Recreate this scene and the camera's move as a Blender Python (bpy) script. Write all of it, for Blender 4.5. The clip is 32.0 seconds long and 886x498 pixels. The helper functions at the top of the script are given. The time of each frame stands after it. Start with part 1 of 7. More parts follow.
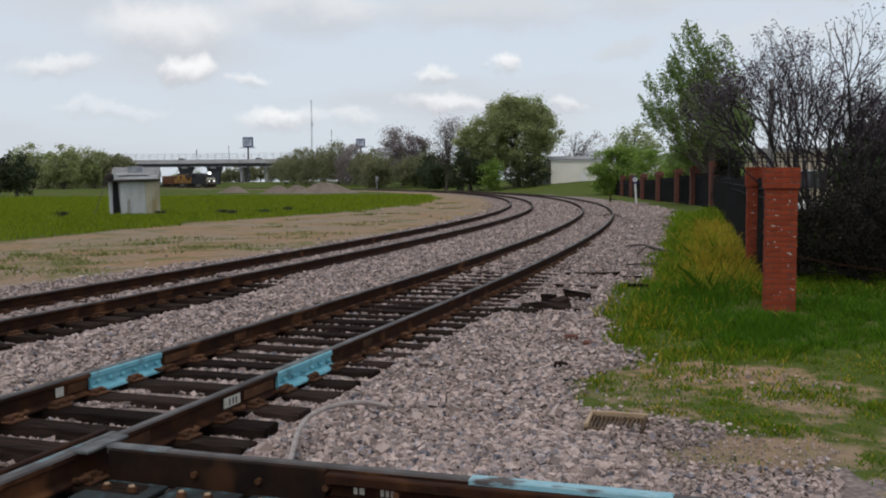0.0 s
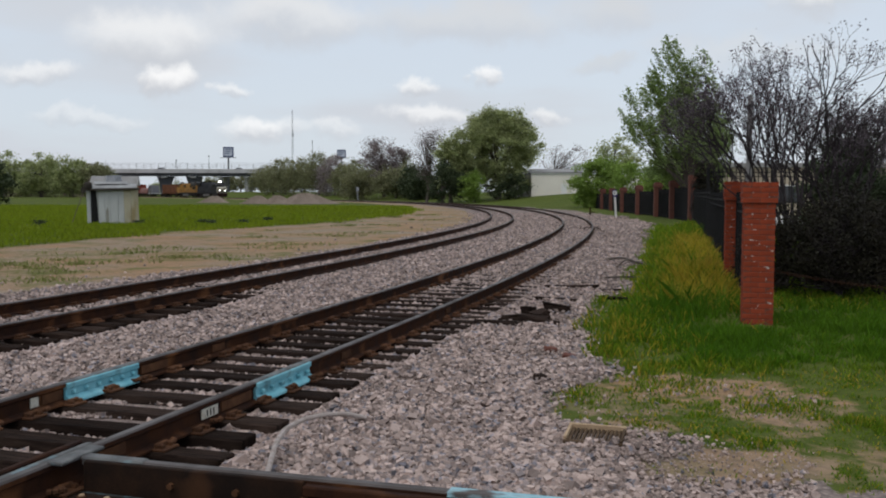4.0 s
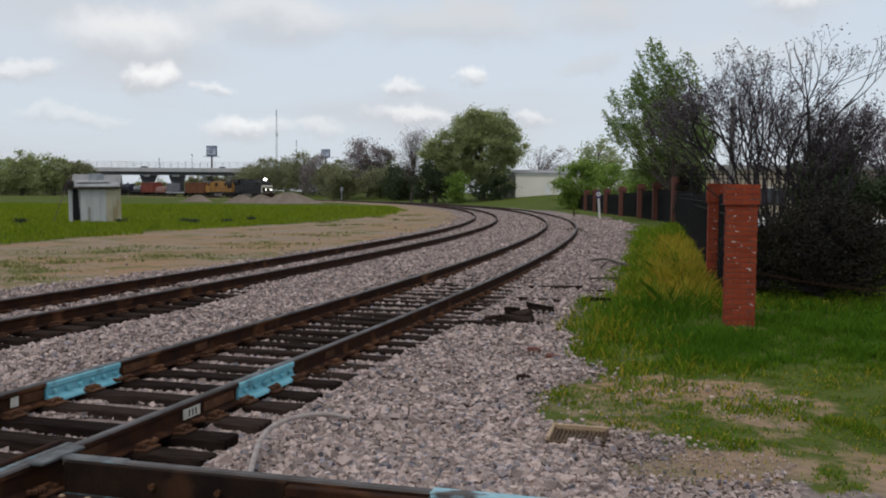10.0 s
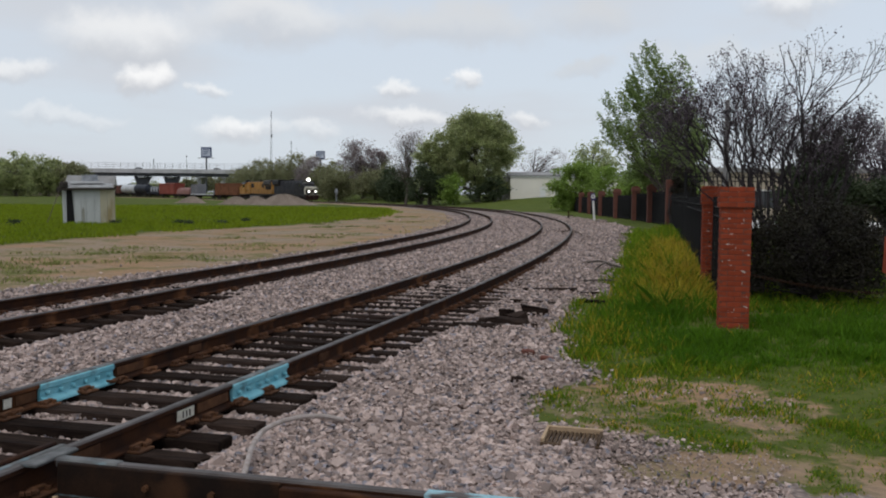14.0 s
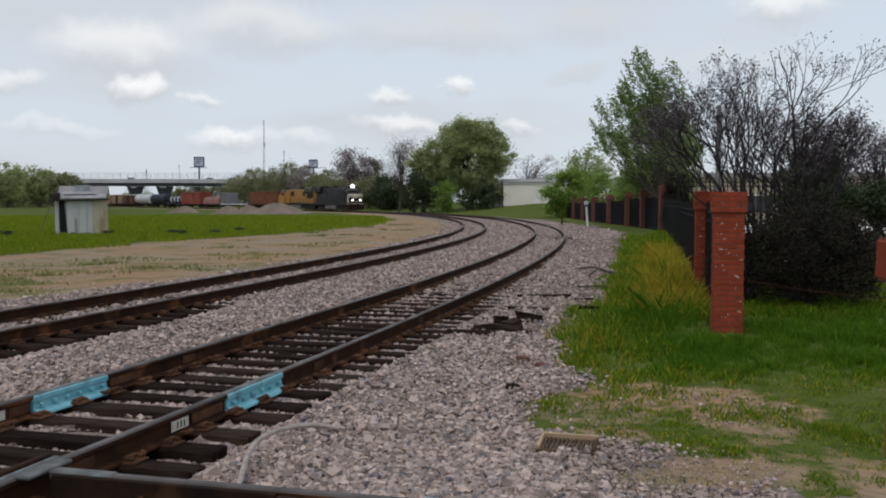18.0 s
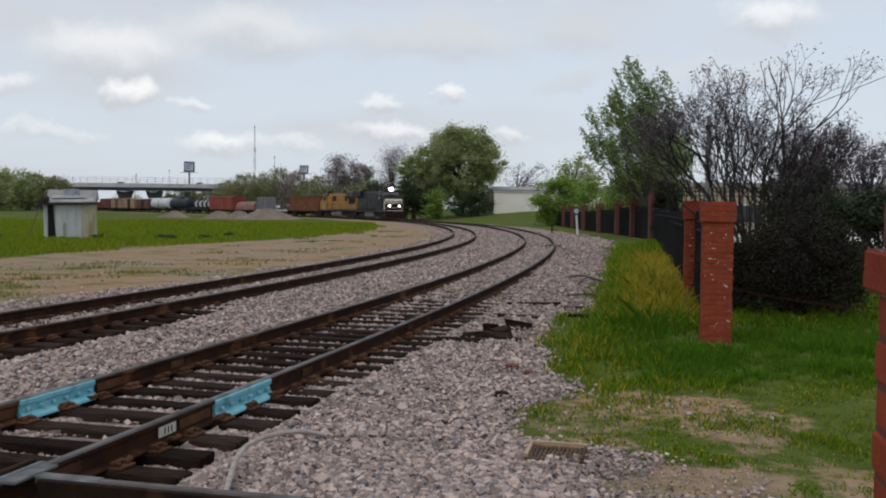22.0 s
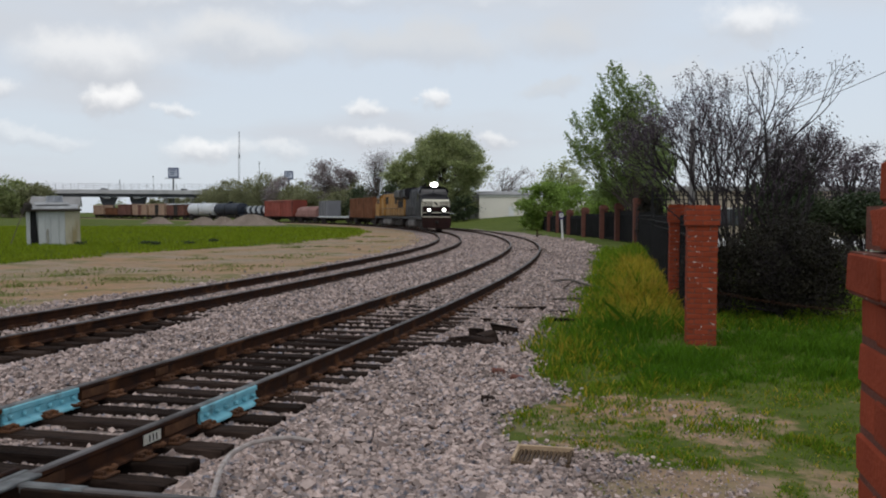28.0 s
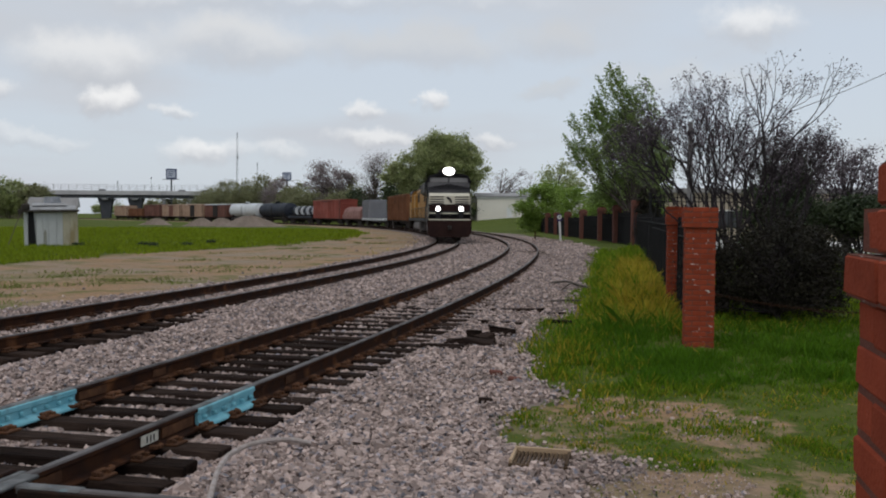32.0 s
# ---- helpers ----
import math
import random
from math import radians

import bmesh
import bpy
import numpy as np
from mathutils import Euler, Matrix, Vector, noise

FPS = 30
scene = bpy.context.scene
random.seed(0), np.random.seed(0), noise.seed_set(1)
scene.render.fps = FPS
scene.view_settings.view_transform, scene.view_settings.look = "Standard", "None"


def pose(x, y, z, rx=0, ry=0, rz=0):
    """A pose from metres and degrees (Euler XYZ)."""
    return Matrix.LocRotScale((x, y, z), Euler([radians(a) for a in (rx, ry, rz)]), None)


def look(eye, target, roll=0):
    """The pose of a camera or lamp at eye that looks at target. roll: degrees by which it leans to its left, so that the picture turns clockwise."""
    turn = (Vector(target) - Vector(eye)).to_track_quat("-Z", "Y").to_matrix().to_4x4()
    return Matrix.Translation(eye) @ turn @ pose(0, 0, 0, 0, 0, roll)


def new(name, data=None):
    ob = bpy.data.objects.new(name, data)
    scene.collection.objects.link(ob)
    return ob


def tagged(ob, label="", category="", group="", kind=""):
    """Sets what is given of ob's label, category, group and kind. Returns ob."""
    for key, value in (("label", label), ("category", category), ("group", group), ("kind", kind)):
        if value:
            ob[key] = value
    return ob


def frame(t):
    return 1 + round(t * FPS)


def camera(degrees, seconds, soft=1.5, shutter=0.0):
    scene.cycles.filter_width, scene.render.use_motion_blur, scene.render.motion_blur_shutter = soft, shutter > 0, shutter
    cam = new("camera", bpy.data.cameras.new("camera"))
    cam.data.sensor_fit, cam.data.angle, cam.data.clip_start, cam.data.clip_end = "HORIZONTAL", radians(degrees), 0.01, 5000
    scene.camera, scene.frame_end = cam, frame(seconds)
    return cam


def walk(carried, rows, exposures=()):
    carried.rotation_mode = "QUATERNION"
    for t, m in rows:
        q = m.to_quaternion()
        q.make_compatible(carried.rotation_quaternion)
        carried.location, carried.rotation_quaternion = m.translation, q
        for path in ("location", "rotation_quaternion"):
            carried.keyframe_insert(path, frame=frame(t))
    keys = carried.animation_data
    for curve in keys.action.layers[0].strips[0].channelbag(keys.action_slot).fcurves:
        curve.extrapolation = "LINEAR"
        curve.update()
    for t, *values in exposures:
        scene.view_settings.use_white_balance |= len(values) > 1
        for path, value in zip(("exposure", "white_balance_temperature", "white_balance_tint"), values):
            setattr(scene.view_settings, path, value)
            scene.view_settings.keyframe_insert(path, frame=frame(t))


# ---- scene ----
# ---- camera ----
EYE = (0.0, 0.0, 1.778)
cam = camera(50.8, 32.0, soft=2.0)
# seconds, tilt, lean, turn
PATH = [
    (0, 85.84, 0.37, 2.22), (0.5, 86.02, 0.33, 1.92), (1, 86.59, 0.20, 1.72), (1.5, 86.31, 0.04, 1.34),
    (2, 86.45, -0.15, 1.12), (2.5, 86.45, -0.35, 1.13), (3, 86.65, -0.20, 1.07), (3.5, 86.50, -0.12, 1.03),
    (5.5, 86.84, -0.37, 0.92), (6, 86.70, -0.47, 0.82), (6.5, 86.55, -0.35, 0.75), (7, 86.61, -0.34, 0.79),
    (7.5, 86.72, -0.29, 0.70), (8, 86.74, -0.34, 0.68), (8.5, 86.69, -0.22, 0.73), (9, 86.73, -0.26, 0.58),
    (9.5, 86.70, -0.51, 0.29), (10, 86.58, -0.45, 0.07), (10.5, 86.83, -0.61, 0.05), (11, 86.76, -0.41, 0.30),
    (11.5, 86.90, -0.42, 0.13), (12, 86.66, -0.45, 0.25), (12.5, 86.77, -0.42, 0.09), (13, 86.43, -0.58, 0.04),
    (13.5, 86.69, -0.56, -0.08), (14, 86.70, -0.58, -0.25), (14.5, 86.94, -0.50, -0.26), (16.5, 87.04, -0.18, -0.60),
    (17, 87.12, -0.17, -0.59), (17.5, 86.97, -0.25, -0.67), (18, 87.16, -0.08, -0.66), (18.5, 87.27, -0.30, -0.91),
    (19, 87.27, -0.33, -0.93), (19.5, 87.48, -0.47, -1.09), (20, 87.35, -0.45, -1.17), (20.5, 87.43, -0.44, -1.16),
    (21, 87.38, -0.57, -1.10), (21.5, 87.59, -0.39, -1.04), (22, 87.60, -0.59, -1.25), (22.5, 87.55, -0.64, -1.23),
    (23, 87.68, -0.46, -1.24), (23.5, 87.45, -0.47, -1.34), (24, 87.47, -0.25, -1.42), (24.5, 87.25, -0.18, -1.65),
    (25, 87.30, -0.43, -1.89), (25.5, 87.54, -0.28, -1.93), (27.5, 87.69, -0.19, -2.20), (28, 87.91, -0.31, -2.15),
    (28.5, 88.07, -0.20, -2.35), (29, 88.06, -0.37, -2.28), (29.5, 88.06, -0.28, -2.33), (30, 88.22, -0.39, -2.56),
    (30.5, 88.19, -0.39, -2.36), (31, 88.17, -0.34, -2.35), (31.5, 88.12, -0.37, -2.46), (32, 88.01, -0.42, -2.27),
]
walk(cam, [(t, pose(*EYE, rx, ry, rz)) for t, rx, ry, rz in PATH], [(0.0, 0.07), (12.0, 0.04), (17.0, 0.07), (28.0, 0.07), (29.2, -0.03), (32.0, -0.06)])

# ---- light ----
world = bpy.data.worlds.new("overcast_sky")
scene.world = world
world.use_nodes = True
scene.view_settings.exposure = 0.0


# clouds ahead: across, up, half width, half height, whiteness, thickness
CLOUDS = [
    (-0.33, 0.165, 0.085, 0.034, 0.8, 0.75), (-0.31, 0.124, 0.032, 0.018, 1.0, 0.9), (-0.46, 0.125, 0.045, 0.014, 0.9, 0.6),
    (-0.18, 0.185, 0.090, 0.030, 0.55, 0.7), (0.01, 0.183, 0.115, 0.026, 0.25, 0.6), (0.16, 0.190, 0.045, 0.028, 0.2, 0.5),
    (0.025, 0.125, 0.016, 0.013, 1.0, 0.8), (-0.05, 0.112, 0.022, 0.010, 0.9, 0.7), (-0.035, 0.080, 0.055, 0.013, 0.95, 0.7),
    (-0.215, 0.070, 0.042, 0.015, 1.0, 0.75), (-0.14, 0.066, 0.035, 0.011, 0.9, 0.45), (0.088, 0.078, 0.024, 0.010, 0.9, 0.6),
    (-0.25, 0.107, 0.020, 0.008, 0.9, 0.6), (0.365, 0.208, 0.050, 0.022, 1.0, 0.7), (0.155, 0.135, 0.036, 0.010, 0.1, 0.45),
    (0.30, 0.150, 0.110, 0.016, 0.3, 0.35), (-0.40, 0.075, 0.060, 0.010, 0.85, 0.35), (-0.12, 0.235, 0.250, 0.020, 0.9, 0.45),
]


def build_world():
    nt = world.node_tree
    nt.nodes.clear()
    n = nt.nodes.new
    L = nt.links.new
    out, bg = n("ShaderNodeOutputWorld"), n("ShaderNodeBackground")
    sky = n("ShaderNodeTexSky")
    sky.sky_type = "NISHITA"
    sky.sun_disc = False
    sky.sun_elevation, sky.sun_rotation = radians(58), radians(-158)
    sky.air_density, sky.dust_density = 1.0, 2.0
    dim = n("ShaderNodeVectorMath")
    dim.operation = "SCALE"
    dim.inputs["Scale"].default_value = 0.13
    L(sky.outputs[0], dim.inputs[0])
    tc = n("ShaderNodeTexCoord")
    sep = n("ShaderNodeSeparateXYZ")
    L(tc.outputs["Generated"], sep.inputs[0])
    # the cloud layer is flat, so it crowds together towards the horizon
    lift = n("ShaderNodeMath")
    lift.operation = "MAXIMUM"
    lift.inputs[1].default_value = 0.0
    L(sep.outputs["Z"], lift.inputs[0])
    add = n("ShaderNodeMath")
    add.inputs[1].default_value = 0.16
    L(lift.outputs[0], add.inputs[0])
    comb = n("ShaderNodeCombineXYZ")
    for ax in ("X", "Y"):
        d = n("ShaderNodeMath")
        d.operation = "DIVIDE"
        L(sep.outputs[ax], d.inputs[0])
        L(add.outputs[0], d.inputs[1])
        L(d.outputs[0], comb.inputs[ax])
    def fbm(scale, detail, rough, seed, lo, hi):
        nz = n("ShaderNodeTexNoise")
        nz.inputs["Scale"].default_value = scale
        nz.inputs["Detail"].default_value = detail
        nz.inputs["Roughness"].default_value = rough
        mp = n("ShaderNodeMapping")
        mp.inputs["Location"].default_value = (seed, seed * 0.7, seed * 0.3)
        L(comb.outputs[0], mp.inputs[0])
        L(mp.outputs[0], nz.inputs["Vector"])
        mr = n("ShaderNodeMapRange")
        mr.interpolation_type = "SMOOTHSTEP"
        mr.inputs["From Min"].default_value, mr.inputs["From Max"].default_value = lo, hi
        L(nz.outputs["Fac"], mr.inputs["Value"])
        return mr.outputs[0]
    def mixc(fac, a, b):
        m = n("ShaderNodeMix")
        m.data_type = "RGBA"
        if isinstance(fac, float):
            m.inputs["Factor"].default_value = fac
        else:
            L(fac, m.inputs["Factor"])
        for sock, v in ((6, a), (7, b)):
            if isinstance(v, tuple):
                m.inputs[sock].default_value = (*v, 1)
            else:
                L(v, m.inputs[sock])
        return m.outputs[2]
    veil = mixc(0.82, dim.outputs[0], (0.66, 0.72, 0.80))
    grey = mixc(fbm(0.75, 4, 0.5, 3.1, 0.47, 0.66), veil, (0.60, 0.635, 0.69))
    # heaped clouds, lit on their tops and grey underneath, on a plane ahead
    def calc(op, a, b=None):
        m = n("ShaderNodeMath")
        m.operation = op
        for k, v in ((0, a), (1, b)):
            if isinstance(v, (int, float)):
                m.inputs[k].default_value = v
            elif v is not None:
                L(v, m.inputs[k])
        return m.outputs[0]
    def ramp(v, lo, hi):
        mr = n("ShaderNodeMapRange")
        mr.interpolation_type = "SMOOTHSTEP"
        mr.inputs["From Min"].default_value, mr.inputs["From Max"].default_value = lo, hi
        L(v, mr.inputs["Value"])
        return mr.outputs[0]
    def vec(op, a, b):
        m = n("ShaderNodeVectorMath")
        m.operation = op
        L(a, m.inputs[0])
        if isinstance(b, tuple):
            m.inputs[1].default_value = b
        elif b is not None:
            L(b, m.inputs[1])
        return m
    depth = calc("MAXIMUM", sep.outputs["Y"], 0.05)
    plane = n("ShaderNodeCombineXYZ")
    L(calc("DIVIDE", sep.outputs["X"], depth), plane.inputs[0])
    L(calc("DIVIDE", sep.outputs["Z"], depth), plane.inputs[1])
    ruffle = n("ShaderNodeTexNoise")
    ruffle.inputs["Scale"].default_value, ruffle.inputs["Detail"].default_value, ruffle.inputs["Roughness"].default_value = 16, 6, 0.62
    L(plane.outputs[0], ruffle.inputs["Vector"])
    shift = vec("MULTIPLY", vec("SUBTRACT", ruffle.outputs["Color"], (0.5, 0.5, 0.5)).outputs[0], (0.10, 0.055, 0.0))
    spot = vec("ADD", plane.outputs[0], shift.outputs[0]).outputs[0]
    sky_now = grey
    ahead = ramp(sep.outputs["Y"], 0.2, 0.4)
    for u, v, a, b, tone, amount in CLOUDS:
        away = vec("SUBTRACT", spot, (u, v, 0)).outputs[0]
        reach = vec("LENGTH", vec("MULTIPLY", away, (1 / a, 1 / b, 0)).outputs[0], None).outputs["Value"]
        split = n("ShaderNodeSeparateXYZ")
        L(away, split.inputs[0])
        lit = mixc(ramp(split.outputs["Y"], -0.75 * b, 0.45 * b), (0.56, 0.58, 0.62), (0.58 + 0.36 * tone,) * 3)
        sky_now = mixc(calc("MULTIPLY", calc("MULTIPLY", ramp(reach, 1.3, 0.45), ahead), amount), sky_now, lit)
    L(sky_now, bg.inputs[0])
    bg.inputs[1].default_value = 1.0
    L(bg.outputs[0], out.inputs[0])


build_world()
sun = new("sun", bpy.data.lights.new("sun", "SUN"))
sun.data.energy, sun.data.angle, sun.data.color = 0.72, radians(20), (1.0, 0.96, 0.9)
sun.matrix_world = look((0, 0, 60), (14, 34, 0))

# ---- materials ----


def mat(name, c1, c2, scale=4.0, rough=0.8, metal=0.0, bump=0.3, fine=60.0, dist=0.01, vary=0.0, spots=None, lo=0.35, hi=0.65, stretch=(1, 1, 1), island=False, spec=0.15):
    """Two colours broken up at a coarse and a fine scale, with relief; vary: change from piece to piece; spots: (colour, scale, lo, hi)."""
    m = bpy.data.materials.new(name)
    m.use_nodes = True
    nt = m.node_tree
    n, L = nt.nodes.new, nt.links.new
    bs = nt.nodes["Principled BSDF"]
    tc = n("ShaderNodeTexCoord")
    mp = n("ShaderNodeMapping")
    mp.inputs["Scale"].default_value = stretch
    L(tc.outputs["Object"], mp.inputs[0])
    def noise_fac(sc, a, b, detail=5):
        nz = n("ShaderNodeTexNoise")
        nz.inputs["Scale"].default_value, nz.inputs["Detail"].default_value = sc, detail
        L(mp.outputs[0], nz.inputs["Vector"])
        r = n("ShaderNodeMapRange")
        r.inputs["From Min"].default_value, r.inputs["From Max"].default_value = a, b
        L(nz.outputs["Fac"], r.inputs["Value"])
        return r.outputs[0]
    def mix(f, a, b, mode="MIX"):
        x = n("ShaderNodeMix")
        x.data_type, x.blend_type = "RGBA", mode
        if isinstance(f, (int, float)):
            x.inputs["Factor"].default_value = f
        else:
            L(f, x.inputs["Factor"])
        for sock, v in ((6, a), (7, b)):
            if isinstance(v, tuple):
                x.inputs[sock].default_value = (*v, 1)
            else:
                L(v, x.inputs[sock])
        return x.outputs[2]
    coarse = noise_fac(scale, lo, hi)
    grain = noise_fac(fine, 0.3, 0.7, 3)
    col = mix(coarse, c1, c2)
    dark = tuple(v * 0.62 for v in c1)
    g = n("ShaderNodeMath")
    g.operation = "MULTIPLY"
    g.inputs[1].default_value = 0.35
    L(grain, g.inputs[0])
    col = mix(g.outputs[0], col, dark)
    if spots:
        col = mix(noise_fac(spots[1], spots[2], spots[3]), col, spots[0])
    if vary:
        if island:
            rnd = n("ShaderNodeNewGeometry").outputs["Random Per Island"]
        else:
            rnd = n("ShaderNodeObjectInfo").outputs["Random"]
        r = n("ShaderNodeMapRange")
        r.inputs["To Min"].default_value, r.inputs["To Max"].default_value = 1 - vary, 1 + vary
        L(rnd, r.inputs["Value"])
        hsv = n("ShaderNodeHueSaturation")
        L(r.outputs[0], hsv.inputs["Value"])
        L(col, hsv.inputs["Color"])
        col = hsv.outputs[0]
    L(col, bs.inputs["Base Color"])
    bs.inputs["Metallic"].default_value = metal
    bs.inputs["Specular IOR Level"].default_value = spec
    rr = n("ShaderNodeMapRange")
    rr.inputs["To Min"].default_value, rr.inputs["To Max"].default_value = max(rough - 0.12, 0.05), min(rough + 0.1, 1.0)
    L(coarse, rr.inputs["Value"])
    L(rr.outputs[0], bs.inputs["Roughness"])
    if bump:
        b = n("ShaderNodeBump")
        b.inputs["Strength"].default_value, b.inputs["Distance"].default_value = bump, dist
        L(grain, b.inputs["Height"])
        L(b.outputs[0], bs.inputs["Normal"])
    return m


def glow(name, colour, strength):
    m = bpy.data.materials.new(name)
    m.use_nodes = True
    bs = m.node_tree.nodes["Principled BSDF"]
    bs.inputs["Base Color"].default_value = (*colour, 1)
    bs.inputs["Emission Color"].default_value = (*colour, 1)
    bs.inputs["Emission Strength"].default_value = strength
    return m


def leafy(name, c1, c2, vary=0.35, translucent=0.25):
    m = mat(name, c1, c2, scale=0.6, rough=0.6, bump=0, vary=vary, island=True, fine=9)
    bs = m.node_tree.nodes["Principled BSDF"]
    tr = m.node_tree.nodes.new("ShaderNodeBsdfTranslucent")
    mx = m.node_tree.nodes.new("ShaderNodeMixShader")
    out = m.node_tree.nodes["Material Output"]
    mx.inputs[0].default_value = translucent
    src = bs.inputs["Base Color"].links[0].from_socket
    m.node_tree.links.new(src, tr.inputs[0])
    m.node_tree.links.new(bs.outputs[0], mx.inputs[1])
    m.node_tree.links.new(tr.outputs[0], mx.inputs[2])
    m.node_tree.links.new(mx.outputs[0], out.inputs[0])
    return m


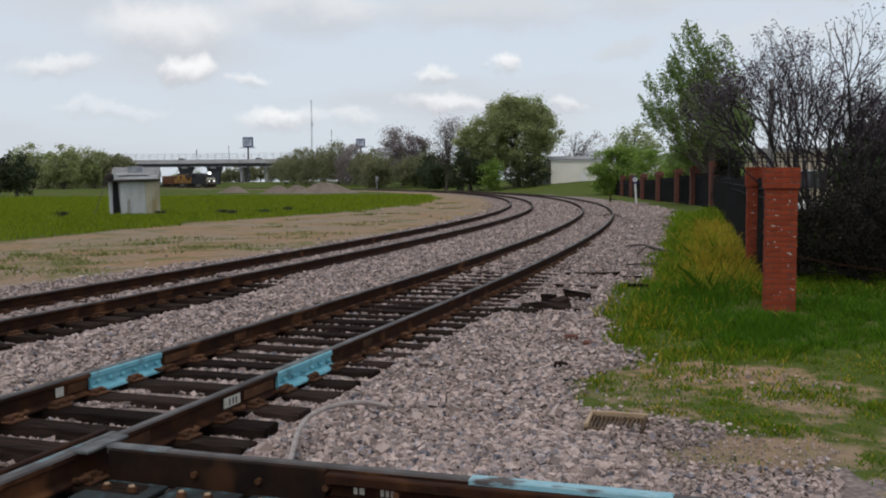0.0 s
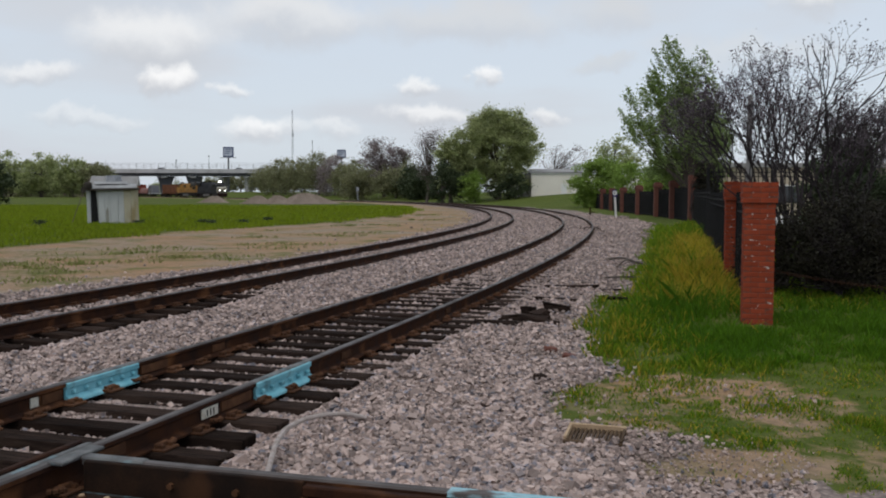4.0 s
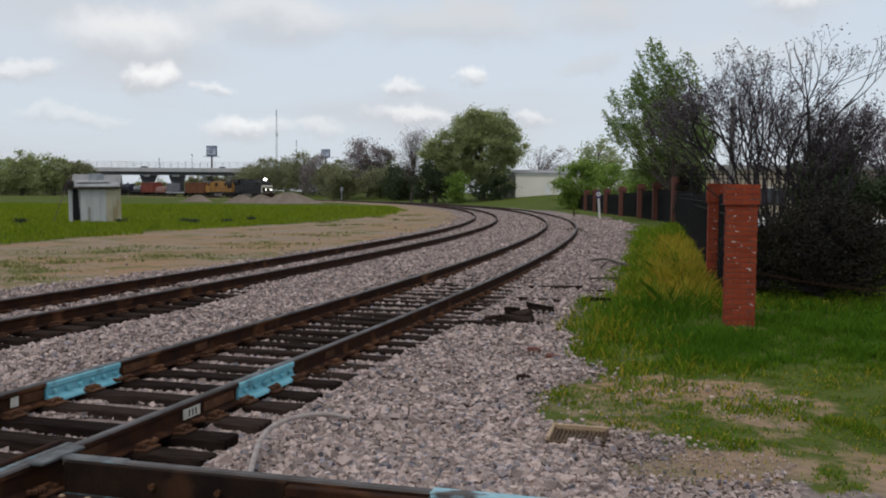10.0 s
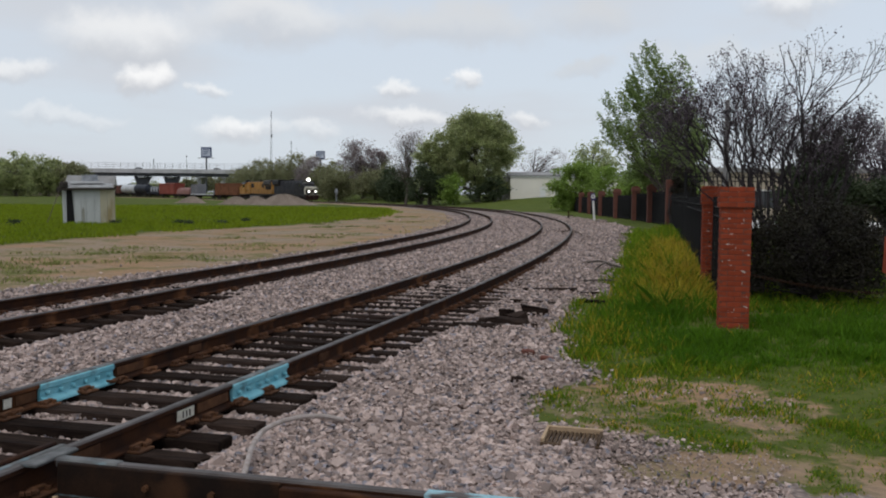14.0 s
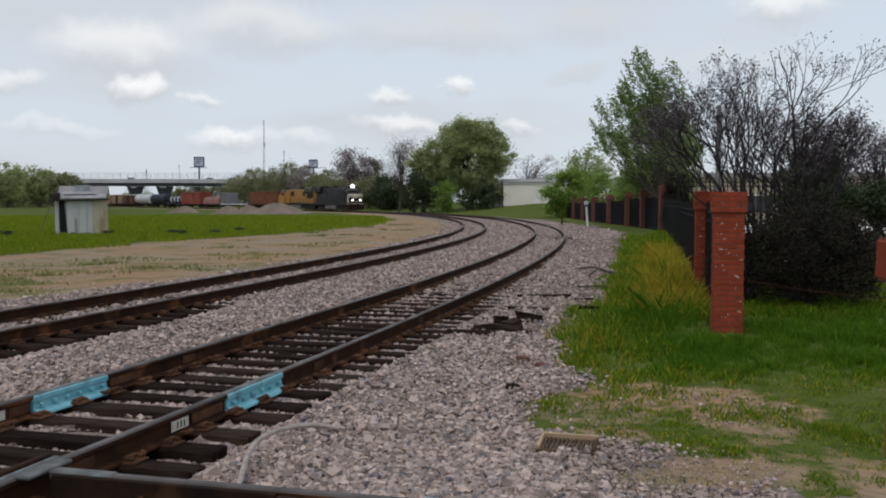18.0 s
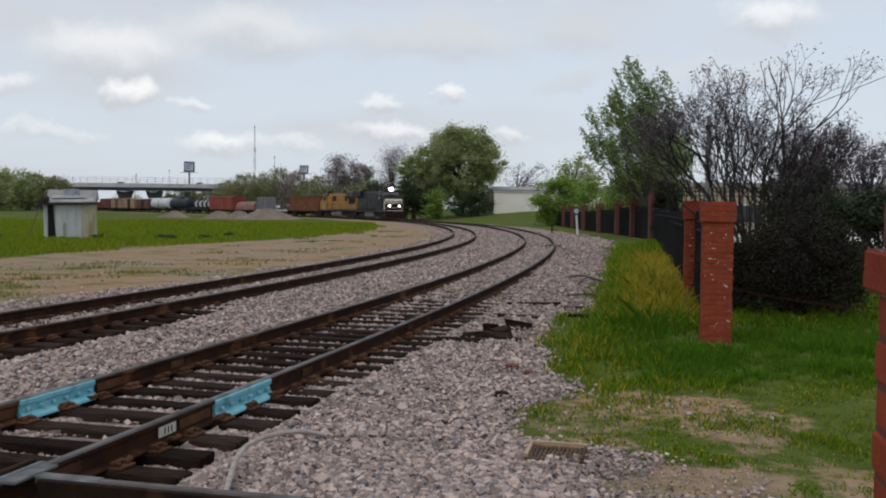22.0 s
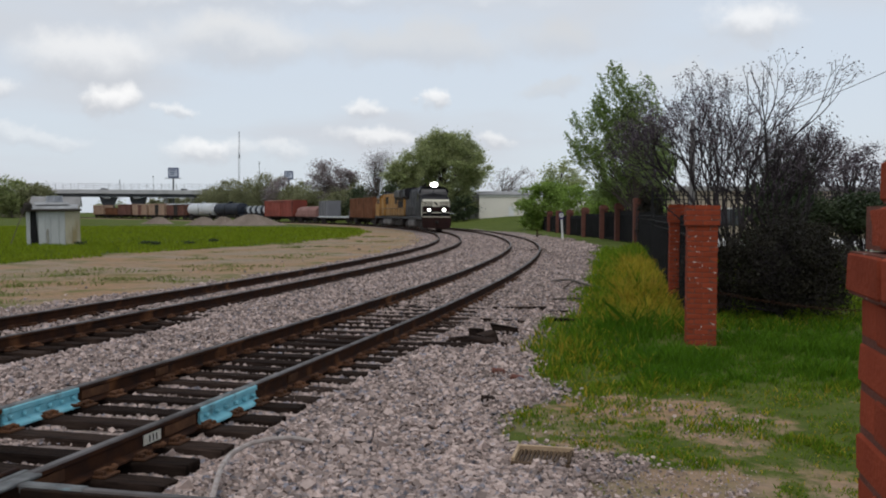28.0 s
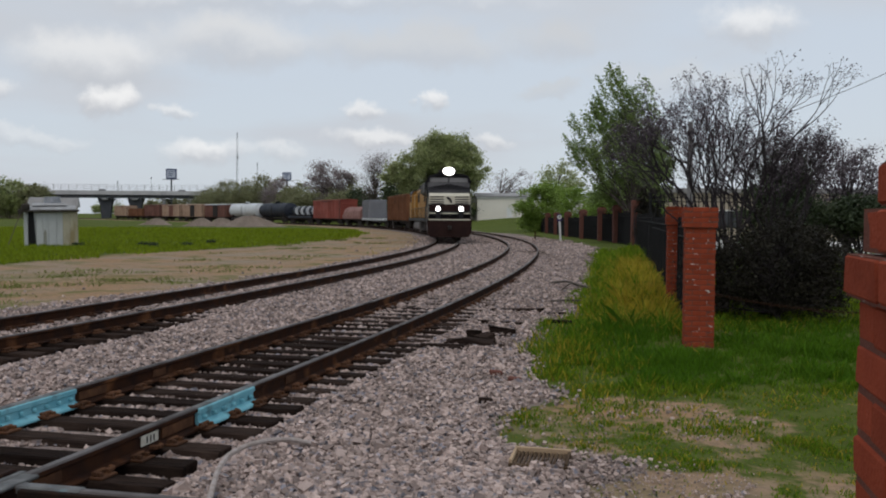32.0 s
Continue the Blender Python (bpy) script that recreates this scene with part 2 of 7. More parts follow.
M = dict(
    rail_top=mat("worn_steel", (0.105, 0.09, 0.085), (0.06, 0.05, 0.046), 3, 0.55, 0.25, 0.1, 90, 0.002),
    rail_side=mat("rusty_steel", (0.020, 0.0088, 0.006), (0.056, 0.0225, 0.0105), 5, 0.9, 0.0, 0.4, 70, 0.003, spots=((0.15, 0.062, 0.025), 1.7, 0.60, 0.74), spec=0.12),
    rust=mat("orange_rust", (0.13, 0.058, 0.026), (0.07, 0.034, 0.02), 8, 0.9, 0.0, 0.4, 80, 0.003, vary=0.3),
    tie=mat("creosoted_wood", (0.015, 0.010, 0.0082), (0.056, 0.038, 0.030), 3, 0.95, 0.0, 0.6, 26, 0.008, vary=0.4, stretch=(1, 9, 6), spec=0.03),
    blue=mat("light_blue_paint", (0.16, 0.44, 0.52), (0.25, 0.53, 0.60), 6, 0.55, 0.0, 0.25, 90, 0.002, spots=((0.09, 0.16, 0.18), 7, 0.56, 0.74)),
    chalk=mat("white_chalk_paint", (0.72, 0.70, 0.62), (0.5, 0.45, 0.36), 20, 0.9),
    brick=mat("red_brick", (0.29, 0.058, 0.027), (0.225, 0.046, 0.024), 7, 0.95, 0, 0.5, 120, 0.003, vary=0.13, spec=0.05, spots=((0.14, 0.05, 0.04), 4, 0.6, 0.8)),
    mortar=mat("pale_mortar", (0.17, 0.065, 0.045), (0.13, 0.05, 0.035), 9, 0.95, 0, 0.5, 150, 0.003, spots=((0.5, 0.45, 0.4), 13, 0.62, 0.66)),
    brick_far=mat("weathered_brick", (0.165, 0.066, 0.048), (0.115, 0.052, 0.042), 3, 0.9, 0, 0.4, 40, 0.004),
    web_black=mat("near_black_steel", (0.013, 0.008, 0.006), (0.031, 0.0165, 0.010), 6, 0.9, 0.0, 0.3, 70, 0.003, spots=((0.06, 0.028, 0.014), 2.3, 0.62, 0.74), spec=0.1),
    iron=mat("black_iron_paint", (0.009, 0.009, 0.010), (0.020, 0.019, 0.019), 9, 0.75, 0.0, 0.2, 80, spec=0.12),
    shed_metal=mat("whitewashed_metal", (0.50, 0.51, 0.50), (0.38, 0.39, 0.38), 1.6, 0.8, 0.0, 0.2, 30, 0.004, spots=((0.26, 0.26, 0.25), 1.4, 0.55, 0.70), stretch=(1, 1, 0.35)),
    shed_roof=mat("weathered_roofing", (0.36, 0.36, 0.36), (0.24, 0.235, 0.23), 2.0, 0.8, 0.0, 0.3, 40),
    old_wood=mat("grey_weathered_wood", (0.10, 0.08, 0.065), (0.17, 0.14, 0.11), 4, 0.9, 0, 0.5, 40, 0.006, stretch=(1, 1, 0.2)),
    tan_wood=mat("tan_concrete_frame", (0.50, 0.36, 0.23), (0.40, 0.28, 0.175), 8, 0.9, 0, 0.5, 90, 0.004),
    cable=mat("pale_conduit", (0.44, 0.38, 0.35), (0.30, 0.25, 0.22), 12, 0.7),
    concrete=mat("overpass_concrete", (0.34, 0.34, 0.34), (0.25, 0.25, 0.25), 0.3, 0.9, 0, 0.3, 6, 0.02, spots=((0.16, 0.16, 0.16), 0.6, 0.58, 0.72)),
    girder=mat("dark_steel_girder", (0.055, 0.06, 0.07), (0.09, 0.09, 0.10), 0.5, 0.7, 0.2),
    bark=mat("grey_bark", (0.075, 0.06, 0.05), (0.13, 0.11, 0.095), 5, 0.95, 0, 0.6, 30, 0.01, stretch=(1, 1, 0.3)),
    twig=mat("dark_twig_bark", (0.032, 0.026, 0.028), (0.062, 0.051, 0.054), 6, 0.95, 0, 0.4, 50),
    pod=mat("dry_seed_pods", (0.09, 0.072, 0.085), (0.15, 0.122, 0.138), 3, 0.9, 0, 0, 20, vary=0.3, island=True),
    leaf_spring=leafy("spring_leaves", (0.21, 0.31, 0.06), (0.27, 0.37, 0.09), translucent=0.5),
    leaf_tall=leafy("airy_green_leaves", (0.19, 0.265, 0.085), (0.25, 0.325, 0.115), translucent=0.4),
    leaf_deep=leafy("deep_green_leaves", (0.075, 0.10, 0.036), (0.11, 0.135, 0.05), translucent=0.3),
    leaf_mid=leafy("oak_leaves", (0.34, 0.39, 0.17), (0.42, 0.44, 0.22), translucent=0.6),
    leaf_dark=leafy("evergreen_leaves", (0.045, 0.062, 0.03), (0.07, 0.088, 0.042), 0.3, 0.25),
    leaf_olive=leafy("budding_olive_leaves", (0.24, 0.25, 0.13), (0.31, 0.30, 0.17), translucent=0.6),
    leaf_brown=leafy("reddish_buds", (0.30, 0.25, 0.245), (0.36, 0.30, 0.295), translucent=0.6),
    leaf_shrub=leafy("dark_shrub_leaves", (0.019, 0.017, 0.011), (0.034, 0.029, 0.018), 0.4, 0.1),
    grass=leafy("grass_blades", (0.14, 0.225, 0.011), (0.19, 0.26, 0.02), 0.4, 0.5),
    grass_deep=leafy("deep_green_grass", (0.070, 0.165, 0.008), (0.10, 0.20, 0.012), 0.35, 0.45),
    slat_tan=mat("dark_tan_slats", (0.115, 0.075, 0.045), (0.07, 0.046, 0.03), 14, 0.9, vary=0.25),
    grass_dry=leafy("yellowing_grass", (0.40, 0.325, 0.028), (0.45, 0.33, 0.045), 0.35, 0.5),
    stone=mat("crushed_granite", (0.355, 0.274, 0.24), (0.44, 0.342, 0.302), 1.2, 0.9, 0, 0.3, 60, 0.004, vary=0.52, island=True, spec=0.15, spots=((0.19, 0.18, 0.20), 13, 0.57, 0.62)),
    stone_one=mat("single_granite_stone", (0.31, 0.262, 0.252), (0.38, 0.315, 0.305), 1.2, 0.9, 0, 0.3, 60, 0.004, vary=0.38),
    mound=mat("piled_gravel", (0.19, 0.15, 0.12), (0.27, 0.215, 0.175), 0.7, 0.95, 0, 0.8, 9, 0.06),
    white_paint=mat("white_paint", (0.78, 0.78, 0.76), (0.66, 0.66, 0.63), 6, 0.6),
    purple=mat("dark_blue_sign_paint", (0.06, 0.05, 0.14), (0.08, 0.06, 0.17), 6, 0.6),
    wall_pale=mat("pale_metal_siding", (0.80, 0.76, 0.67), (0.73, 0.69, 0.61), 0.3, 0.7, 0, 0.2, 8),
    wall_tan=mat("tan_stucco", (0.48, 0.40, 0.30), (0.42, 0.35, 0.27), 0.3, 0.9),
    roof_grey=mat("grey_metal_roof", (0.30, 0.29, 0.28), (0.24, 0.23, 0.22), 0.4, 0.6, 0.2),
    sign_blue=mat("blue_sign_frame", (0.06, 0.08, 0.16), (0.09, 0.11, 0.2), 2, 0.5),
    sign_face=mat("pale_sign_face", (0.58, 0.61, 0.70), (0.48, 0.52, 0.62), 0.8, 0.5),
    steel_grey=mat("galvanised_steel", (0.32, 0.33, 0.35), (0.24, 0.25, 0.27), 3, 0.5, 0.4),
    glass=mat("dark_window_glass", (0.02, 0.022, 0.026), (0.03, 0.033, 0.04), 2, 0.12, 0, 0, spec=0.6),
)

# ---- mesh helpers ----


def mesh_from(name, verts, faces, mats, index=None, smooth=False):
    me = bpy.data.meshes.new(name)
    me.from_pydata([tuple(map(float, v)) for v in verts], [], [tuple(map(int, f)) for f in faces])
    for m in (mats if isinstance(mats, (list, tuple)) else [mats]):
        me.materials.append(m)
    if index is not None:
        me.polygons.foreach_set("material_index", np.asarray(index, dtype=np.int32))
    if smooth:
        me.polygons.foreach_set("use_smooth", np.ones(len(me.polygons), dtype=bool))
    me.update()
    return me


def mesh_np(name, verts, faces, material):
    """A large mesh from arrays; all faces have the same number of corners."""
    verts, faces = np.asarray(verts, dtype=np.float32), np.asarray(faces, dtype=np.int32)
    k = faces.shape[1]
    me = bpy.data.meshes.new(name)
    me.vertices.add(len(verts))
    me.vertices.foreach_set("co", verts.ravel())
    me.loops.add(faces.size)
    me.loops.foreach_set("vertex_index", faces.ravel())
    me.polygons.add(len(faces))
    me.polygons.foreach_set("loop_start", np.arange(0, faces.size, k, dtype=np.int32))
    me.polygons.foreach_set("loop_total", np.full(len(faces), k, dtype=np.int32))
    me.materials.append(material)
    me.update(calc_edges=True)
    me.validate()
    me.shade_flat()
    return me


def bm_mesh(name, bm, mats):
    me = bpy.data.meshes.new(name)
    bm.to_mesh(me)
    bm.free()
    for m in (mats if isinstance(mats, (list, tuple)) else [mats]):
        me.materials.append(m)
    return me


def part(name, shape, material, parent, label="", at=None):
    """Links a bmesh or mesh as one object under a thing or a part."""
    me = shape if isinstance(shape, bpy.types.Mesh) else bm_mesh(name, shape, material)
    ob = new(name, me)
    ob.parent = parent
    if at is not None:
        ob.matrix_basis = at
    if label:
        ob["label"] = label
    return ob


def thing(name, label, category, at=None, group="", kind="", shape=None, material=None):
    me = None
    if shape is not None:
        me = shape if isinstance(shape, bpy.types.Mesh) else bm_mesh(name, shape, material)
    ob = new(name, me)
    if at is not None:
        ob.matrix_basis = at
    return tagged(ob, label, category, group, kind)


def box(x0, x1, y0, y1, z0, z1, bevel=0.0, bm=None):
    """A box from corner to corner, its edges cut back by bevel."""
    bm = bm or bmesh.new()
    r = bmesh.ops.create_cube(bm, size=1.0, matrix=Matrix.Translation(((x0 + x1) / 2, (y0 + y1) / 2, (z0 + z1) / 2)) @ Matrix.Diagonal((x1 - x0, y1 - y0, z1 - z0, 1)))
    if bevel:
        vs = set(r["verts"])
        es = [e for e in bm.edges if e.verts[0] in vs]
        bmesh.ops.bevel(bm, geom=es, offset=bevel, segments=1, affect="EDGES")
    return bm


def tube(a, b, r0, r1=None, seg=8, bm=None):
    """A tapered round bar from a to b."""
    bm = bm or bmesh.new()
    a, b = Vector(a), Vector(b)
    d = b - a
    m = Matrix.Translation((a + b) / 2) @ d.to_track_quat("Z", "Y").to_matrix().to_4x4()
    bmesh.ops.create_cone(bm, cap_ends=True, segments=seg, radius1=r0, radius2=r0 if r1 is None else r1, depth=d.length, matrix=m)
    return bm


def prism(profile, axis, lo, hi, bm=None):
    """A profile of (u, v) drawn out along an axis: x (u=y, v=z) or y (u=x, v=z)."""
    bm = bm or bmesh.new()
    put = (lambda u, v, w: (w, u, v)) if axis == "x" else (lambda u, v, w: (u, w, v))
    a = [bm.verts.new(put(u, v, lo)) for u, v in profile]
    b = [bm.verts.new(put(u, v, hi)) for u, v in profile]
    n = len(profile)
    bm.faces.new(a)
    bm.faces.new(b[::-1])
    for i in range(n):
        bm.faces.new((a[i], b[i], b[(i + 1) % n], a[(i + 1) % n]))
    bmesh.ops.recalc_face_normals(bm, faces=bm.faces)
    return bm


def sstep(x, lo, hi):
    t = np.clip((np.asarray(x, dtype=float) - lo) / (hi - lo), 0, 1)
    return t * t * (3 - 2 * t)


def hash_noise(x, y, scale, seed=0):
    """Smooth value noise on arrays."""
    x, y = np.asarray(x) / scale + seed * 17.3, np.asarray(y) / scale - seed * 9.1
    xi, yi = np.floor(x), np.floor(y)
    fx, fy = x - xi, y - yi
    fx, fy = fx * fx * (3 - 2 * fx), fy * fy * (3 - 2 * fy)
    def h(a, b):
        v = np.sin(a * 127.1 + b * 311.7 + seed * 7.7) * 43758.5453
        return v - np.floor(v)
    return (h(xi, yi) * (1 - fx) + h(xi + 1, yi) * fx) * (1 - fy) + (h(xi, yi + 1) * (1 - fx) + h(xi + 1, yi + 1) * fx) * fy


# ---- plan of the two curving tracks ----
KNOTS = [0, 17, 34, 51, 68, 85, 102, 125, 160, 210, 280, 370, 410, 800]
NEAR_LINE = (-3.981, 2.766, 0.2825, [-0.0135, -0.409, -0.362, -0.546, -0.317, -0.379, -0.477, -0.472, -0.424, -0.360, -0.290, -0.219, 0, 0])
FAR_LINE = (-8.553, 3.310, 0.2861, [-0.165, -0.285, -0.441, -0.551, -0.384, -0.328, -0.415, -0.302, -0.495, -0.212, 0.038, -0.008, 0, 0])
STEP = 0.25


def line_of(spec, back, ahead):
    """Centre line by its curvature: arrays of s, x, y, heading (from +y towards +x)."""
    x0, y0, th0, bend = spec
    s = np.arange(-back, ahead, STEP)
    k = np.interp(s, KNOTS, bend) * 0.01
    i0 = int(round(back / STEP))
    th = np.cumsum(k) * STEP
    th += th0 - th[i0]
    x, y = np.cumsum(np.sin(th)) * STEP, np.cumsum(np.cos(th)) * STEP
    return s, x + x0 - x[i0], y + y0 - y[i0], th


LINE_A = line_of(NEAR_LINE, 14, 215)
LINE_B = line_of(FAR_LINE, 14, 720)


def on_line(line, s):
    S, X, Y, T = line
    return float(np.interp(s, S, X)), float(np.interp(s, S, Y)), float(np.interp(s, S, T))


def lateral(line, x, y):
    """Signed distance to the right of a line, and the place along it."""
    S, X, Y, T = (a[::8] for a in line)
    x, y = np.asarray(x, dtype=float).ravel(), np.asarray(y, dtype=float).ravel()
    out, along = np.empty(len(x)), np.empty(len(x))
    for i in range(0, len(x), 4000):
        dx, dy = x[i:i + 4000, None] - X, y[i:i + 4000, None] - Y
        j = np.argmin(dx * dx + dy * dy, axis=1)
        r = np.arange(len(j))
        out[i:i + 4000] = dx[r, j] * np.cos(T[j]) - dy[r, j] * np.sin(T[j])
        far = np.hypot(dx[r, j], dy[r, j])
        out[i:i + 4000] = np.where(np.abs(out[i:i + 4000]) < far * 0.5, np.sign(out[i:i + 4000]) * far, out[i:i + 4000])
        along[i:i + 4000] = S[j]
    return out, along


# ---- ground ----
EDGE_Y = [-40, 0, 4.7, 5.7, 6.14, 6.4, 6.85, 7.13, 7.5, 8.3, 8.8, 9.27, 9.73, 10.7, 11.7, 13.4, 18.4, 29.6, 54, 70, 100, 130]
EDGE_X = [2.6, 2.6, 2.6, 2.25, 2.08, 1.85, 1.5, 1.05, 0.88, 0.88, 1.2, 1.65, 1.6, 1.38, 1.62, 2.2, 3.25, 5.8, 11.2, 12.2, 11.0, 7.5]
FIELD_Y = [-60, 32.4, 43.5, 59, 82.5, 106, 145, 210, 470]
FIELD_D = [-13, -12.5, -13.4, -10.6, -7.6, -6.5, -7, -7, -7]


def height(x, y, dB, dA=None):
    """Ground level; the ballast lies lower between the ties of the near track."""
    x, y = np.asarray(x, dtype=float), np.asarray(y, dtype=float)
    bank = 1.95 * sstep(dB, 8, 34) * sstep(y, 100, 150)
    lump = 0.05 * (hash_noise(x, y, 1.3, 2) - 0.5) + 0.18 * (hash_noise(x, y, 9, 3) - 0.5) * sstep(np.hypot(x, y), 20, 45)
    dip = 0.0 if dA is None else sstep(1.42 - np.abs(dA), 0.0, 0.18) * (0.036 * sstep(21 - y, 0, 9) - 0.022 * sstep(y, 16, 24))
    dip = dip + 0.075 * sstep(np.asarray(dB), 0.62, 0.85) * sstep(1.7 - np.asarray(dB), 0.0, 0.35) * sstep(17.5 - y, 0, 2.5) * sstep(x, -14, -12)
    dip = dip + 0.03 * sstep(5.50 - 0.272 * (x + 2.13) - y, 0.03, 0.14) * sstep(y, 2.5, 4.0) * sstep(x, -2.6, -2.1)
    if dA is not None:
        dip = dip + 0.05 * sstep(1.50 - np.abs(dA), 0.0, 0.12) * sstep(7.5 - y, 0, 0.8) * sstep(y, 4.2, 5.0)
    return -0.03 - dip + bank + lump * sstep(np.abs(dB), 2.5, 6)


def cover(x, y, dA, dB):
    """Shares of ballast, bare earth and dry grass; the rest is green."""
    wob = (hash_noise(x, y, 0.7, 5) - 0.5) * 0.5 + (hash_noise(x, y, 2.4, 6) - 0.5) * 0.8
    wob = wob * np.where(y < 12, 0.35, 1.0)
    edge = np.interp(y, EDGE_Y, EDGE_X)
    near_earth = ((x - 1.80 - wob) / 0.58) ** 2 + ((y - 6.05 - wob) / 0.38) ** 2
    right = (x > edge + wob) | (near_earth < 1) | ((y > 118) & (dA > 3.2) & (dB > 3.2))
    left = dB < -2.1 + wob * 0.5 - 0.9 * sstep(24 - y, 0, 8)
    stone = (~right & ~left) | (right & (y < 5.75) & (x < 2.6) & (hash_noise(x, y, 0.5, 61) + 0.5 * hash_noise(x, y, 0.15, 62) > 0.72))
    fd = np.interp(y, FIELD_Y, FIELD_D)
    band = sstep(dB, fd - 0.9, fd + 0.9) * left
    earth = band * np.clip(0.15 + 0.75 * hash_noise(x, y, 4, 8) + 0.35 * hash_noise(x, y, 1.1, 81) + 0.35 * sstep(y, 20, 34), 0, 1)
    x, y = x + 0.35 * (hash_noise(x, y, 0.45, 51) - 0.5), y + 0.5 * (hash_noise(x, y, 0.4, 52) - 0.5)
    p1 = np.exp(-(((x - 2.2) / 0.80) ** 2 + ((y - 8.85) / 0.45) ** 2) * 1.5) + 0.9 * np.exp(-(((x - 2.62) / 0.45) ** 2 + ((y - 7.4) / 0.36) ** 2) * 1.5)
    pn = 0.5 * sstep(9.4 - y, 0, 0.5) * sstep(hash_noise(x, y, 0.8, 41), 0.35, 0.7)
    p2 = (near_earth < 1.1) * 1.0 + 0.8 * sstep(5.85 - y, 0, 0.3)
    p3 = np.exp(-(((x - 2.95) / 0.5) ** 2 + ((y - 6.15) / 0.14) ** 2) * 1.5) * 0.9
    earth = np.where(right & (y < 19), np.clip(p1 * 0.8 * (0.25 + 1.5 * hash_noise(x, y, 0.22, 71)) + pn + p2 * 0.9 + p3, 0, 1), earth)
    strip = sstep(y, 12.4, 15.3) * sstep(42 - y, 0, 12) * np.exp(-((x - (0.45 + 0.236 * y)) / 0.85) ** 2) * right
    dry = np.clip(strip + 0.85 * band, 0, 1)
    return stone.astype(float), np.clip(earth, 0, 1), dry


def ground_material():
    m = bpy.data.materials.new("ground_cover")
    m.use_nodes = True
    nt = m.node_tree
    n, L = nt.nodes.new, nt.links.new
    bs = nt.nodes["Principled BSDF"]
    bs.inputs["Roughness"].default_value = 0.95
    bs.inputs["Specular IOR Level"].default_value = 0.05
    tc = n("ShaderNodeTexCoord")
    def noise_at(scale, lo, hi, detail=5, rough=0.6):
        nz = n("ShaderNodeTexNoise")
        nz.inputs["Scale"].default_value, nz.inputs["Detail"].default_value, nz.inputs["Roughness"].default_value = scale, detail, rough
        L(tc.outputs["Object"], nz.inputs["Vector"])
        r = n("ShaderNodeMapRange")
        r.inputs["From Min"].default_value, r.inputs["From Max"].default_value = lo, hi
        L(nz.outputs["Fac"], r.inputs["Value"])
        return r.outputs[0]
    def mix(f, a, b):
        x = n("ShaderNodeMix")
        x.data_type = "RGBA"
        if isinstance(f, float):
            x.inputs["Factor"].default_value = f
        else:
            L(f, x.inputs["Factor"])
        for sock, v in ((6, a), (7, b)):
            if isinstance(v, tuple):
                x.inputs[sock].default_value = (*v, 1)
            else:
                L(v, x.inputs[sock])
        return x.outputs[2]
    at = n("ShaderNodeAttribute")
    at.attribute_name = "cover"
    sep = n("ShaderNodeSeparateColor")
    L(at.outputs["Color"], sep.inputs[0])
    vor = n("ShaderNodeTexVoronoi")
    vor.inputs["Scale"].default_value = 24
    L(tc.outputs["Object"], vor.inputs["Vector"])
    vs = n("ShaderNodeSeparateColor")
    L(vor.outputs["Color"], vs.inputs[0])
    stone = mix(vs.outputs[0], (0.25, 0.20, 0.168), (0.43, 0.35, 0.298))
    gap = n("ShaderNodeMapRange")
    gap.inputs["From Min"].default_value, gap.inputs["From Max"].default_value = 0.25, 0.75
    L(vor.outputs["Distance"], gap.inputs["Value"])
    stone = mix(gap.outputs[0], stone, (0.13, 0.108, 0.10))
    stone = mix(noise_at(0.5, 0.4, 0.75), stone, (0.24, 0.185, 0.17))
    green = mix(noise_at(0.25, 0.35, 0.65), (0.080, 0.105, 0.022), (0.108, 0.126, 0.030))
    green = mix(noise_at(3.0, 0.45, 0.8), green, (0.045, 0.07, 0.010))
    dry = mix(noise_at(1.4, 0.35, 0.65), (0.17, 0.14, 0.05), (0.12, 0.12, 0.03))
    earth = mix(noise_at(0.22, 0.42, 0.60), (0.34, 0.213, 0.122), (0.305, 0.237, 0.172))
    earth = mix(noise_at(11.0, 0.45, 0.8), earth, (0.17, 0.13, 0.095))
    earth = mix(noise_at(0.7, 0.52, 0.68), earth, (0.13, 0.135, 0.045))
    col = mix(sep.outputs[2], green, dry)
    brk = n("ShaderNodeMath")
    brk.operation = "ADD"
    L(sep.outputs[1], brk.inputs[0])
    L(noise_at(5.0, 0.2, 0.8), brk.inputs[1])
    br = n("ShaderNodeMapRange")
    br.inputs["From Min"].default_value, br.inputs["From Max"].default_value = 0.75, 1.1
    L(brk.outputs[0], br.inputs["Value"])
    col = mix(br.outputs[0], col, earth)
    sb = n("ShaderNodeMath")
    sb.operation = "ADD"
    L(sep.outputs[0], sb.inputs[0])
    L(noise_at(9.0, 0.2, 0.8), sb.inputs[1])
    sr = n("ShaderNodeMapRange")
    sr.inputs["From Min"].default_value, sr.inputs["From Max"].default_value = 0.9, 1.05
    L(sb.outputs[0], sr.inputs["Value"])
    col = mix(sr.outputs[0], col, stone)
    L(col, bs.inputs["Base Color"])
    b = n("ShaderNodeBump")
    b.inputs["Strength"].default_value, b.inputs["Distance"].default_value = 0.7, 0.03
    L(noise_at(22.0, 0.2, 0.8, 3), b.inputs["Height"])
    L(b.outputs[0], bs.inputs["Normal"])
    return m


